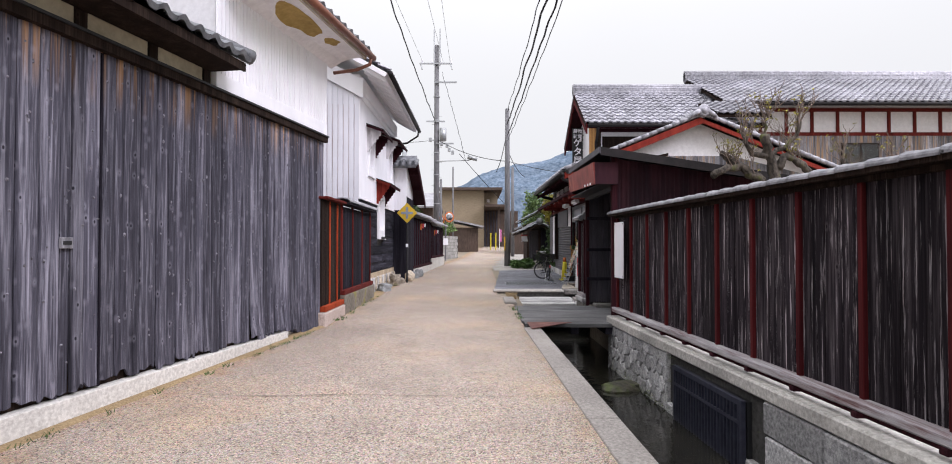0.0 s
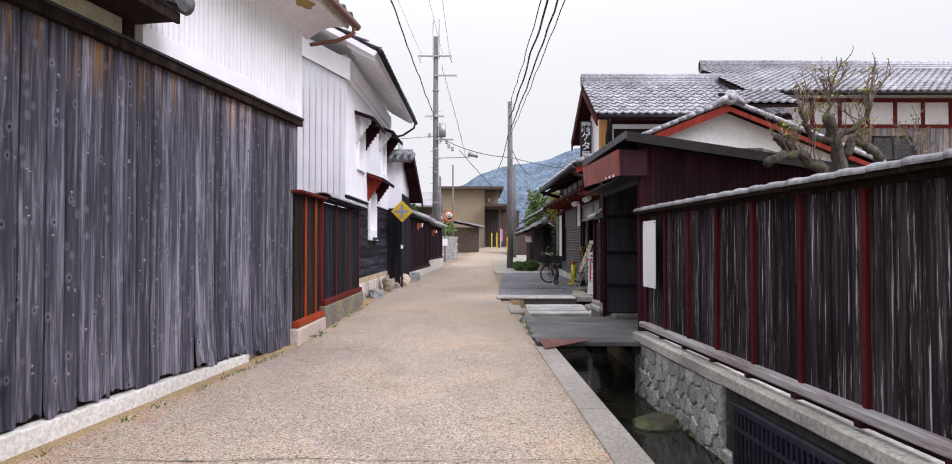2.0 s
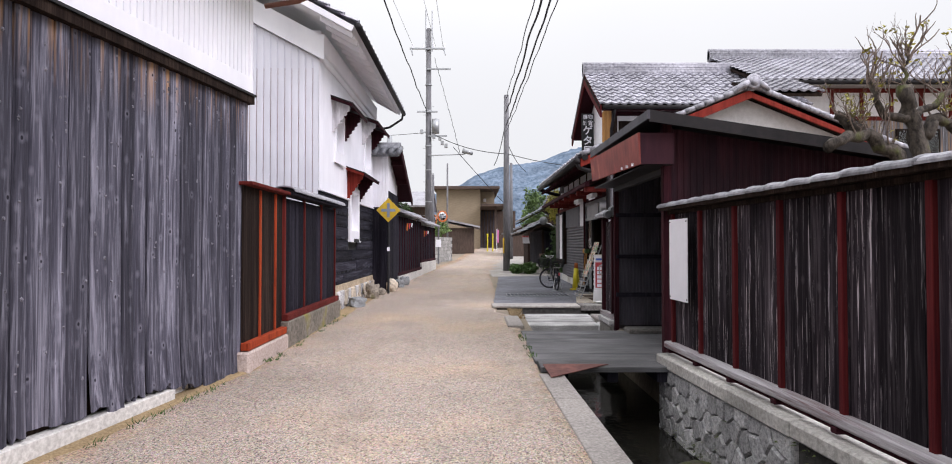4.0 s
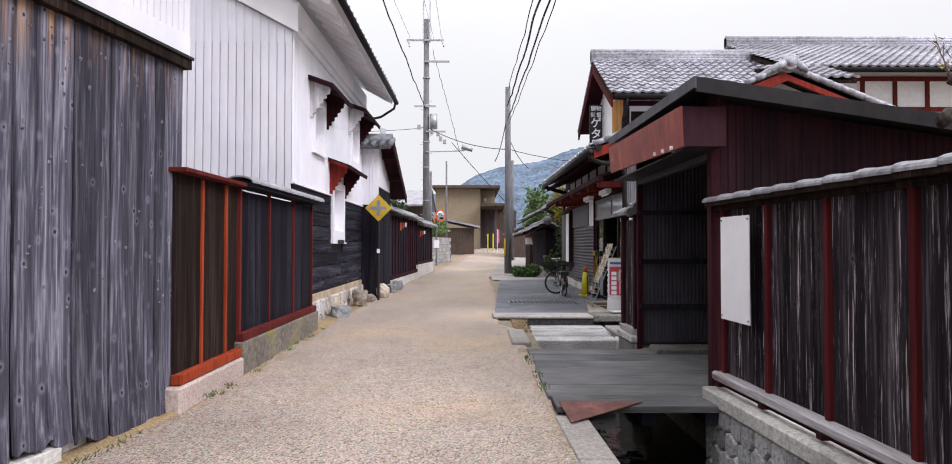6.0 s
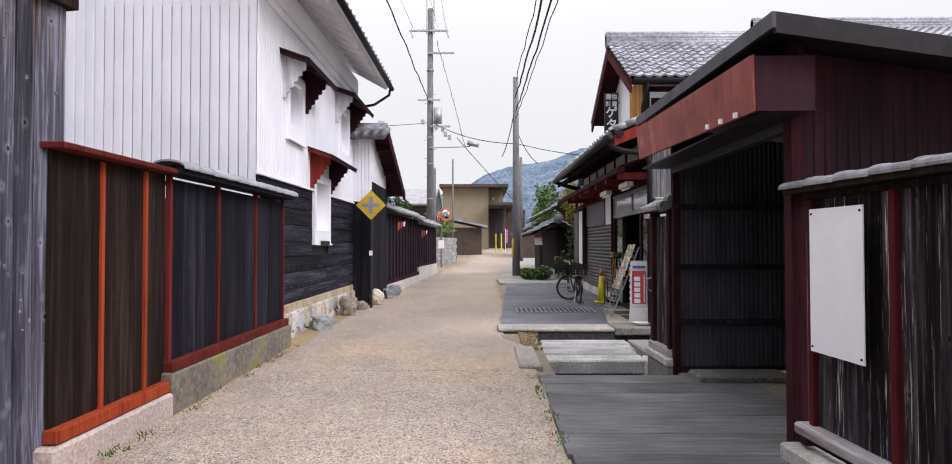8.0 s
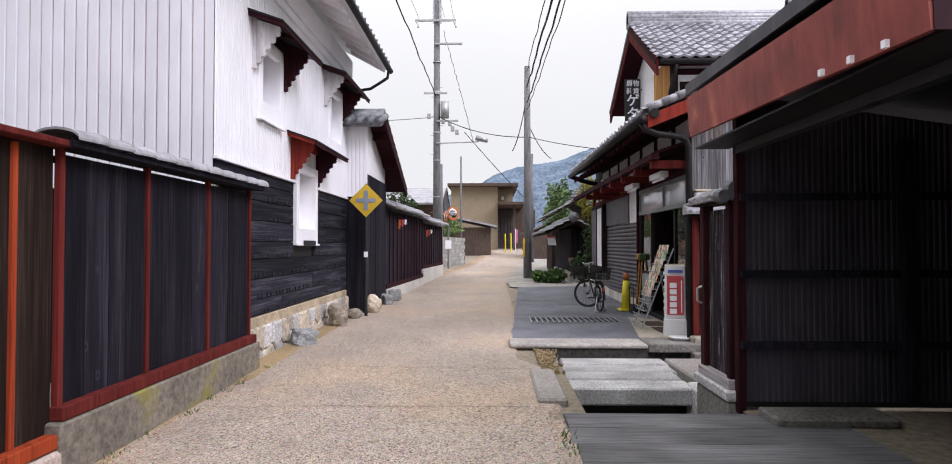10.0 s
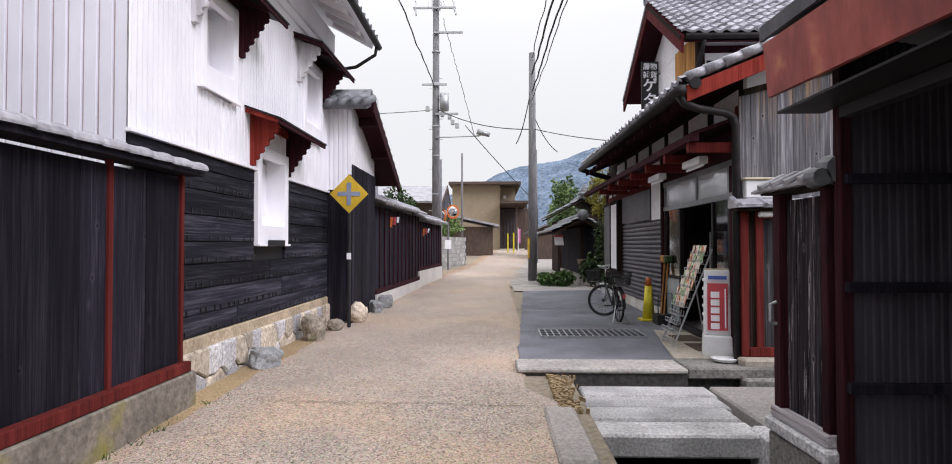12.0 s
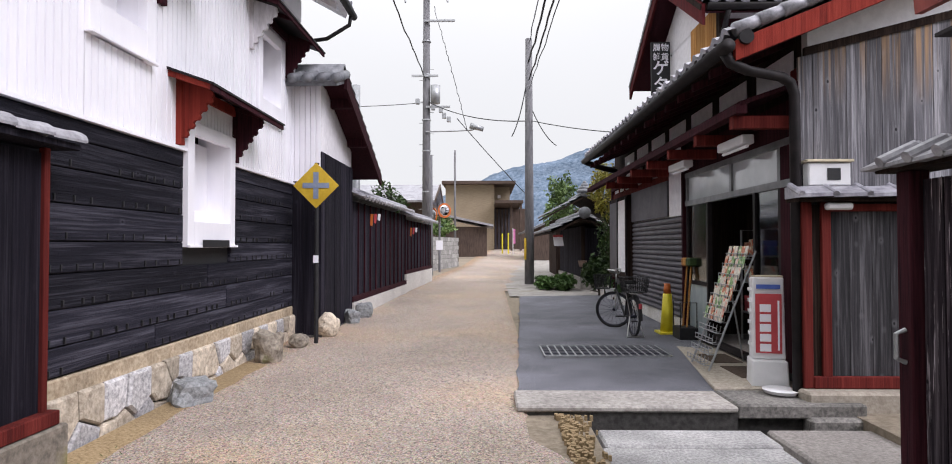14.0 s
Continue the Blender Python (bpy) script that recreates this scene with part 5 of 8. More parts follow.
def driveway():
    rows = [[(0.44 + 0.055 * (y - 15.5) + 0.05 * noise.noise((y * 2.1, 1, 0)), y, ground_z(y) + 0.02), (1.6, y, ground_z(y) + 0.035), (2.95, y, ground_z(y) + 0.045)] for y in [15.58 + 0.15 * i for i in range(60)]]
    strip("driveway", "asphalt", rows, "grey asphalt forecourt bridging the canal before the shop", category="driveway")
    slab("driveway_deck", "joint", None, 0.78, 3.2, 15.18, 24.5, -0.1, 0.232)
    tagged(bpy.data.objects["driveway_deck"], "concrete deck of the forecourt", "deck", kind="structure")
    lip = slab("concrete_lip", "concrete", None, 0.41, 2.2, 15.06, 15.6, 0.281, 0.332, 0.015)
    # dark colour holds both black staining and the shade below the lip
    lip_face = slab("lip_face", "joint", lip, 0.5, 2.2, 15.09, 15.6, -0.1, 0.28)
    tagged(lip, "worn concrete edge of the forecourt", "kerb", kind="structure")
    bm = bmesh.new()
    prism(bm, ((2.21, 15.61, 0.24), (3.25, 15.61, 0.24), (3.25, 20.6, 0.24), (2.98, 20.6, 0.24), (2.73, 18.9, 0.24), (2.5, 17.4, 0.24)), (0, 0, 0.115))
    step = part("shop_step", bm, "step", bevel=0.01)
    apron = slab("step_apron", "dampstone", None, 2.205, 3.25, 15.1, 15.6, 0.22, 0.338, 0.015)
    tagged(apron, "damp dark concrete apron at the shop corner", "step", kind="structure")
    tagged(step, "pale concrete step along the shop front", "step", kind="structure")
    g = thing("drain_grate", "steel drain grating in the asphalt", "drain grate", pose(0, 0, 0))
    z = ground_z(17.4) + 0.04
    y0, y1, x0, x1 = 17.12, 17.86, 0.84, 2.3
    for q in (y0, y1 - 0.02):
        slab("frame", "greymetal", g, x0, x1, q, q + 0.02, z - 0.03, z + 0.012)
    # dark plate close under the bars stands in for the shaded hollow below
    slab("pit_shade", "darkmetal", g, x0, x1, y0 + 0.02, y1 - 0.02, z - 0.03, z + 0.001)
    for i in range(17):
        x = x0 + i * (x1 - x0) / 16
        slab("bar", "greymetal", g, x - 0.009, x + 0.009, y0 + 0.02, y1 - 0.02, z + 0.0015, z + 0.011)
    for q in (0.25, 0.5, 0.75):
        slab("cross_bar", "darkmetal", g, x0, x1, y0 + q * (y1 - y0) - 0.004, y0 + q * (y1 - y0) + 0.004, z + 0.002, z + 0.008)


canal_fence()
canal_stone_wall()
shed()
plank_bridge()
stone_bridge()
driveway()


# ---- the shop ----
def shop():
    s = thing("shop_house", "old timber shop with tiled roof, red frame, grey board side", "house", pose(0, 0, 0))
    y0, y1 = 15.45, 23.6
    ridge_x, ridge_z, eave_x, eave_z = 5.73, 4.74, 2.22, 3.32
    rise = (ridge_z - eave_z) / (ridge_x - eave_x)
    zr = lambda x: eave_z + rise * (x - eave_x) if x < ridge_x else ridge_z - rise * (x - ridge_x)
    # side wall facing down the street
    boards_x("board", "greyboard", s, y0, 2.9, 8.6, 0.4, 3.0, 0.15, 0.025, 0.004, lambda x: 3.28 + 0.25 * min(x - 2.9, 8.6 - x, 2.0), 14)
    slab("side_core", "brownwood", s, 2.95, 8.6, y0 + 0.03, y0 + 0.13, 0.3, 3.2)
    bm = bmesh.new()
    prism(bm, ((3.0, y0 + 0.02, 3.0), (8.5, y0 + 0.02, 3.0), (8.5, y0 + 0.02, zr(8.5) - 0.1), (ridge_x, y0 + 0.02, zr(ridge_x) - 0.1), (3.0, y0 + 0.02, zr(3.0) - 0.1)), (0, 0.1, 0))
    part("gable_plaster", bm, "plaster", s, "white plaster gable")
    for sgn in (-1, 1):
        xe = ridge_x + sgn * (ridge_x - eave_x)
        bm = bmesh.new()
        prism(bm, ((xe, y0 - 0.35, eave_z - 0.17), (ridge_x, y0 - 0.35, ridge_z - 0.17), (ridge_x, y0 - 0.35, ridge_z + 0.0), (xe, y0 - 0.35, eave_z + 0.0)), (0, 0.05, 0))
        part("bargeboard", bm, "frontred", s)
        rk = bmesh.new()
        for k in range(18):
            a = Vector((xe, y0 - 0.33, eave_z + 0.09)).lerp(Vector((ridge_x, y0 - 0.33, ridge_z + 0.09)), k / 18)
            b = Vector((xe, y0 - 0.33, eave_z + 0.09)).lerp(Vector((ridge_x, y0 - 0.33, ridge_z + 0.09)), (k + 1.15) / 18)
            rod(rk, a, b, 0.062, 0.048, 10)
        part("verge_tile", rk, "tile", s, smooth=True)
    bm = bmesh.new()
    prism(bm, ((2.95, y0 - 0.03, 3.29), (4.95, y0 - 0.03, 3.79), (4.95, y0 - 0.03, 3.86), (2.95, y0 - 0.03, 3.36)), (0, 0.04, 0))
    part("slant_batten", bm, "brownwood", s)
    up = Vector((ridge_x - eave_x, 0, ridge_z - eave_z))
    roof_slab("roof_deck", "brownwood", s, (eave_x, y0 - 0.35, eave_z), (0.1, y1 - y0 - 0.25, 0.16), up, 0.06)
    tile_roof("roof_tiles", s, (eave_x - 0.04, y0 - 0.36, eave_z + 0.02), (0.1, y1 - y0 - 0.23, 0.16), up, "tile", singles=6)
    up2 = Vector((-(ridge_x - eave_x), 0, ridge_z - eave_z))
    roof_slab("roof_deck", "brownwood", s, (2 * ridge_x - eave_x, y0 - 0.35, eave_z), (0, y1 - y0 + 0.5, 0), up2, 0.06)
    tile_roof("roof_tiles", s, (2 * ridge_x - eave_x, y0 - 0.36, eave_z + 0.02), (0, 4.0, 0), up2, "tile")
    rk = bmesh.new()
    for k, r in ((0, 0.12), (1, 0.1)):
        rod(rk, (ridge_x, y0 - 0.38, ridge_z + 0.08 + 0.08 * k), (ridge_x, y1, ridge_z + 0.08 + 0.08 * k), r, sides=10)
    part("ridge", rk, "tile", s, smooth=True)
    orn = bmesh.new()
    ring(orn, (ridge_x, y0 - 0.42, ridge_z + 0.14), (0, 1, 0), 0.11, 0.05, 16, 8)
    rod(orn, (ridge_x, y0 - 0.48, ridge_z + 0.14), (ridge_x, y0 - 0.36, ridge_z + 0.14), 0.1, 0.1, 12)
    for sg in (-1, 1):
        tube(orn, [(ridge_x + sg * 0.1, y0 - 0.42, ridge_z + 0.12), (ridge_x + sg * 0.22, y0 - 0.42, ridge_z + 0.06), (ridge_x + sg * 0.32, y0 - 0.42, ridge_z - 0.03)], 0.07, 0.04)
    part("ridge_end_tile", orn, "tile", s, smooth=True)
    # gutter and downpipe
    g = bmesh.new()
    tube(g, [(eave_x - 0.08, y0 - 0.4, eave_z - 0.06), (eave_x + 0.02, y1 - 0.6, eave_z + 0.1), (eave_x + 0.4, y1 - 0.6, eave_z - 0.03), (2.95, y1 - 0.5, eave_z - 0.1)], 0.06, sides=10)
    part("gutter", g, "brownmetal", s, smooth=True)
    g = bmesh.new()
    tube(g, [(eave_x - 0.08, y0 - 0.28, eave_z - 0.06), (2.2, y0 - 0.3, 3.14), (2.36, y0 - 0.26, 3.09), (2.7, y0 - 0.11, 3.08), (2.8, y0 - 0.07, 3.04), (2.84, y0 - 0.06, 2.94), (2.84, y0 - 0.06, 0.35)], 0.045, sides=8)
    part("downpipe", g, "brownmetal", s, "dark brown downpipe", smooth=True)
    rf = bmesh.new()
    rod(rf, (2.3, y0 - 0.38, eave_z + 0.02), (2.3, y0 - 0.32, eave_z + 0.02), 0.06, 0.06, 14)
    part("eave_end_tile", rf, "brownmetal", s)
    # inner lean-to shelf over the door, red beams and brackets
    fx = 3.0
    slab("front_post", "redwood", s, 2.91, 3.06, y0 + 0.03, y0 + 0.15, 0.36, 3.2, 0.006)
    slab("white_pier", "plaster", s, 2.955, 3.08, 18.76, 19.38, 2.06, 3.2)
    slab("front_post", "maroon", s, 2.94, 3.08, 18.7, 18.755, 0.36, 3.2)
    slab("front_post", "maroon", s, 2.94, 3.08, y1 - 0.12, y1, 0.36, 3.2)
    slab("head_beam", "maroon", s, 2.93, 3.07, y0 + 0.12, y1 - 0.12, 2.82, 2.96)
    slab("head_wall", "brownwood", s, 3.0, 3.06, y0 + 0.12, y1 - 0.12, 2.96, 3.6)
    for i in range(7):
        slab("head_panel", "plaster", s, 2.99, 2.999, y0 + 0.25 + i * 1.0, y0 + 1.0 + i * 1.0, 3.1, 3.42)
    bm = bmesh.new()
    prism(bm, ((2.4, y0 + 0.0, 2.86), (2.98, y0 + 0.0, 3.06), (2.98, y0, 3.10), (2.4, y0, 2.90)), (0, y1 - y0 - 0.4, 0))
    part("pent_board", bm, "maroon", s)
    for i in range(7):
        y = y0 + 0.1 + i * 0.95
        slab("arm", "redwood", s, 2.38, 2.95, y, y + 0.09, 2.68, 2.79)
    slab("arm_plate", "maroon", s, 2.36, 2.46, y0, y1 - 0.3, 2.792, 2.87)
    for i in range(16):
        y = y0 - 0.2 + i * 0.46
        bm = bmesh.new()
        prism(bm, ((eave_x + 0.02, y, eave_z - 0.07), (3.0, y, zr(3.0) - 0.07), (3.0, y, zr(3.0) - 0.15), (eave_x + 0.02, y, eave_z - 0.15)), (0, 0.06, 0))
        part("rafter", bm, "maroon", s)
    # glazed shop front
    w = new("shop_front")
    w.parent = s
    for y in (y0 + 0.5, 16.5, 17.85, 18.62):
        slab("mullion", "brownmetal", w, 2.98, 3.04, y, y + 0.05, 0.4, 2.2)
    for y in (y0 + 0.5, 17.1, 18.62):
        slab("transom_bar", "alu", w, 2.98, 3.04, y, y + 0.06, 2.25, 2.57)
    slab("jamb_board", "maroon", w, 2.98, 3.04, y0 + 0.12, y0 + 0.5, 0.4, 2.82)
    for z, mat in ((0.38, "brownmetal"), (2.18, "alu"), (2.57, "alu")):
        slab("rail", mat, w, 2.975, 3.045, y0 + 0.14, 18.7, z, z + 0.07)
    for ya, yb in ((y0 + 0.56, 17.1), (17.16, 18.62)):
        slab("transom_pane", "transom", w, 3.005, 3.012, ya, yb, 2.25, 2.57)
    slab("head_board", "maroon", w, 2.99, 3.05, y0 + 0.14, 18.7, 2.642, 2.82)
    slab("door_pane", "glass", w, 3.005, 3.012, y0 + 0.55, 16.5, 0.44, 2.18)
    slab("door_pane", "glass", w, 3.005, 3.012, 17.9, 18.62, 1.15, 2.18)
    slab("frosted_pane", "frosted", w, 3.005, 3.012, 17.9, 18.62, 0.45, 1.1, 0.0, "pale frosted lower door pane")
    slab("mid_rail", "brownmetal", w, 2.99, 3.03, 17.9, 18.62, 1.1, 1.15)
    # dark interior
    slab("inner_wall", "brownwood", s, 5.4, 5.5, y0 + 0.13, y1, 0.3, 3.3)
    slab("inner_floor", "curb", s, 3.06, 5.4, y0 + 0.13, y1, 0.28, 0.38)
    slab("inner_ceiling", "brownwood", s, 3.06, 5.4, y0 + 0.13, y1, 3.0, 3.05)
    slab("far_wall", "brownwood", s, 3.0, 8.5, y1, y1 + 0.1, 0.3, 3.4)
    slab("inner_partition", "brownwood", s, 3.1, 5.4, 18.7, 18.76, 0.38, 3.0)
    # ribbed sheet wall beyond the door
    n = 18
    for i in range(n):
        z = 0.62 + i * 0.081
        bm = bmesh.new()
        rod(bm, (2.985, 18.76, z), (2.985, 21.68, z), 0.042, sides=8)
        part("rib", bm, "shutter", s)
    slab("lower_wall", "plinth", s, 2.97, 3.05, 18.76, y1 - 0.12, 0.3, 0.6)
    slab("sheet_backing", "shutter", s, 2.99, 3.06, 18.76, y1 - 0.12, 0.6, 2.05)
    slab("upper_panel", "shutter", s, 2.93, 2.99, 19.4, 21.68, 2.07, 2.62)
    slab("frieze_wall", "plaster", s, 3.0, 3.05, 19.38, y1 - 0.12, 2.06, 3.05)
    for i in range(9):
        slab("frieze_stud", "redwood", s, 2.98, 3.0, 19.45 + i * 0.5, 19.51 + i * 0.5, 2.72, 3.05)
    slab("frieze_rail", "redwood", s, 2.965, 3.0, 19.38, y1 - 0.12, 2.62, 2.74)
    wn = new("bay_window")
    wn.parent = s
    slab("box", "brownwood", wn, 2.86, 3.0, 21.72, 23.4, 0.95, 2.6)
    slab("pane", "plaster", wn, 2.85, 2.859, 21.8, 22.5, 1.1, 2.52)
    slab("sash", "brownmetal", wn, 2.83, 2.858, 22.5, 22.56, 1.05, 2.56)
    slab("sash", "brownmetal", wn, 2.83, 2.858, 21.74, 21.8, 1.05, 2.56)
    slab("pane", "shutter", wn, 2.85, 2.859, 22.56, 23.3, 1.1, 2.52)


def upper_house():
    h = thing("upper_storey_house", "two-storey timber house with silver-grey tile roofs and dark red gable boards", "house", pose(0, 0, 0))
    # front block: ridge across the street line
    x0, yr, zr_, ye, ze = 3.58, 22.15, 7.05, 19.7, 5.46
    up = Vector((0, yr - ye, zr_ - ze))
    roof_slab("roof_deck", "brownwood", h, (x0, ye, ze), (6.0, 0, 0), up, 0.08)
    tile_roof("roof_tiles", h, (x0, ye - 0.03, ze + 0.03), (6.0, 0, 0), up, "tile", singles=12)
    roof_slab("back_slope", "darktile", h, (x0, 2 * yr - ye, ze), (6.0, 0, 0), (0, ye - yr, zr_ - ze), 0.08)
    roof_slab("soffit", "maroon", h, (x0 + 0.03, 2 * yr - ye, ze - 0.1), (6.0, 0, 0), (0, ye - yr, zr_ - ze), 0.03)
    roof_slab("soffit", "maroon", h, (x0 + 0.03, ye, ze - 0.1), (6.0, 0, 0), up, 0.03)
    rk = bmesh.new()
    for k, r in ((0, 0.13), (1, 0.12), (2, 0.12), (3, 0.1)):
        rod(rk, (x0 - 0.02, yr, zr_ + 0.06 + 0.08 * k), (9.0, yr, zr_ + 0.06 + 0.08 * k), r, sides=8)
    part("ridge", rk, "tile", h, smooth=True)
    for sgn in (-1, 1):
        yy = yr + sgn * (yr - ye)
        bm = bmesh.new()
        prism(bm, ((x0 + 0.02, yy, ze - 0.32), (x0 + 0.02, yr, zr_ - 0.34), (x0 + 0.02, yr, zr_ + 0.02), (x0 + 0.02, yy, ze + 0.02)), (0.05, 0, 0))
        part("bargeboard", bm, "postred", h)
    wx = 4.1
    slab("wall", "plaster", h, wx, 9.5, ye + 0.55, 24.1, 3.2, 5.7)
    bm = bmesh.new()
    prism(bm, ((wx, ye + 0.55, 5.68), (wx, 2 * yr - ye - 0.55, 5.68), (wx, yr, 6.8)), (0.1, 0, 0))
    part("gable_wall", bm, "plaster", h)
    boards("board", "honeywood", h, wx - 0.01, ye + 0.55, 21.6, 3.6, 5.7, 0.2, 0.03, 0.006, 0, 17)
    slab("corner_post", "brownwood", h, wx - 0.04, wx + 0.1, ye + 0.5, ye + 0.62, 3.4, 5.6)
    slab("window_band", "brownwood", h, wx + 0.15, 9.0, ye + 0.52, ye + 0.548, 4.4, 5.15)
    slab("eave_beam", "maroon", h, wx, 9.2, ye + 0.48, ye + 0.545, 5.3, 5.42)
    g = bmesh.new()
    tube(g, [(x0 + 0.1, ye - 0.06, ze - 0.04), (9.2, ye - 0.06, ze - 0.04)], 0.06, sides=8)
    part("gutter", g, "brownmetal", h, smooth=True)
    g = bmesh.new()
    tube(g, [(4.0, ye - 0.06, ze - 0.1), (4.0, ye + 0.1, ze - 0.3), (4.02, ye + 0.46, ze - 0.55), (4.02, ye + 0.46, 4.0)], 0.045)
    part("downpipe", g, "brownmetal", h, smooth=True)

    k = thing("main_house", "large house with long silver-grey tile roof and white plaster panels", "house", pose(0, 0, 0))
    X0, X1, yr, zr_, ye, ze = 8.3, 24.0, 23.7, 8.0, 19.9, 6.22
    up = Vector((0, yr - ye, zr_ - ze))
    roof_slab("roof_deck", "brownwood", k, (X0, ye, ze), (X1 - X0, 0, 0), up, 0.08)
    tile_roof("roof_tiles", k, (X0, ye - 0.03, ze + 0.03), (X1 - X0, 0, 0), up, "tile")
    roof_slab("back_slope", "darktile", k, (X0, 2 * yr - ye, ze), (X1 - X0, 0, 0), (0, ye - yr, zr_ - ze), 0.08)
    rk = bmesh.new()
    for q, r in ((0, 0.13), (1, 0.12), (2, 0.12), (3, 0.1)):
        rod(rk, (X0 - 0.05, yr, zr_ + 0.06 + 0.08 * q), (X1, yr, zr_ + 0.06 + 0.08 * q), r, sides=8)
    part("ridge", rk, "tile", k, smooth=True)
    # the slope runs on lower down over the link to the front block
    low = Vector((0, 1.5, 1.5 * (zr_ - ze) / (yr - ye)))
    tile_roof("link_tiles", k, Vector((7.4, ye - 0.03, ze + 0.02)) - low, (1.75, 0, 0), low, "tile")
    roof_slab("link_deck", "brownwood", k, Vector((7.4, ye, ze - 0.02)) - low, (1.72, 0, 0), low, 0.08)
    slab("wall", "plaster", k, X0 + 0.6, X1, ye + 0.8, 27.0, 0.5, 6.35)
    slab("panel_rail", "redwood", k, X0 + 0.6, X1, ye + 0.74, ye + 0.80, 6.1, 6.22)
    slab("panel_rail", "redwood", k, X0 + 0.6, X1, ye + 0.74, ye + 0.80, 5.26, 5.38)
    for i in range(17):
        x = X0 + 0.6 + i * 0.89
        slab("panel_stud", "redwood", k, x, x + 0.1, ye + 0.75, ye + 0.80, 5.38, 6.1)
    boards_x("board", "greyboard", k, ye + 0.76, X0 + 0.6, X1, 3.4, 5.26, 0.3, 0.03, 0.01, None, 19)
    for x in (12.6,):
        wn = new("window")
        wn.parent = k
        slab("frame", "brownwood", wn, x, x + 1.3, ye + 0.7, ye + 0.75, 4.2, 5.0)
        slab("pane", "glass", wn, x + 0.06, x + 0.62, ye + 0.68, ye + 0.695, 4.26, 4.94)
        slab("pane", "glass", wn, x + 0.68, x + 1.24, ye + 0.68, ye + 0.695, 4.26, 4.94)
    g = bmesh.new()
    tube(g, [(X0, ye - 0.06, ze - 0.04), (X1, ye - 0.06, ze - 0.04)], 0.06, sides=8)
    part("gutter", g, "brownmetal", k, smooth=True)


shop()
upper_house()


# ---- poles and wires ----
def pole(x, y, top, r, label, lean=0.0):
    p = thing("utility_pole", label, "utility pole", pose(x, y, ground_z(y)), "utility poles")
    h = top - ground_z(y)
    bm = bmesh.new()
    rod(bm, (0, 0, -0.3), (lean, 0, h), r, r * 0.68, 16)
    part("shaft", bm, "poleconcrete", p, smooth=True)
    return p


p1 = pole(-2.38, 35.0, 13.2, 0.19, "tall grey concrete utility pole with crossarms and transformer")
for z, x0, x1 in ((12.0, -1.0, 0.9), (10.9, -0.1, 1.2), (8.6, -0.6, 0.5), (7.3, 0.0, 1.0)):
    slab("crossarm", "greymetal", p1, x0, x1, -0.22, -0.14, z - 0.5, z - 0.42)
for i in range(4):
    bm = bmesh.new()
    x = -0.85 + i * 0.57
    rod(bm, (x, -0.18, 11.58), (x, -0.18, 11.8), 0.05, 0.035, 8)
    part("insulator", bm, "paper", p1)
bm = bmesh.new()
rod(bm, (0.38, -0.1, 7.0), (0.38, -0.1, 7.75), 0.2, 0.2, 14)
part("transformer", bm, "greymetal", p1, smooth=True)
bm = bmesh.new()
tube(bm, [(0, -0.2, 5.8), (1.2, -0.2, 5.83), (1.9, -0.2, 5.86), (2.1, -0.2, 5.95)], 0.03)
part("lamp_arm", bm, "greymetal", p1)
for z in (3.3, 5.0, 6.3, 8.2, 9.6):
    bm = bmesh.new()
    rod(bm, (0, 0, z), (0, 0, z + 0.05), 0.19, 0.19, 14)
    part("band", bm, "greymetal", p1)
for x in (-0.14, 0.2):
    bm = bmesh.new()
    rod(bm, (x, -0.18, 11.4), (x, -0.18, 13.6), 0.035, 0.03, 8)
    part("top_rod", bm, "greymetal", p1)
for x in (-0.92, 0.82):
    bm = bmesh.new()
    tube(bm, [(x, -0.18, 11.5), (x + 0.06, -0.3, 11.3), (x + 0.1, -0.5, 11.1)], 0.05, 0.035, 8)
    part("strain_insulator", bm, "greymetal", p1)
for x, z in ((-0.35, 6.95), (0.62, 6.6), (0.75, 6.35), (0.95, 6.2), (0.3, 6.7)):
    slab("switch_box", "greymetal", p1, x - 0.08, x + 0.08, -0.3, -0.12, z, z + 0.22, 0.01)
for k in range(14):
    bm = bmesh.new()
    sx = 1 if k % 2 else -1
    rod(bm, (sx * 0.12, 0, 2.6 + 0.45 * k), (sx * 0.3, 0, 2.6 + 0.45 * k), 0.012, sides=6)
    part("step_bolt", bm, "greymetal", p1)
p2 = pole(1.44, 28.4, 7.95, 0.15, "slim grey concrete utility pole beside the road")
p3 = pole(2.5, 42.0, 6.9, 0.13, "slim grey concrete utility pole in the distance")
p5 = pole(-2.0, 33.0, 5.09, 0.085, "short slim concrete pole at the end of the black fence")
p4 = pole(-2.02, 50.0, 7.96, 0.09, "thin pale steel pole by the block wall")


def wire(a, b, sag, r=0.012, slack=0.0):
    a, b = Vector(a), Vector(b)
    cu = bpy.data.curves.new("wire", "CURVE")
    cu.dimensions, cu.bevel_depth, cu.bevel_resolution = "3D", r, 1
    sp = cu.splines.new("POLY")
    n = 90 if slack else 24
    sp.points.add(n)
    for i in range(n + 1):
        t = i / n
        p = a.lerp(b, t) - Vector((0, 0, sag * 4 * t * (1 - t)))
        p += Vector((noise.noise((t * 31, r * 900, 0)), 0, noise.noise((t * 31, r * 900, 5)))) * slack
        sp.points[i].co = (*p, 1)
    cu.materials.append(M["black"])
    return tagged(new("overhead_wire", cu), "black overhead cable strung between the poles", "cable", "overhead wires")


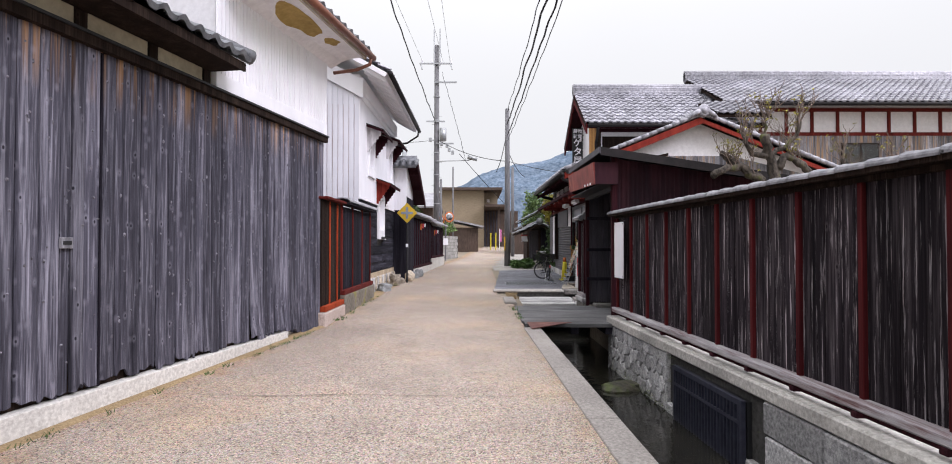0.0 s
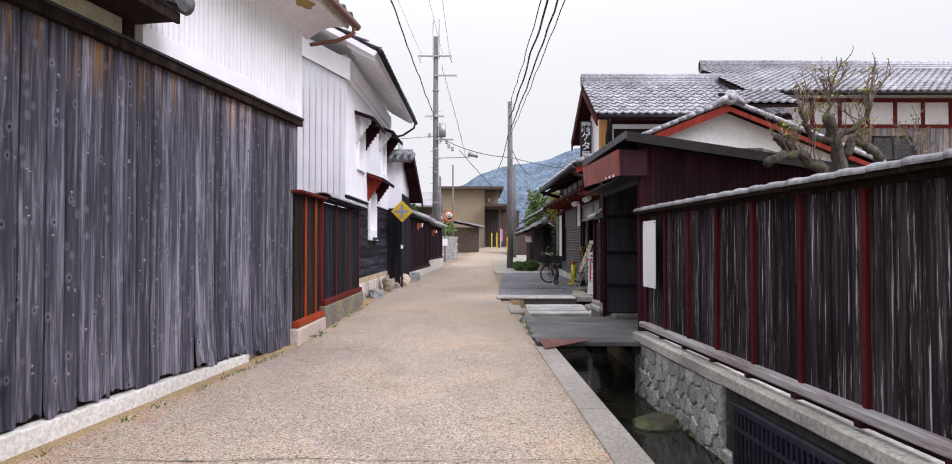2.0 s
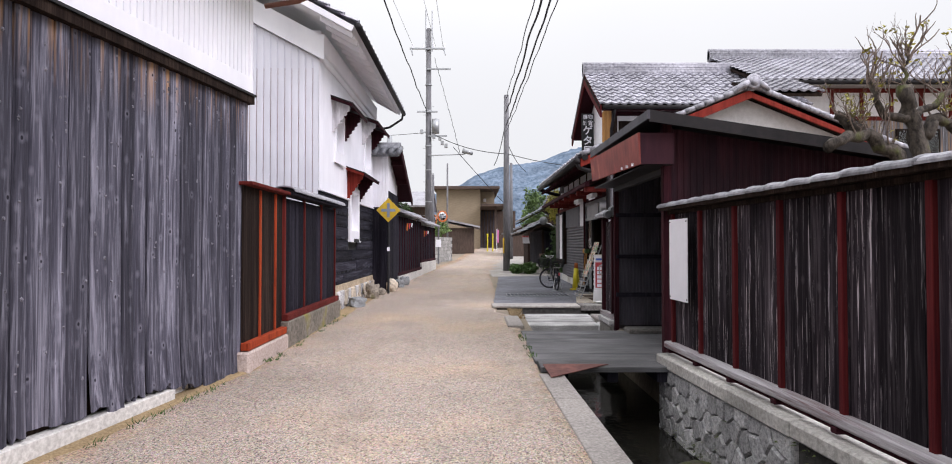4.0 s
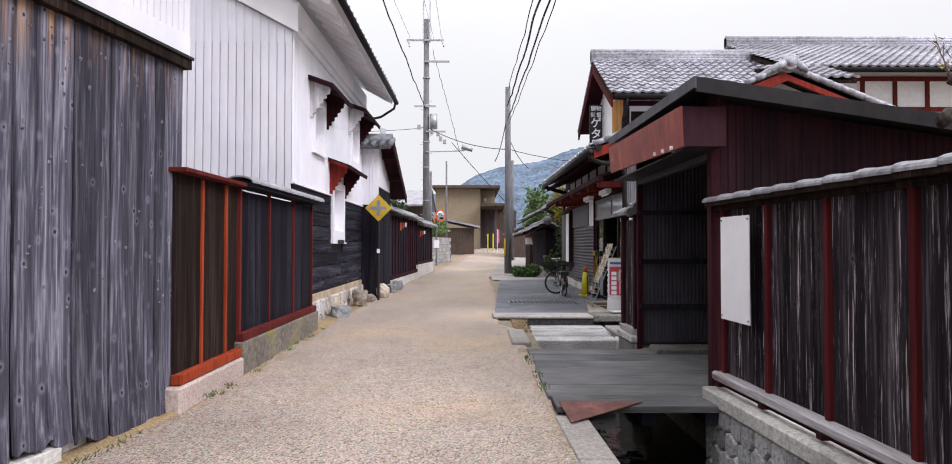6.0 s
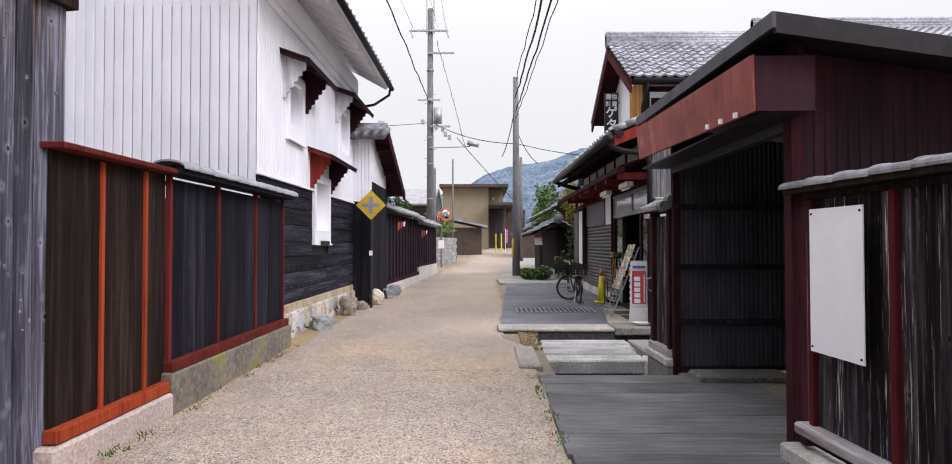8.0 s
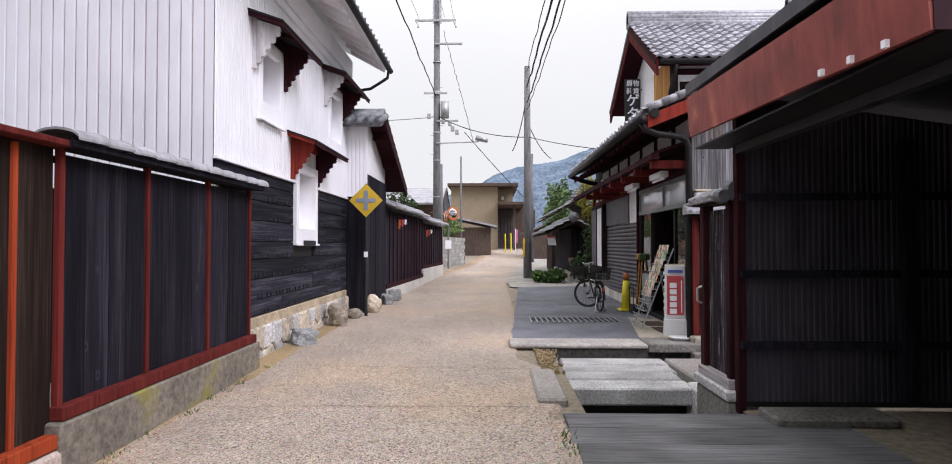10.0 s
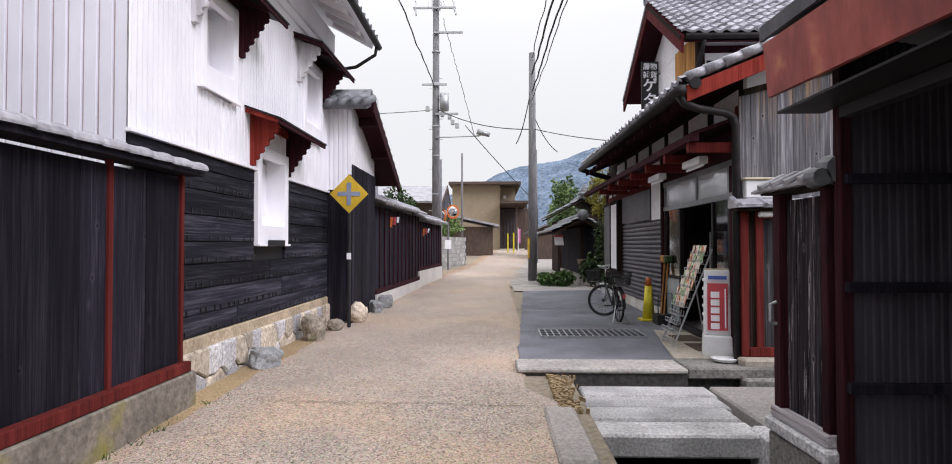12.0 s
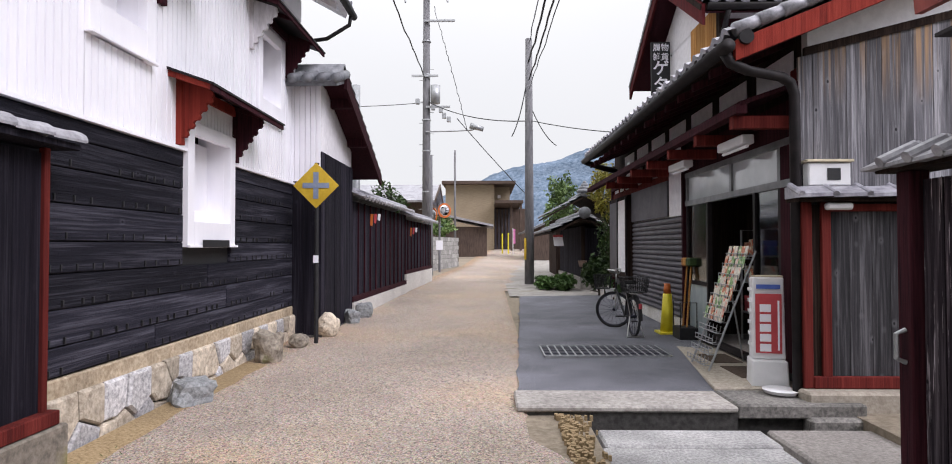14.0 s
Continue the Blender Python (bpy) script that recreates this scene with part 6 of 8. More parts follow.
wire((-2.4, 34.9, 8.5), (-2.4, -8.0, 8.4), 0.25, 0.022, 0.05)
wire((1.44, 28.3, 7.8), (1.5, -8.0, 7.5), 0.45, 0.014, 0.045)
wire((1.44, 28.3, 7.2), (1.62, -8.0, 7.4), 0.45, 0.026, 0.045)
wire((1.44, 28.3, 6.7), (1.88, -8.0, 7.3), 0.45, 0.022, 0.045)
wire((1.44, 28.3, 6.4), (2.05, -8.0, 7.35), 0.45, 0.012, 0.045)
wire((-2.3, 34.9, 7.6), (1.44, 28.5, 5.45), 0.25, 0.018)
wire((-1.0, 33.0, 6.5), (1.75, 34.0, 3.6), 0.05, 0.016)
wire((1.44, 28.4, 5.45), (4.2, 25.6, 4.5), 0.08, 0.014)
wire((-2.4, 35, 7.6), (-9.0, 33, 7.1), 0.15, 0.014)
wire((-2.05, 34.9, 11.6), (-0.65, 34.9, 6.4), 0.0, 0.014, 0.05)
wire((-3.2, 34.9, 12.2), (-4.6, -8, 12.2), 0.3, 0.008)
wire((-2.0, 34.9, 12.2), (-2.6, -8, 12.2), 0.3, 0.008)
wire((-1.6, 34.9, 12.2), (-1.3, -8, 12.2), 0.3, 0.008)
wire((1.44, 28.4, 7.0), (0.9, 28.1, 4.9), 0.3, 0.016)
wire((1.44, 28.4, 6.0), (2.3, 28.6, 4.7), 0.2, 0.014)


# ---- far end of the street ----
def far_buildings():
    b = thing("tan_building", "plain tan-sided hall with a flat dark roof edge", "building", pose(0, 0, 0))
    slab("wall", "tan", b, -4.5, 0.83, 76, 90, 0.5, 8.3)
    slab("corner_trim", "tan", b, 0.72, 0.87, 75.9, 76.0, 0.5, 8.3)
    slab("roof", "brownshed", b, -4.85, 3.2, 75, 91, 8.3, 8.62)
    slab("side_wall", "tan", b, 0.83, 2.7, 79, 90, 6.4, 8.3)
    slab("recess", "brownshed", b, 0.83, 5.6, 82, 90, 0.5, 6.0)
    for i in range(6):
        slab("recess_slat", "shedwall", b, 1.0 + i * 0.4, 1.2 + i * 0.4, 81.9, 82.0, 0.5, 6.0)
    slab("porch_roof", "brownshed", b, 0.93, 3.95, 73.5, 84, 6.1, 6.38)
    slab("porch_post", "brownshed", b, 2.6, 2.85, 74.5, 75, 0.8, 6.1)
    slab("porch_post", "brownshed", b, 3.6, 3.85, 74.5, 75, 0.8, 6.1)
    slab("vent", "plaster", b, 1.3, 1.65, 78.95, 79.0, 7.0, 7.4)
    c = thing("brown_shed", "brown-sided shed with a grey sloping roof", "shed", pose(0, 0, 0))
    slab("wall", "brownshed", c, -6.0, 0.1, 55, 62, 0.4, 3.0)
    bm = bmesh.new()
    prism(bm, ((-7.0, 54.5, 4.6), (0.6, 54.5, 3.0), (0.6, 54.5, 3.15), (-7.0, 54.5, 4.8)), (0, 8, 0))
    part("roof", bm, "captile", c)
    d = thing("grey_roof_house", "house with a pale grey roof and dark gable behind the fence", "house", pose(0, 0, 0))
    slab("wall", "brownshed", d, -11, -3.9, 52.5, 59, 0.5, 4.8)
    roof_slab("roof", "captile", d, (-12, 51.4, 4.75), (8.5, 0, 0), (0, 4.4, 1.5), 0.15)
    roof_slab("roof", "captile", d, (-12, 60.2, 4.75), (8.5, 0, 0), (0, -4.4, 1.5), 0.15)
    bm = bmesh.new()
    prism(bm, ((-3.95, 52.4, 4.7), (-3.95, 59.2, 4.7), (-3.95, 55.8, 6.05)), (0.06, 0, 0))
    part("gable", bm, "shedwall", d)
    for sg in (-1, 1):
        bm = bmesh.new()
        prism(bm, ((-3.5, 55.8 + sg * 4.4, 4.55), (-3.5, 55.8, 6.0), (-3.5, 55.8, 6.3), (-3.5, 55.8 + sg * 4.4, 4.85)), (0.05, 0, 0))
        part("bargeboard", bm, "brownshed", d)
    wn = slab("window", "plaster", d, -3.885, -3.87, 54.0, 55.2, 4.9, 5.5)
    w = thing("block_wall", "grey concrete block garden wall", "wall", pose(-2.25, 35.8, 0, 0, 0, -12), kind="structure")
    for r in range(8):
        for i in range(11):
            slab("block", "block", w, -0.12, 0.0, i * 0.4 + 0.008 + 0.2 * (r % 2), i * 0.4 + 0.392 + 0.2 * (r % 2), 0.4 + r * 0.2 + 0.005, 0.4 + r * 0.2 + 0.195)
    slab("core", "joint", w, -0.1, -0.012, 0, 4.6, 0.3, 2.0)


far_buildings()


def hill():
    verts, faces = [], []
    nx, ny = 320, 40
    for j in range(ny):
        for i in range(nx):
            x = -900 + i * (2200 / (nx - 1))
            t = j / (ny - 1)
            y = 700 + 420 * t
            top = 62 + 66 * clamp01((x + 140) / 140.0) + 50 * clamp01(x / 190.0) + 40 * clamp01((x - 150) / 250.0) + 9 * noise.noise((x * 0.012, 5, 0))
            z = top * math.sin(math.pi * t * 0.5) + 6 * noise.noise((x * 0.02, y * 0.02, 0)) + 3 * noise.noise((x * 0.11, y * 0.07, 3))
            verts.append((x, y, z - 4))
    for j in range(ny - 1):
        for i in range(nx - 1):
            faces.append((j * nx + i, j * nx + i + 1, (j + 1) * nx + i + 1, (j + 1) * nx + i))
    tagged(mesh_part("backdrop", verts, faces, "hill", smooth=True), "wooded hill behind the village, distance haze painted as blue-grey colour", "hill", kind="structure")


hill()


# ---- small things along the walls ----
rock("stone_block", "bluestone", "squared grey granite block by the footing", (-2.37, 15.3, ground_z(15)), (0.19, 0.16, 0.14), 1, blocky=0.95)
rock("boulder", "mossrock", "upright brown layered boulder by the wall", (-2.33, 17.0, ground_z(17)), (0.16, 0.17, 0.22), 2, blocky=0.75)
rock("boulder", "mossrock", "small mossy stone by the wall", (-2.28, 17.95, ground_z(17.9)), (0.14, 0.13, 0.1), 3)
rock("boulder", "tanstone", "rounded tan boulder by the wall", (-2.12, 18.75, ground_z(18.7)), (0.17, 0.16, 0.19), 4)
rock("stone_block", "bluestone", "small squared stone by the footing", (-2.08, 20.1, ground_z(20)), (0.14, 0.14, 0.14), 5, blocky=0.9)
rock("stone_block", "bluestone", "small squared stone by the footing", (-2.02, 20.8, ground_z(20.8)), (0.14, 0.17, 0.17), 6, blocky=0.9)
rock("canal_rock", "wetrock", "dark mossy rock lying in the canal", (2.02, 8.35, WATER - 0.1), (0.26, 0.36, 0.12), 7, blocky=0.4)


def road_sign():
    s = thing("road_sign", "yellow diamond crossroads sign on a dark post", "road sign", pose(-2.13, 18.2, 0))
    bm = bmesh.new()
    rod(bm, (0, 0, 0.25), (0, 0, 2.75), 0.03, 0.03, 10)
    part("post", bm, "black", s)
    bm = bmesh.new()
    prism(bm, ((0, -0.04, 2.13), (0.31, -0.04, 2.44), (0, -0.04, 2.75), (-0.31, -0.04, 2.44)), (0, 0.012, 0))
    p = part("plate", bm, "signyellow", s, bevel=0.004)
    slab("cross", "signblue", p, -0.035, 0.035, -0.047, -0.044, 2.26, 2.62)
    slab("cross", "signblue", p, -0.18, 0.18, -0.0485, -0.0455, 2.405, 2.475)
    slab("sticker", "paper", s, -0.035, 0.035, -0.035, -0.03, 1.4, 1.5)


road_sign()


def notice():
    p = slab("paper_notice", "paper", None, -0.06, -0.052, -0.68, -0.2, 0.97, 1.84)
    p.matrix_world = pose(2.25, 9.78, 0, 0, 0, 2.86)
    tagged(p, "blank white paper notice pinned to the dark fence", "notice")
    for y in (-0.66, -0.22):
        for z in (1.0, 1.81):
            bm = bmesh.new()
            rod(bm, (-0.06, y, z), (-0.066, y, z), 0.008, 0.006, 8)
            part("pin", bm, "black", p)


notice()


# ---- plants ----
def canal_moss():
    """Tufts of moss and grass in the joints and along the waterline of the stone wall."""
    rnd = random.Random(12)
    verts, faces = [], []
    for i in range(420):
        y = -rnd.uniform(0.2, 3.0) if rnd.random() < 0.8 else -rnd.uniform(4.6, 8.0)
        z = WATER + abs(rnd.gauss(0.02, 0.06)) if rnd.random() < 0.75 else rnd.choice((-0.3, -0.12, 0.06, 0.15)) + rnd.uniform(-0.04, 0.04)
        a, h = rnd.uniform(0, 6.28), rnd.uniform(0.02, 0.055)
        k = len(verts)
        verts.extend(((-0.09, y - 0.012, z), (-0.09, y + 0.012, z), (-0.1 - abs(math.cos(a)) * h, y + math.sin(a) * h, z + h * rnd.uniform(-0.4, 0.9))))
        faces.append((k, k + 1, k + 2))
    ob = mesh_part("canal_moss", verts, faces, "moss")
    ob.matrix_world = pose(2.25, 9.78, 0, 0, 0, 2.86)
    tagged(ob, "green moss and grass tufts along the canal wall's waterline", "moss", "", "stuff")


canal_moss()


def leaf_cloud(name, mat, parent, centre, size, count, leaf, seed, hollow=0.45, label=""):
    """Many small bent leaves spread through an uneven rounded mass."""
    rnd = random.Random(seed)
    verts, faces = [], []
    off = Vector((seed * 1.3, seed * 0.7, seed * 2.1))
    while len(faces) < count * 2:
        d = Vector((rnd.gauss(0, 1), rnd.gauss(0, 1), rnd.gauss(0, 1))).normalized()
        reach = 0.78 + 0.5 * noise.noise(d * 1.9 + off)
        r = reach * (hollow + (1 - hollow) * rnd.random() ** 0.5)
        if noise.noise(d * 3.1 + off * 2) < -0.35:
            continue
        c = Vector(centre) + Vector((d.x * size[0], d.y * size[1], d.z * size[2])) * r
        q = Euler((rnd.uniform(-1.2, 1.2), rnd.uniform(-1.2, 1.2), rnd.uniform(0, 6.28))).to_matrix()
        s = leaf * rnd.uniform(0.6, 1.3)
        k = len(verts)
        for p in ((-0.5, 0, 0), (0, 0.28, 0.1), (0.5, 0, 0), (0, -0.28, 0.1)):
            verts.append(c + q @ Vector(p) * s)
        faces.append((k, k + 1, k + 2))
        faces.append((k, k + 2, k + 3))
    return mesh_part(name, verts, faces, mat, parent, label)


def twigs(bm, p, d, length, r, depth, rnd, ends):
    """A crooked shoot that forks."""
    pts = [p]
    n = 5
    for i in range(n):
        d = (d + Vector((rnd.uniform(-0.35, 0.35), rnd.uniform(-0.35, 0.35), rnd.uniform(-0.1, 0.3)))).normalized()
        pts.append(pts[-1] + d * length / n)
    tube(bm, pts, r, r * 0.45, 6)
    ends.extend(pts[2:])
    if depth:
        for i in range(rnd.choice((2, 3))):
            q = pts[rnd.randrange(2, n + 1)]
            e = (d + Vector((rnd.uniform(-0.9, 0.9), rnd.uniform(-0.9, 0.9), rnd.uniform(-0.1, 0.8)))).normalized()
            twigs(bm, q, e, length * rnd.uniform(0.45, 0.7), r * 0.5, depth - 1, rnd, ends)


def garden_tree(x, y, limbs, seed, label, shoots=10):
    """limbs: (thickness at the foot, at the tip, points); the first is the trunk."""
    t = thing("garden_tree", label, "tree", pose(x, y, 0.3), "garden trees")
    rnd = random.Random(seed)
    ends = []
    for k, (r0, r1, pts) in enumerate(limbs):
        fine = []
        for a, b in zip(pts, pts[1:]):
            for q in range(4):
                p = Vector(a).lerp(Vector(b), q / 4)
                fine.append(p + Vector((rnd.uniform(-0.02, 0.02), rnd.uniform(-0.02, 0.02), rnd.uniform(-0.02, 0.02))))
        fine.append(Vector(pts[-1]))
        bm = bmesh.new()
        tube(bm, fine, r0, r1, 10)
        for v in bm.verts:
            v.co += Vector((noise.noise(v.co * 11), noise.noise(v.co * 11 + Vector((7, 0, 0))), noise.noise(v.co * 9 + Vector((0, 5, 0))))) * r0 * 0.4
        part("trunk" if k == 0 else "limb", bm, "bark", t, smooth=True)
        bm = bmesh.new()
        for i in range(shoots if k else 3):
            p = fine[rnd.randrange(len(fine) // 3 if k else len(fine) - 3, len(fine))]
            d = Vector((rnd.uniform(-0.7, 0.7), rnd.uniform(-0.7, 0.7), rnd.uniform(0.3, 1.1))).normalized()
            twigs(bm, p, d, rnd.choice((0.12, 0.2, 0.28, 0.36)), rnd.uniform(0.007, 0.012), 2, rnd, ends)
        if r1 < 0.03:
            for i in range(3):
                twigs(bm, fine[-1 - i], Vector((rnd.uniform(-0.25, 0.3), rnd.uniform(-0.2, 0.2), 1)).normalized(), rnd.uniform(0.28, 0.45), 0.014, 1, rnd, ends)
        tagged(part("twig", bm, "twigbark", t), kind="stuff")
    verts, faces = [], []
    for e in ends:
        if rnd.random() < 0.045:
            for i in range(3):
                c = e + Vector((rnd.uniform(-0.03, 0.03), rnd.uniform(-0.03, 0.03), rnd.uniform(0, 0.04)))
                q = Euler((rnd.uniform(-1, 1), rnd.uniform(-1, 1), rnd.uniform(0, 6.28))).to_matrix()
                k = len(verts)
                sz = rnd.uniform(0.035, 0.06)
                for p in ((-0.5, 0, 0), (0, 0.3, 0.1), (0.5, 0, 0), (0, -0.3, 0.1)):
                    verts.append(c + q @ Vector(p) * sz)
                faces.extend(((k, k + 1, k + 2), (k, k + 2, k + 3)))
    mesh_part("leaves", verts, faces, "leafyellow", t, "a few new yellow-green leaves")


garden_tree(4.35, 8.72, (
    (0.085, 0.06, ((0.02, 0, -0.3), (0.03, 0, 1.2), (0, 0, 2.1), (-0.09, 0, 2.55), (-0.14, 0, 2.8))),
    (0.075, 0.045, ((-0.02, 0, 1.7), (-0.18, 0.05, 2.11), (-0.46, 0.05, 2.33), (-0.71, 0.0, 2.33), (-0.92, -0.05, 2.2))),
    (0.06, 0.04, ((-0.4, 0.05, 2.3), (-0.6, 0.1, 2.42), (-0.75, 0.1, 2.55))),
    (0.045, 0.02, ((-0.1, 0, 2.5), (-0.3, 0.05, 2.52), (-0.42, 0, 2.7), (-0.48, 0, 2.85))),
    (0.06, 0.05, ((0.05, 0, 2.3), (0.15, 0, 2.5), (0.3, 0, 2.42), (0.5, 0, 2.25))),
    (0.04, 0.022, ((-0.08, 0, 2.5), (0.17, 0, 2.62), (0.33, 0, 2.8), (0.37, 0, 3.0))),
    (0.025, 0.012, ((-0.14, 0, 2.78), (-0.12, 0.02, 2.95), (-0.08, 0.03, 3.1))),
), 5, "gnarled pruned garden tree with bare twigs behind the fence")
garden_tree(6.3, 9.7, (
    (0.09, 0.06, ((0, 0, -0.3), (0, 0, 1.2), (0, 0, 2.0))),
    (0.05, 0.025, ((0, 0, 1.9), (-0.2, 0.1, 2.3), (-0.3, 0.1, 2.6))),
    (0.05, 0.025, ((0, 0, 1.9), (0.3, -0.1, 2.2), (0.45, -0.1, 2.5))),
), 9, "small bare garden tree with a few new leaves")


def shrub(name, label, x, y, z, size, count, leaf, seed, mat="leaf", trunk=0.0, category="shrub"):
    s = thing(name, label, category, pose(x, y, z))
    if trunk:
        bm = bmesh.new()
        tube(bm, [(0, 0, -0.2), (0.05, 0, trunk * 0.5), (0, 0, trunk + size[2] * 0.7)], 0.035 * max(1, size[2]), 0.02, 8)
        rnd = random.Random(seed)
        for i in range(6):
            a = rnd.uniform(0, 6.28)
            tube(bm, [(0, 0, trunk * 0.8 + 0.15 * i * size[2]), (math.cos(a) * size[0] * 0.4, math.sin(a) * size[1] * 0.4, trunk + 0.25 * i * size[2]), (math.cos(a) * size[0] * 0.75, math.sin(a) * size[1] * 0.75, trunk + 0.3 * i * size[2])], 0.02 * max(1, size[2]), 0.006, 6)
        part("trunk", bm, "bark", s)
    leaf_cloud("crown", mat, s, (0, 0, trunk + size[2]), size, count, leaf, seed)
    return s


shrub("tall_tree", "tall light green tree behind the far roofs", 3.95, 41, ground_z(41), (1.0, 1.0, 1.75), 2400, 0.2, 3, "leafbright", 1.4, "tree")
shrub("hedge_bush", "clipped yellow-green bush at the shop corner", 3.12, 25.3, ground_z(25), (0.46, 0.5, 0.8), 2400, 0.085, 4, "leafyellow", 1.8)
shrub("hedge_bush", "dark green bush below the clipped bush", 3.3, 25.1, ground_z(25), (0.5, 0.5, 0.95), 1500, 0.1, 14, "leafdark", 0.3)
shrub("potted_bush", "dark green bush beside the shop wall", 2.82, 24.7, ground_z(24), (0.42, 0.45, 0.45), 1500, 0.11, 5, "leafdark", 0.15)
shrub("low_plants", "low green plants with pale flowers by the pole", 1.75, 26.6, ground_z(26) - 0.05, (0.34, 0.7, 0.24), 900, 0.13, 6, "leaf", 0.0)
shrub("low_plants", "low green plants growing over the canal edge", 2.2, 26.3, ground_z(26) - 0.05, (0.4, 0.5, 0.28), 900, 0.13, 7, "leaf", 0.0)
shrub("garden_bush", "yellow-green bush above the block wall", -2.1, 38.5, 1.95, (0.9, 1.2, 0.55), 900, 0.16, 8, "leafbright", 0.0)
shrub("garden_pine", "dark green pine behind the black fence", -4.6, 38.0, 0.5, (1.4, 1.4, 1.7), 1800, 0.2, 10, "leafdark", 1.0, "tree")


def pot(x, y, z, r, label):
    p = thing("flower_pot", label, "plant pot", pose(x, y, z), "plant pots")
    bm = bmesh.new()
    rod(bm, (0, 0, 0), (0, 0, r * 1.5), r * 0.7, r, 14)
    ring(bm, (0, 0, r * 1.5), (0, 0, 1), r, r * 0.09, 16, 6)
    part("pot", bm, "offwhite", p)
    leaf_cloud("plant", "leaf", p, (0, 0, r * 2.3), (r * 1.2, r * 1.2, r * 1.0), 160, 0.09, int(x * 10), 0.2)


pot(2.95, 23.6, ground_z(23.6) + 0.045, 0.16, "pale plant pot with green leaves by the shop")
pot(3.0, 22.9, ground_z(23) + 0.045, 0.13, "small plant pot with green leaves by the shop")


def weeds(seed, spots):
    rnd = random.Random(seed)
    verts, faces = [], []
    for x, y, z in spots:
        for i in range(rnd.randrange(5, 12)):
            a = rnd.uniform(0, 6.28)
            h = rnd.uniform(0.015, 0.055)
            bx, by = x + rnd.uniform(-0.05, 0.05), y + rnd.uniform(-0.08, 0.08)
            k = len(verts)
            verts.extend(((bx - 0.006, by, z), (bx + 0.006, by, z), (bx + math.cos(a) * h * 0.7, by + math.sin(a) * h * 0.7, z + h)))
            faces.append((k, k + 1, k + 2))
    tagged(mesh_part("weeds", verts, faces, "leaf"), "small green weeds along the wall feet", "weeds", "", "stuff")


rw = random.Random(77)
spots = []
for i in range(46):
    y = rw.uniform(2, 14)
    spots.append((left_x(y) + rw.uniform(0.1, 0.16), y, ground_z(y)))
for i in range(14):
    spots.append((rw.choice((-2.3, -2.25)), rw.choice((10.0, 14.1, 16.0)) + rw.uniform(-0.2, 0.2), ground_z(15) - 0.03))
for i in range(8):
    y = rw.uniform(9.6, 12.0)
    spots.append((0.73, y, 0.24))
weeds(1, spots)

# grit swept to the wall feet, and the cross joints of the road
rows = []
for i in range(120):
    y = -4 + i * 0.175
    w = 0.03 + 0.09 * (0.5 + noise.noise((y * 1.7, 3, 0))) + 0.03 * noise.noise((y * 9, 1, 0))
    if y > 13.3:
        w += 0.07
    x = left_x(y) + 0.02
    z = ground_z(y)
    rows.append([(x - 0.1, y, z + 0.03), (x + w * 0.5, y, z + 0.018), (x + w, y, z + 0.004)])
strip("grit", "sand", rows, "brown grit and moss swept against the wall feet")


def road_joint(y0, x0, x1, slant, seed, width=0.008):
    verts, faces = [], []
    n = 60
    for i in range(n + 1):
        x = x0 + (x1 - x0) * i / n
        y = y0 + slant * (x - x0) + 0.05 * noise.noise((x * 1.3, seed, 0)) + 0.015 * noise.noise((x * 9, seed, 1))
        w = width * (0.5 + abs(noise.noise((x * 4, seed, 2))) * 1.6)
        z = ground_z(y) + 0.0185
        verts.extend(((x, y - w, z), (x, y + w, z)))
        if i:
            k = 2 * i
            faces.append((k - 2, k, k + 1, k - 1))
    tagged(mesh_part("road_joint", verts, faces, "crack"), "thin dark cracked joint across the road", "crack", kind="structure")


road_joint(5.45, -2.7, 0.82, 0.0, 3, 0.007)
road_joint(12.3, -2.2, 0.5, 0.02, 6, 0.006)
road_joint(13.9, -1.9, 0.6, -0.04, 8, 0.006)
road_joint(17.5, -1.6, 0.6, 0.03, 9, 0.006)


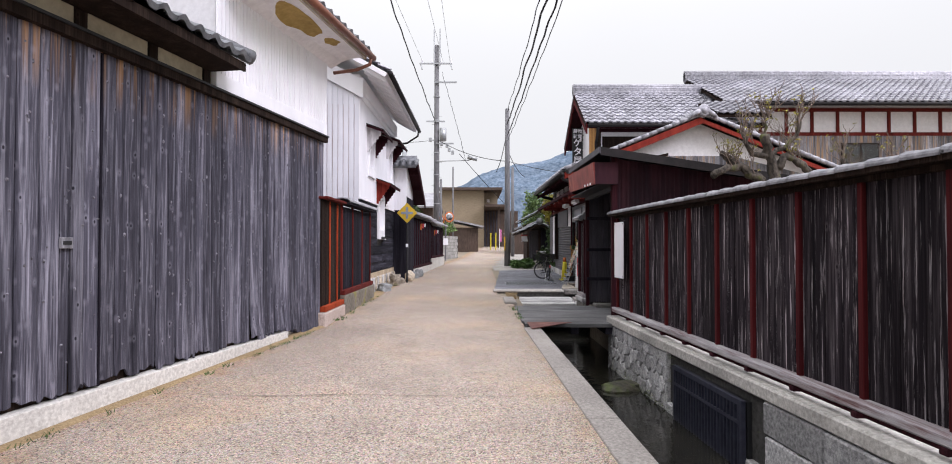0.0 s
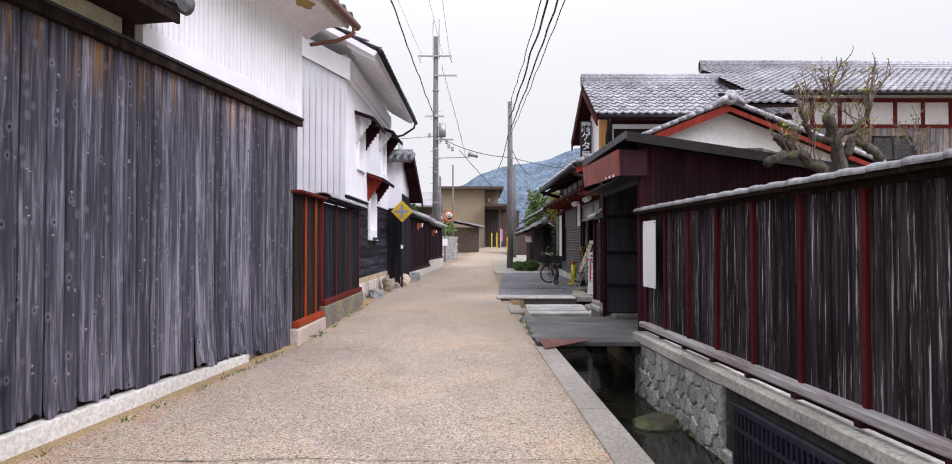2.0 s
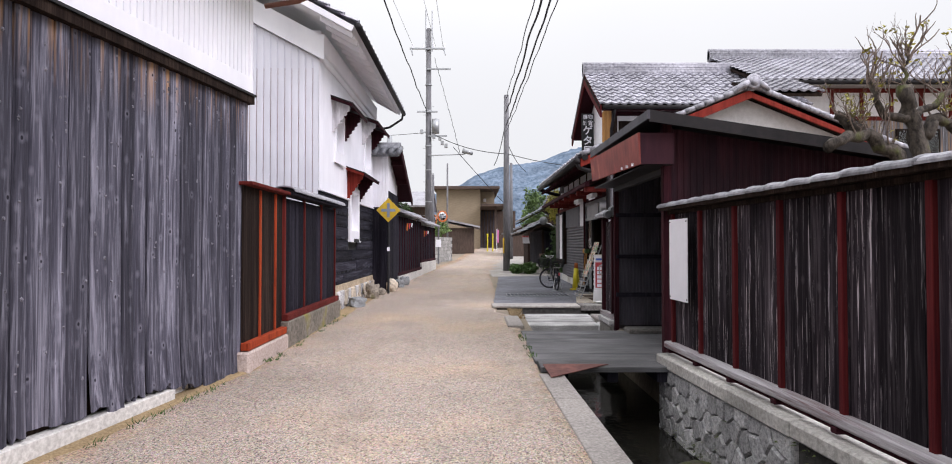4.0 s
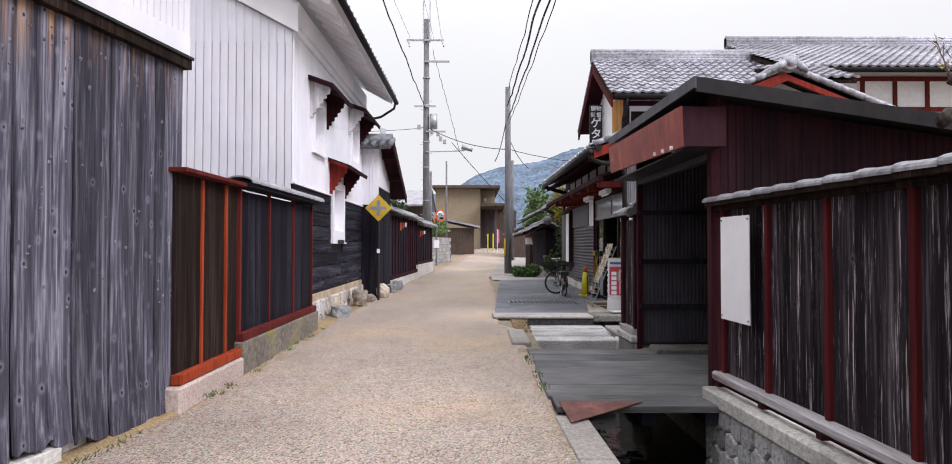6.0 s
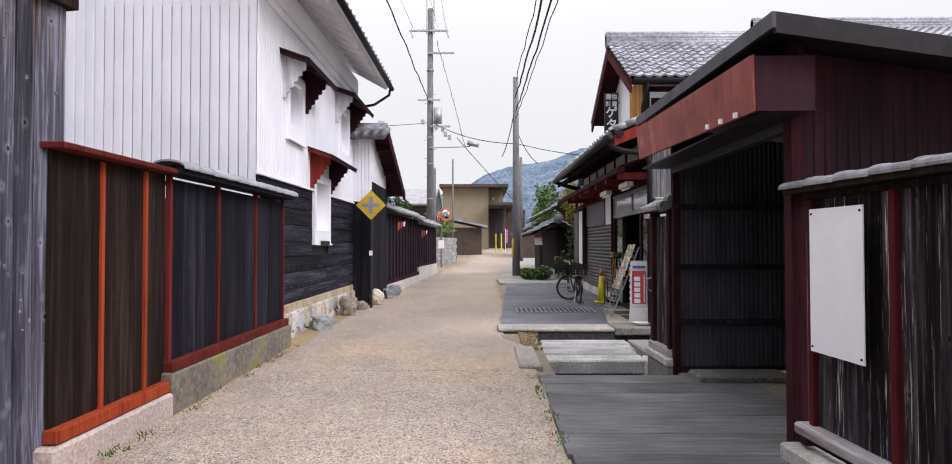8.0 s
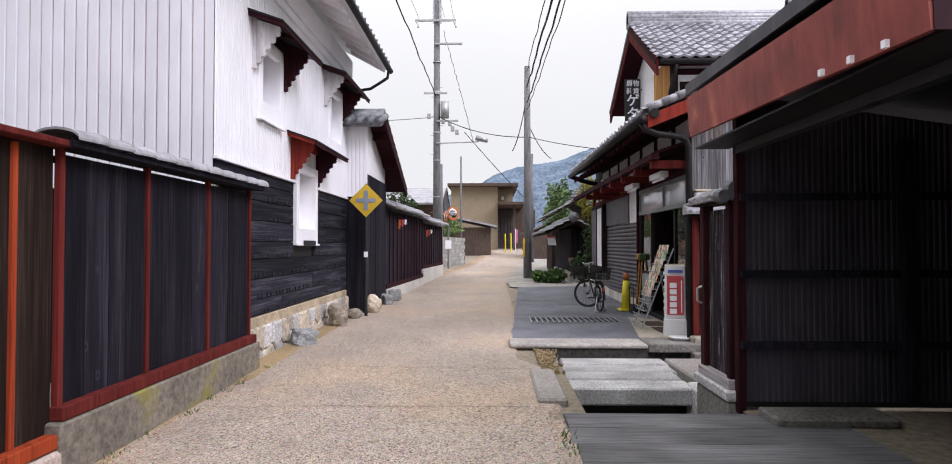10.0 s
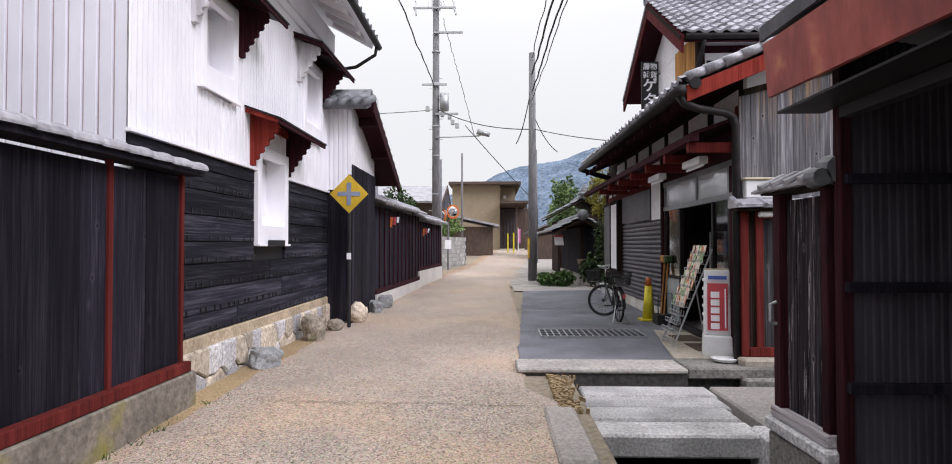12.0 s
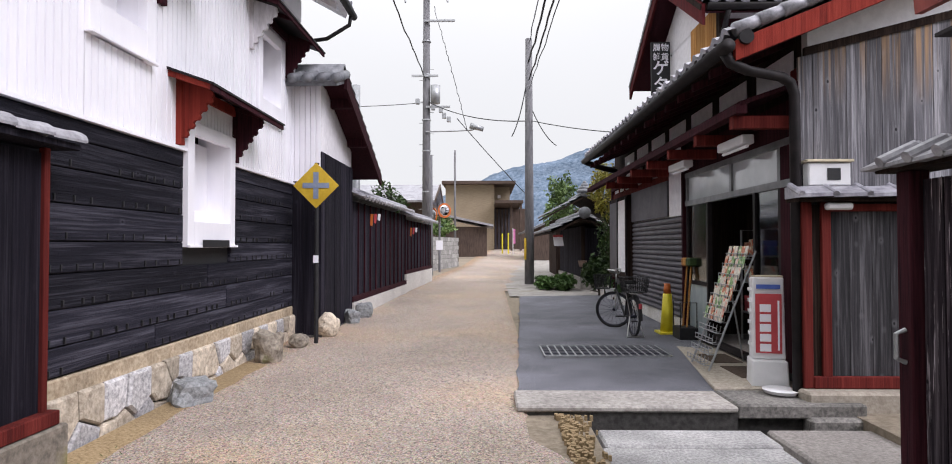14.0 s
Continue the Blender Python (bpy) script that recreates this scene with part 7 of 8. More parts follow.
# ---- gate, stub fence and small fittings beside the shop ----
def stub_fence():
    f = thing("stub_fence", "short grey board fence with dark red posts and tile cap", "fence", pose(2.27, 12.5, 0))
    boards("board", "fencewood", f, 0.03, 0.1, 0.62, 0.45, 1.95, 0.13, 0.025, 0.006, 0, 41)
    slab("post", "maroon", f, -0.04, 0.06, 0.62, 0.72, 0.42, 2.0, 0.006)
    slab("post", "maroon", f, -0.03, 0.06, 0.02, 0.1, 0.42, 2.0, 0.006)
    slab("bottom_rail", "peel", f, -0.06, 0.05, 0.0, 0.74, 0.38, 0.46, 0.008)
    slab("plinth", "stone", f, -0.09, 0.2, -0.05, 0.78, 0.28, 0.375, 0.015)
    slab("footing", "dampstone", f, -0.07, 0.2, -0.04, 0.76, -0.2, 0.279, 0.02)
    slab("cap_board", "brownwood", f, -0.09, 0.13, 0.02, 0.8, 2.0, 2.02)
    for i in range(4):
        y = 0.06 + i * 0.19
        bm = bmesh.new()
        prism(bm, ((-0.15, y, 2.022), (-0.15, y, 2.04), (0.02, y, 2.12), (0.19, y, 2.04), (0.19, y, 2.022)), (0, 0.195, -0.008))
        for sg in (-1, 1):
            rod(bm, (0.02 + sg * 0.18, y + 0.03, 2.04), (0.02, y + 0.03, 2.125), 0.03, 0.03, 8)
        part("cap_tile", bm, "captile", f)
    orn = bmesh.new()
    for x, z, r in ((0.02, 2.1, 0.1), (-0.09, 2.05, 0.065), (0.13, 2.05, 0.065)):
        rod(orn, (x, -0.05, z), (x, 0.06, z), r * 0.85, r, 12)
    part("end_tile", orn, "darktile", f, "dark ornamental end tile")
    h = bmesh.new()
    tube(h, [(-0.045, 0.66, 1.22), (-0.09, 0.66, 1.2), (-0.09, 0.66, 1.08), (-0.045, 0.66, 1.06)], 0.012)
    part("handle", h, "greymetal", f)


def side_gate():
    g = thing("side_gate", "grey board gate in a red frame under a tile cap", "gate", pose(2.86, 15.32, 0))
    W = 1.6
    boards_x("board", "gateboard", g, 0.03, 0.24, W, 0.52, 1.92, 0.17, 0.025, 0.005, None, 44)
    slab("post", "redwood", g, 0.0, 0.08, 0.0, 0.09, 0.42, 2.0, 0.006)
    slab("post", "redwood", g, 0.16, 0.24, 0.0, 0.07, 0.42, 2.0, 0.006)
    slab("filler", "brownwood", g, 0.08, 0.16, 0.03, 0.06, 0.45, 1.98)
    slab("bottom_rail", "redwood", g, 0.08, W, -0.01, 0.08, 0.42, 0.52, 0.006)
    slab("head_rail", "redwood", g, 0.24, W, 0.0, 0.07, 1.92, 1.985, 0.006)
    slab("plinth", "step", g, -0.04, W, -0.14, 0.1, 0.1, 0.415, 0.02)
    slab("sill", "dampstone", g, -0.1, W, -0.3, -0.14, 0.0, 0.24, 0.02)
    slab("cap_board", "brownwood", g, -0.08, W, -0.1, 0.12, 2.0, 2.03)
    for i in range(6):
        bm = bmesh.new()
        x = -0.1 + i * 0.28
        prism(bm, ((x, -0.15, 2.03), (x, -0.15, 2.06), (x, 0.0, 2.13), (x, 0.1, 2.13), (x, 0.1, 2.03)), (0.285, 0, 0.01))
        rod(bm, (x + 0.02, -0.155, 2.055), (x + 0.02, 0.05, 2.145), 0.028, 0.028, 8)
        part("cap_tile", bm, "tile", g)
    b = thing("letter_box", "white letter box on the gate cap", "letter box", pose(2.92, 15.33, 2.14))
    slab("body", "offwhite", b, 0, 0.36, 0, 0.1, 0.0, 0.2, 0.01)
    slab("roof", "cream", b, -0.02, 0.38, -0.02, 0.1, 0.202, 0.225, 0.004)
    slab("slot", "black", b, 0.16, 0.27, -0.006, -0.001, 0.05, 0.15)
    l = slab("lamp_cover", "offwhite", None, 3.03, 3.25, 15.24, 15.31, 1.93, 1.99, 0.015)
    tagged(l, "white plastic lamp cover under the gate cap", "lamp")



stub_fence()
side_gate()


def text(body, size, m, mat, parent, bold=0.0):
    cu = bpy.data.curves.new("lettering", "FONT")
    cu.body, cu.size, cu.align_x, cu.align_y = body, size, "CENTER", "CENTER"
    cu.extrude, cu.offset = 0.003, bold
    cu.materials.append(M[mat])
    ob = new("lettering", cu)
    ob.parent = parent
    ob.matrix_local = m
    return ob


def shop_sign():
    s = thing("hanging_sign", "black vertical shop sign with white characters", "sign", pose(3.86, 22.9, 5.95))
    slab("panel", "black", s, -0.2, 0.2, -0.03, 0.03, -1.75, 0.0, 0.006)
    for k, row in enumerate(("履物", "雑貨")):
        text(row, 0.17, pose(0, -0.034, -0.13 - 0.2 * k, 90, 0, 0), "paper", s, 0.002)
    for k, ch in enumerate("ゲタ屋"):
        text(ch, 0.34, pose(0, -0.034, -0.58 - 0.345 * k, 90, 0, 0), "paper", s, 0.006)
    for z in (-0.3, -1.6):
        slab("bracket", "brownmetal", s, 0.22, 0.4, -0.015, 0.015, z, z + 0.03)


def parcel_sign():
    s = thing("standing_sign", "white plastic standing sign with a red panel", "sign", pose(2.76, 15.78, ground_z(15.8) + 0.06, 0, 0, -14))
    bm = bmesh.new()
    prism(bm, ((-0.16, -0.14, 0.0), (0.16, -0.14, 0.0), (0.15, -0.12, 0.24), (-0.15, -0.12, 0.24)), (0, 0.26, 0))
    part("foot", bm, "offwhite", s, bevel=0.012)
    bm = bmesh.new()
    prism(bm, ((-0.145, -0.07, 0.24), (0.145, -0.07, 0.24), (0.135, -0.06, 0.99), (-0.135, -0.06, 0.99)), (0, 0.13, 0))
    part("body", bm, "offwhite", s, bevel=0.012)
    slab("panel", "signred", s, -0.11, 0.11, -0.082, -0.074, 0.3, 0.84)
    for z in (0.71, 0.62, 0.53, 0.44, 0.35):
        slab("mark", "paper", s, -0.075, 0.02, -0.087, -0.083, z - 0.035, z + 0.035, 0.002)
    slab("mark", "paper", s, 0.075, 0.09, -0.087, -0.083, 0.33, 0.78)
    slab("mark", "blueprint", s, -0.1, 0.1, -0.078, -0.071, 0.885, 0.925)
    slab("top_cap", "cream", s, -0.13, 0.13, -0.05, 0.06, 0.992, 1.005)
    for z in (0.36, 0.46, 0.56, 0.66, 0.76, 0.86):
        slab("rib", "offwhite", s, -0.155, -0.13, -0.05, 0.05, z, z + 0.03)
    d = bmesh.new()
    rod(d, (0, 0, 0), (0, 0, 0.03), 0.13, 0.15, 18)
    d = part("dish", d, "offwhite", None)
    d.matrix_world = pose(2.72, 15.45, 0.352)
    tagged(d, "white shallow dish lying on the step", "dish")


def card_rack():
    r = thing("card_rack", "grey wire display rack full of seed packets", "display rack", pose(2.36, 16.32, 0.352, 0, 0, 0))
    W = 0.5
    lean = lambda h: 0.06 + 0.40 * h
    for y in (0.0, W):
        bm = bmesh.new()
        rod(bm, (lean(0.0), y, 0.0), (lean(1.22), y, 1.22), 0.012)
        rod(bm, (lean(1.0), y, 1.0), (0.62, y, 0.0), 0.01)
        part("side_frame", bm, "greymetal", r)
    rnd = random.Random(3)
    for i in range(11):
        h = 0.06 + i * 0.108
        bm = bmesh.new()
        x = lean(h)
        rod(bm, (x - 0.07, 0, h), (x - 0.07, W, h), 0.006, sides=6)
        rod(bm, (x - 0.07, 0, h + 0.05), (x - 0.07, W, h + 0.05), 0.005, sides=6)
        for k in range(6):
            y = W * k / 5
            tube(bm, [(x + 0.01, y, h + 0.06), (x, y, h), (x - 0.07, y, h), (x - 0.07, y, h + 0.05)], 0.005, sides=5)
        tier = part("tier", bm, "greymetal", r)
        if i >= 4:
            for k in range(6):
                y = W * (k + 0.08) / 6
                bm = bmesh.new()
                x0 = x - 0.06 + rnd.uniform(-0.008, 0.008)
                prism(bm, ((x0, y, h + 0.005), (x0 + 0.006, y, h + 0.005), (x0 + 0.036, y, h + 0.13), (x0 + 0.03, y, h + 0.13)), (0, W / 6 * 0.84, 0))
                part("packet", bm, rnd.choice(("packred", "packgreen", "packgreen", "packwhite", "packwhite")), tier)


def traffic_cone():
    c = thing("safety_cone", "bright yellow plastic marker cone with an orange top", "traffic cone", pose(2.76, 18.85, 0.358))
    slab("base", "yellow", c, -0.15, 0.15, -0.15, 0.15, 0.0, 0.04, 0.01)
    bm = bmesh.new()
    rod(bm, (0, 0, 0.04), (0, 0, 0.58), 0.105, 0.06, 16)
    part("body", bm, "yellow", c, smooth=True)
    bm = bmesh.new()
    rod(bm, (0, 0, 0.58), (0, 0, 0.72), 0.055, 0.045, 14)
    part("top", bm, "orange", c, smooth=True)


def broom_stand():
    b = thing("broom_stand", "black wire stand holding two wooden-handled brooms", "broom stand", pose(2.87, 18.42, 0.358))
    bm = bmesh.new()
    box(bm, -0.12, 0.12, -0.16, 0.16, 0.0, 0.16)
    part("bucket", bm, "black", b)
    for y in (-0.15, 0.15):
        bm = bmesh.new()
        tube(bm, [(-0.11, y, 0.1), (-0.11, y, 0.5), (0.11, y, 0.5), (0.11, y, 0.1)], 0.008)
        part("wire", bm, "black", b)
    for y, t, m in ((-0.06, 0.2, "leafdark"), (0.1, 0.1, "honeywood")):
        bm = bmesh.new()
        rod(bm, (0, y, 0.1), (0.06 + t * 0.2, y + t * 0.4, 1.0), 0.013)
        br = part("broom_handle", bm, "honeywood", b)
        bm = bmesh.new()
        box(bm, 0.0 + t * 0.2, 0.12 + t * 0.2, y + t * 0.4 - 0.07, y + t * 0.4 + 0.07, 0.98, 1.1)
        part("brush", bm, m, br, bevel=0.02)


def bicycle():
    b = thing("bicycle", "black city bicycle with baskets, parked on its stand", "bicycle", pose(2.2, 18.55, ground_z(18.6) + 0.04, 0, 0, 5))
    b.scale = (0.86, 0.86, 0.86)
    R = 0.325

    def wheel(m, name):
        w = bmesh.new()
        ring(w, (0, 0, 0), (1, 0, 0), R - 0.02, 0.02, 36, 8)
        w = part(name, w, "black", b, smooth=True)
        w.matrix_local = m
        q = bmesh.new()
        ring(q, (0, 0, 0), (1, 0, 0), R - 0.045, 0.012, 36, 6)
        part("rim", q, "darkmetal", w)
        q = bmesh.new()
        for i in range(18):
            a = 2 * math.pi * i / 18
            rod(q, (0.02 if i % 2 else -0.02, 0, 0), (0, math.cos(a) * (R - 0.045), math.sin(a) * (R - 0.045)), 0.0025, sides=4)
        rod(q, (-0.05, 0, 0), (0.05, 0, 0), 0.025, sides=10)
        part("spokes", q, "darkmetal", w)
        return w
    wheel(pose(0, 0, R), "rear_wheel")
    fork = pose(0, 1.05, R, 0, 0, 68)
    wheel(fork, "front_wheel")
    f = bmesh.new()
    crank, seat, head = (0, 0.42, 0.28), (0, 0.28, 0.75), (0, 0.92, 0.82)
    for a, c, r in ((crank, seat, 0.017), ((0, 0.9, 0.68), crank, 0.02), ((0.05, 0, R), crank, 0.011), ((-0.05, 0, R), crank, 0.011), ((0.05, 0, R), seat, 0.009), ((-0.05, 0, R), seat, 0.009), ((0, 0.92, 0.62), head, 0.02)):
        rod(f, a, c, r)
    part("frame", f, "black", b)
    f = bmesh.new()
    tube(f, [(0.0, 1.05, R), (0.03, 0.98, 0.5), (0, 0.93, 0.64)], 0.012)
    tube(f, [(0.07, 1.07, R), (0.06, 0.98, 0.6), (0, 0.93, 0.66)], 0.011)
    part("fork", f, "chrome", b)
    f = bmesh.new()
    rod(f, head, (0, 0.9, 0.98), 0.013)
    tube(f, [(-0.05, 0.65, 1.02), (-0.18, 0.8, 1.05), (-0.1, 0.93, 1.0), (0.05, 0.9, 0.98), (0.1, 1.0, 1.0), (0.16, 1.16, 1.05), (0.02, 1.22, 1.02)], 0.012)
    part("handlebar", f, "chrome", b, smooth=True)
    f = bmesh.new()
    prism(f, ((-0.1, 0.1, 0.84), (0.1, 0.1, 0.84), (0.03, 0.4, 0.83), (-0.03, 0.4, 0.83)), (0, 0, 0.06))
    part("saddle", f, "black", b, bevel=0.015)
    rod_ = bmesh.new()
    rod(rod_, seat, (0, 0.25, 0.84), 0.014)
    part("seat_post", rod_, "chrome", b)

    def basket(name, m, w, d, h):
        k = bmesh.new()
        for z in (0, h * 0.33, h * 0.66, h):
            g = 0.82 + 0.18 * z / h
            tube(k, [(-w * g, -d * g, z), (w * g, -d * g, z), (w * g, d * g, z), (-w * g, d * g, z), (-w * g, -d * g, z)], 0.005, sides=4)
        for i in range(11):
            t = -1 + 0.2 * i
            for s in (-1, 1):
                rod(k, (w * t * 0.82, s * d * 0.82, 0), (w * t, s * d, h), 0.004, sides=4)
                rod(k, (s * w * 0.82, d * t * 0.82, 0), (s * w, d * t, h), 0.004, sides=4)
        box(k, -w * 0.82, w * 0.82, -d * 0.82, d * 0.82, 0, 0.006)
        k = part(name, k, "black", b)
        k.matrix_local = m
    basket("rear_basket", pose(0, -0.05, 0.72), 0.2, 0.16, 0.24)
    basket("front_basket", pose(-0.18, 1.12, 0.7, 0, 0, 68), 0.18, 0.15, 0.24)
    f = bmesh.new()
    for s in (-1, 1):
        rod(f, (s * 0.06, 0, R), (s * 0.14, -0.1, 0.0), 0.01)
    rod(f, (-0.14, -0.1, 0.01), (0.14, -0.1, 0.01), 0.01)
    for s in (-1, 1):
        rod(f, (s * 0.09, 0.1, 0.7), (s * 0.05, 0, R), 0.006)
    box(f, -0.09, 0.09, -0.2, 0.2, 0.7, 0.715)
    part("stand", f, "chrome", b)
    f = bmesh.new()
    n = 14
    for i in range(n):
        a0, a1 = math.radians(35 + 150 * i / n), math.radians(35 + 150 * (i + 1) / n)
        prism(f, ((-0.03, math.cos(a0) * -0.35 * -1, R + math.sin(a0) * 0.35), (0.03, math.cos(a0) * 0.35, R + math.sin(a0) * 0.35), (0.03, math.cos(a1) * 0.35, R + math.sin(a1) * 0.35), (-0.03, math.cos(a1) * 0.35, R + math.sin(a1) * 0.35)), (0, 0, 0.004))
    part("mudguard", f, "black", b)
    f = bmesh.new()
    box(f, -0.025, 0.025, -0.36, -0.33, 0.48, 0.56)
    part("reflector", f, "signred", b, "red rear reflector", 0.006)
    f = bmesh.new()
    rod(f, (-0.16, 0.42, 0.28), (0.16, 0.42, 0.28), 0.012)
    rod(f, (0.05, 0.42, 0.28), (0.06, 0.42, 0.28), 0.09, sides=18)
    box(f, 0.12, 0.2, 0.38, 0.46, 0.18, 0.2)
    part("crank", f, "black", b)


def shop_fittings():
    for y0, y1 in ((16.0, 16.55), (16.75, 17.25)):
        m = slab("doormat", "doormat", None, 2.62, 2.95, y0, y1, 0.351, 0.363, 0.003)
        tagged(m, "worn brown doormat on the shop step", "doormat", "doormats")
    for y in (15.9, 17.6):
        f = thing("tube_lamp", "white fluorescent lamp fitting under the eave, unlit", "lamp", pose(2.66, y, 2.6), "eave lamps")
        slab("housing", "offwhite", f, -0.06, 0.06, 0, 0.62, 0.0, 0.09, 0.01)
        bm = bmesh.new()
        rod(bm, (0, 0.02, -0.02), (0, 0.6, -0.02), 0.016)
        part("tube", bm, "paper", f)
    l = thing("eave_lamp", "grey box lamp under the far eave", "lamp", pose(2.75, 20.6, 2.85))
    slab("box", "offwhite", l, -0.1, 0.1, 0, 0.25, 0, 0.24, 0.01)
    # goods seen through the open door
    g = thing("goods_stand", "wire goods stand with blue and red packs", "display stand", pose(3.6, 17.7, 0.38))
    for y in (0, 0.62):
        bm = bmesh.new()
        tube(bm, [(0, y, 0), (0, y, 1.45), (0.3, y, 1.45), (0.3, y, 0)], 0.015)
        part("side_frame", bm, "greymetal", g)
    rnd = random.Random(6)
    for k, z in enumerate((0.35, 0.75, 1.1)):
        sh = slab("shelf", "greymetal", g, 0, 0.3, 0, 0.62, z, z + 0.02)
        for i in range(4):
            slab("pack", ("signred", "packwhite", "blueprint")[k] if rnd.random() < 0.7 else "packred", sh, 0.02, 0.2, 0.02 + i * 0.15, 0.14 + i * 0.15, z + 0.021, z + rnd.uniform(0.15, 0.26), 0.01)
    c = thing("counter", "low dark shop counter with boxes", "counter", pose(4.2, 16.2, 0.38))
    slab("body", "brownwood", c, 0, 0.5, 0, 1.1, 0, 0.85)
    slab("top", "greyboard", c, -0.03, 0.53, -0.03, 1.13, 0.851, 0.88)


shop_sign()
parcel_sign()
card_rack()
traffic_cone()
broom_stand()
bicycle()
shop_fittings()


# ---- low gatehouse and things up the street ----
def gatehouse():
    h = thing("gatehouse", "low black board gatehouse with dark tile roof on concrete footing", "outbuilding", pose(2.75, 26.5, 0))
    D, W = 5.0, 0.55
    boards("board", "blackwood", h, 0.0, 0.0, D, 0.75, 2.15, 0.2, 0.02, 0.004, 0, 51)
    for q in h.children:
        q.matrix_local = Matrix.Scale(-1, 4, (1, 0, 0))
    boards_x("board", "blackwood", h, 0.0, 0.02, W, 0.5, 2.1, 0.2, 0.02, 0.004, lambda x: 2.2 - 0.3 * x, 52)
    slab("core", "black", h, 0.03, W, 0.03, D, 0.3, 2.1)
    slab("footing", "concrete", h, -0.06, W, -0.03, D, 0.2, 0.74)
    slab("corner_post", "brownwood", h, -0.03, 0.07, -0.03, 0.05, 0.74, 2.15)
    ux = Vector((0.95, 0, 0.48))
    for sg in (-1, 1):
        xe = -0.03 - sg * 0.85
        roof_slab("roof_deck", "brownwood", h, (xe, -0.5, 1.98), (0, D + 0.8, 0), (sg * 0.85, 0, 0.4), 0.05)
        tile_roof("roof_tiles", h, (xe, -0.52, 2.01), (0, D + 0.84, 0), (sg * 0.85, 0, 0.4), "darktile")
    bm = bmesh.new()
    rod(bm, (-0.03, -0.6, 2.45), (-0.03, D + 0.4, 2.45), 0.1, sides=10)
    rod(bm, (-0.03, -0.66, 2.48), (-0.03, -0.56, 2.48), 0.16, 0.16, 14)
    part("ridge", bm, "darktile", h, smooth=True)
    k = thing("tiled_gate_roof", "ornate dark tile roof with a stacked finial", "roof", pose(3.72, 33.5, 0))
    slab("wall", "brownwood", k, -1.0, 1.0, -1.0, 1.5, 0.4, 2.6)
    for sg in (-1, 1):
        tile_roof("roof_tiles", k, (-1.4 * sg, -1.5, 2.72), (0, 3.5, 0), (1.4 * sg, 0, 0.75), "darktile")
        roof_slab("roof_deck", "brownwood", k, (-1.4 * sg, -1.5, 2.68), (0, 3.5, 0), (1.4 * sg, 0, 0.75), 0.05)
    bm = bmesh.new()
    rod(bm, (0, -1.6, 3.5), (0, 2.1, 3.5), 0.13, sides=10)
    for i, (r, z) in enumerate(((0.3, 3.55), (0.23, 3.66), (0.15, 3.76), (0.08, 3.85))):
        rod(bm, (0, -1.4, z), (0, -1.4, z + 0.12), r, r * 0.8, 12)
    part("ridge", bm, "darktile", k, smooth=True)
    l = thing("paper_lantern", "small red and white paper lantern hanging under the eave", "lantern", pose(2.1, 26.6, 1.75))
    bm = bmesh.new()
    prism(bm, ((-0.12, -0.02, 0.1), (0.12, -0.02, 0.1), (0.16, -0.02, -0.14), (-0.1, -0.02, -0.14)), (0, 0.1, 0))
    part("shade", bm, "paper", l)
    slab("band", "signred", l, -0.13, 0.13, -0.03, 0.1, 0.101, 0.16)
    p = thing("hanging_pot", "small pink hanging plant pot on the post", "plant pot", pose(2.72, 26.4, 1.05))
    bm = bmesh.new()
    rod(bm, (0, -0.1, 0.0), (0, -0.1, 0.16), 0.09, 0.12, 12)
    part("pot", bm, "terracotta", p)


gatehouse()


def dark_house(x, y, w, d, eave, ridge, label, mat="brownshed", roof="darktile"):
    h = thing("far_house", label, "house", pose(x, y, 0), "far houses")
    slab("wall", mat, h, 0, w, 0, d, 0.4, eave)
    for sg in (-1, 1):
        xe = w / 2 - sg * (w / 2 + 0.5)
        roof_slab("roof", roof, h, (xe, -0.5, eave - 0.1), (0, d + 1, 0), (sg * (w / 2 + 0.5), 0, ridge - eave), 0.12)
    bm = bmesh.new()
    prism(bm, ((0, 0.02, eave), (w, 0.02, eave), (w / 2, 0.02, ridge - 0.15)), (0, d - 0.04, 0))
    part("gable", bm, mat, h)
    slab("door", "shedwall", h, 0.25 * w, 0.45 * w, -0.03, 0.0, 0.5, 2.4)
    wn = slab("window", "brownwood", h, 0.6 * w, 0.85 * w, -0.04, 0.0, 1.3, 2.3)
    slab("pane", "glass", wn, 0.62 * w, 0.83 * w, -0.05, -0.042, 1.36, 2.24)


dark_house(2.95, 47, 5.5, 8, 2.6, 4.0, "dark timber house with a low tile roof")
dark_house(7.0, 60, 7, 9, 4.4, 5.9, "pale two-storey house far up the street", "plaster", "tile")
dark_house(6.0, 30, 7, 8, 3.4, 5.0, "dark timber house behind the gatehouse")
dark_house(-11.5, 21.5, 8, 8, 3.0, 4.6, "dark timber house behind the black fence")


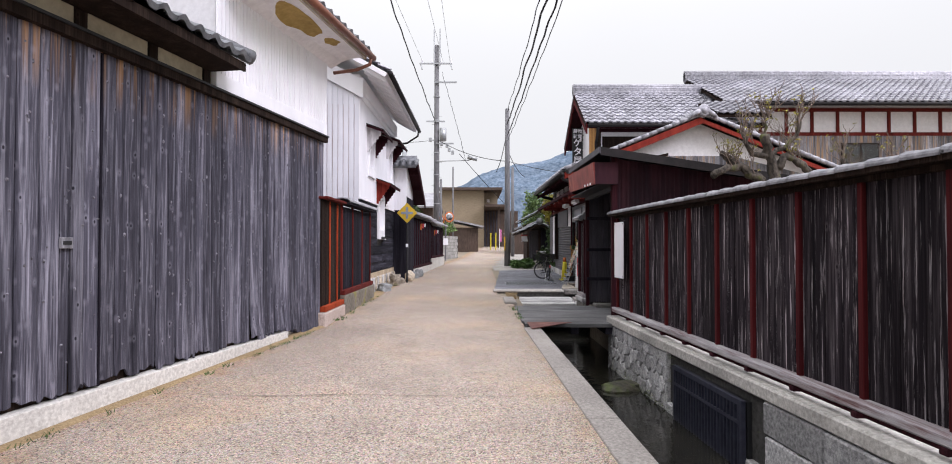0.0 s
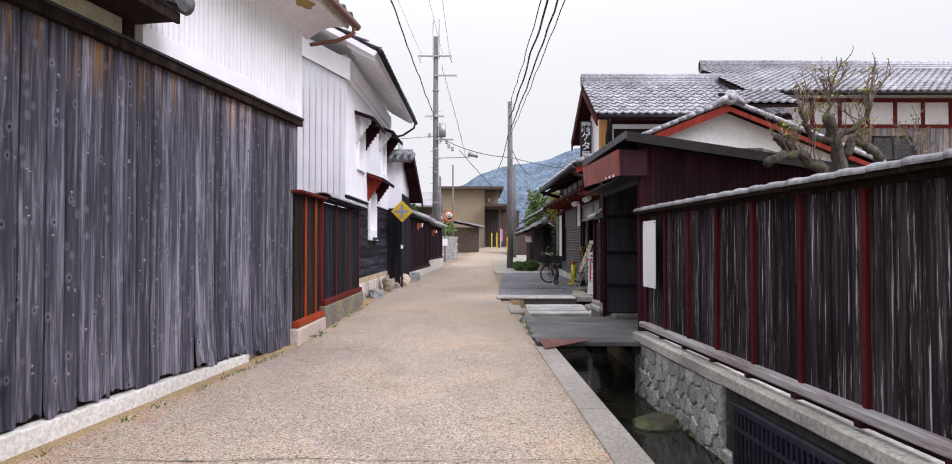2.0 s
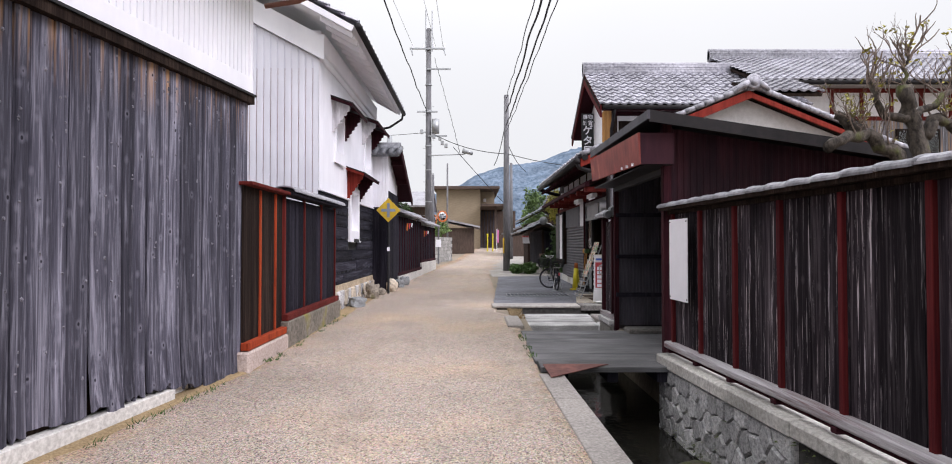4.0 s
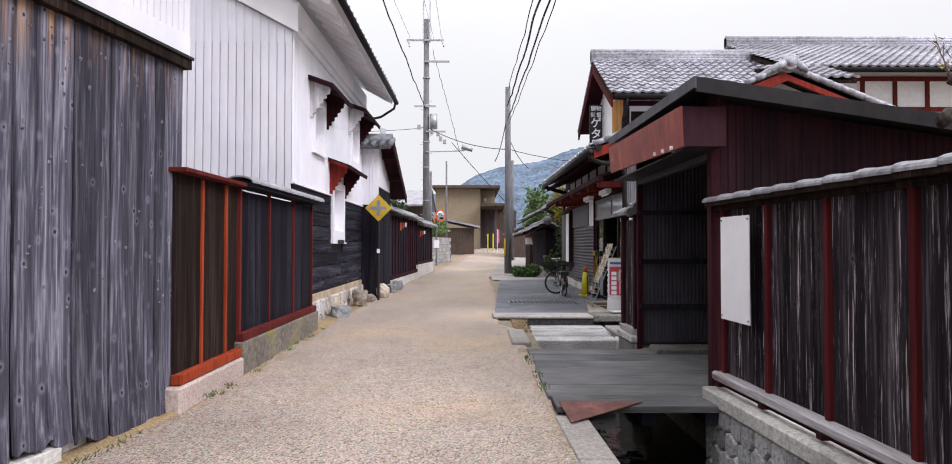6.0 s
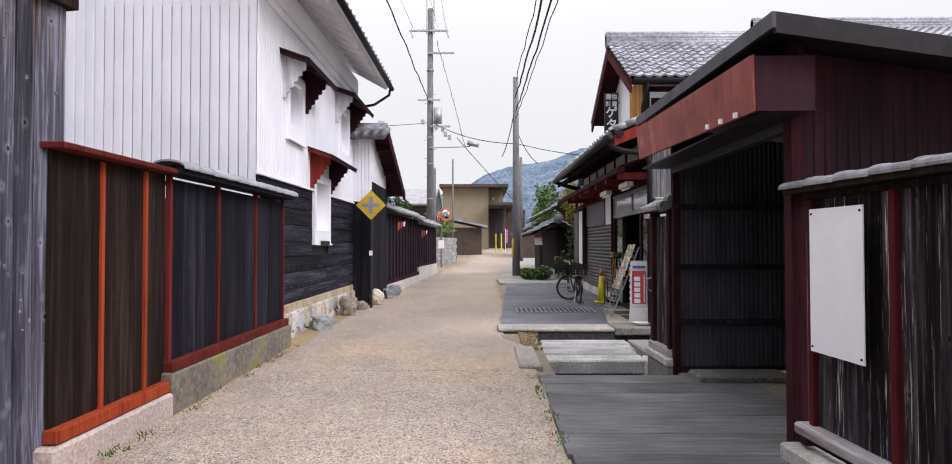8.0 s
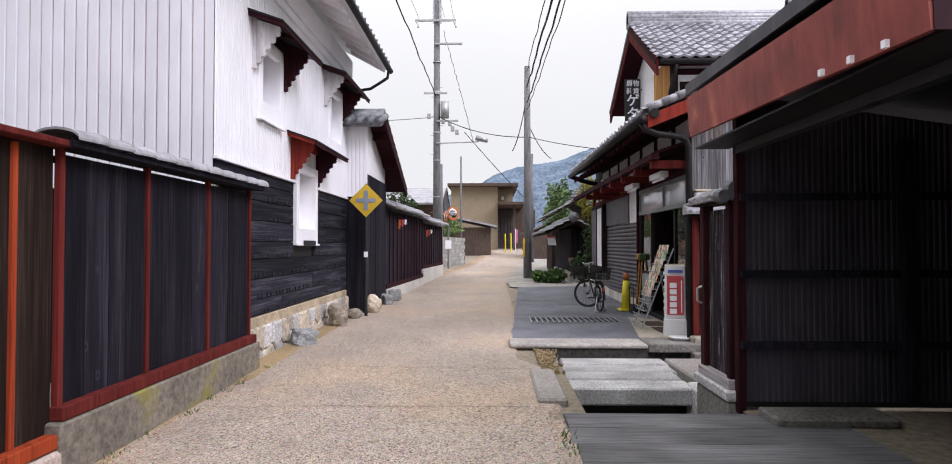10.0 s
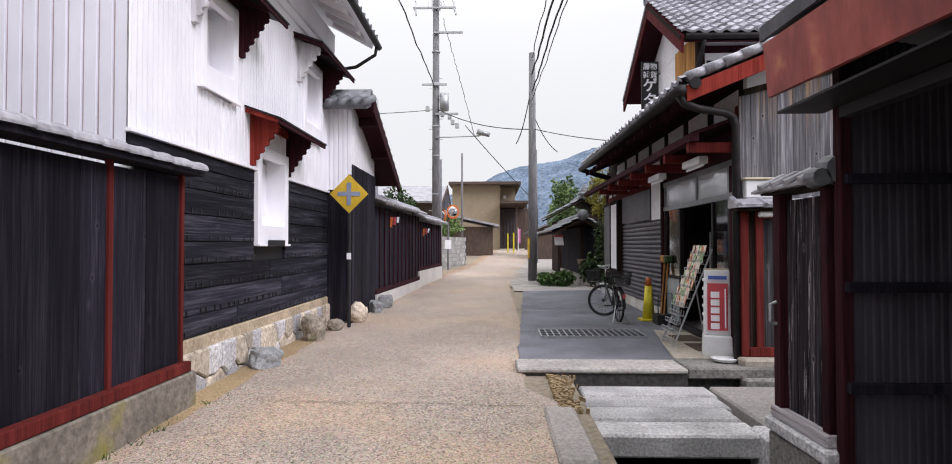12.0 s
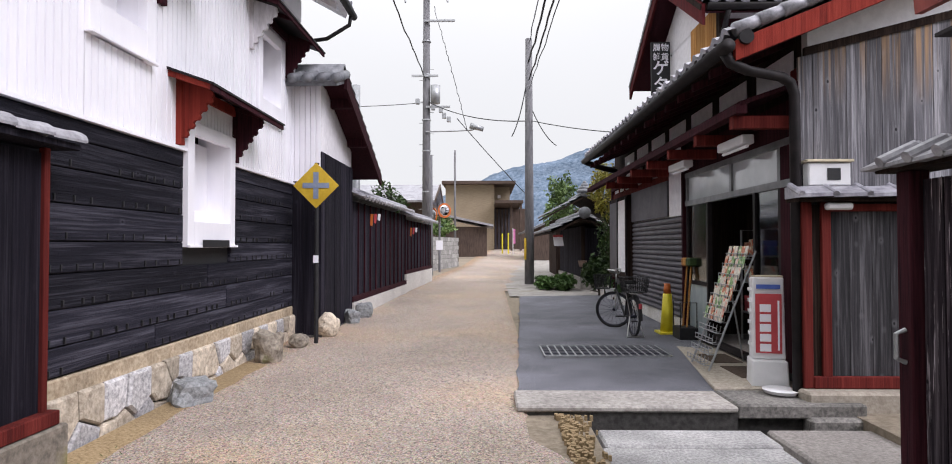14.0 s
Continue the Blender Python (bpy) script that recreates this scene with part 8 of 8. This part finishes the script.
def mirror_post():
    m = thing("traffic_mirror", "orange-framed convex traffic mirrors on a post", "traffic mirror", pose(-1.85, 35.2, ground_z(35)))
    bm = bmesh.new()
    rod(bm, (0, 0, -0.1), (0, 0, 2.9), 0.045, sides=10)
    part("post", bm, "poleconcrete", m)
    for x, a, z in ((0.22, 30, 2.55), (-0.25, -60, 2.35)):
        d = bmesh.new()
        rod(d, (0, 0.0, 0), (0, 0.05, 0), 0.31, 0.29, 24)
        d = part("mirror_frame", d, "orange", m)
        d.matrix_local = pose(x, -0.12, z, 0, 0, a)
        g = bmesh.new()
        rod(g, (0, -0.02, 0), (0, -0.004, 0), 0.19, 0.25, 24)
        part("mirror_face", g, "mirror", d, smooth=True)
    slab("notice_plate", "paper", m, -0.14, 0.14, -0.06, -0.05, 0.9, 1.3)


mirror_post()


def far_clutter():
    for x, y, h in ((2.58, 62, 1.75), (3.53, 62, 1.8)):
        p = thing("bollard_post", "yellow warning post at the far junction", "post", pose(x * 0.55, y, ground_z(y)), "yellow posts")
        bm = bmesh.new()
        rod(bm, (0, 0, 0), (0, 0, h), 0.065, sides=8)
        part("post", bm, "yellow", p)
    b = thing("banner", "pink vertical banner at the far junction", "banner", pose(2.26, 60, ground_z(60)))
    bm = bmesh.new()
    rod(bm, (0, 0, 0), (0, 0, 2.2), 0.03)
    part("pole", bm, "offwhite", b)
    slab("cloth", "pink", b, 0.03, 0.2, -0.01, 0.01, 0.9, 2.1)
    g = thing("pole_guard", "yellow and black guard strip at the foot of the pole", "guard", pose(1.44, 28.4, ground_z(28.4)))
    bm = bmesh.new()
    box(bm, -0.16, -0.1, -0.13, 0.0, 0.75, 1.4)
    part("strip", bm, "signyellow", g)
    for x, y, z in ((-1.92, 21.35, 2.16), (-1.75, 25.75, 2.03)):
        d = thing("eave_charm", "red and white paper charm hanging from the fence eave", "decoration", pose(x, y, z), "eave charms")
        for i in range(3):
            bm = bmesh.new()
            prism(bm, ((-0.1 + i * 0.07, 0, 0.06), (-0.05 + i * 0.07, 0, 0.06), (-0.07 + i * 0.07, 0, -0.17 + 0.05 * i), (-0.11 + i * 0.07, 0, -0.15 + 0.05 * i)), (0, 0.02, 0))
            part("strip", bm, ("orange", "signred", "paper")[i], d)
    l = thing("street_lamp", "small grey street lamp hung from the cable", "street lamp", pose(-0.3, 34.8, 6.5))
    bm = bmesh.new()
    rod(bm, (-0.25, 0, 0.08), (0.3, 0, -0.08), 0.13, 0.1, 10)
    part("housing", bm, "greymetal", l, smooth=True)
    f = bmesh.new()
    rod(f, (0, 0, 0), (0, 0, 5.2), 0.1, sides=10)
    f = part("flue", f, "greymetal", None, smooth=True)
    f.matrix_world = pose(-3.0, 24.5, 0.3)
    tagged(f, "pale metal flue pipe behind the black fence", "flue")


far_clutter()
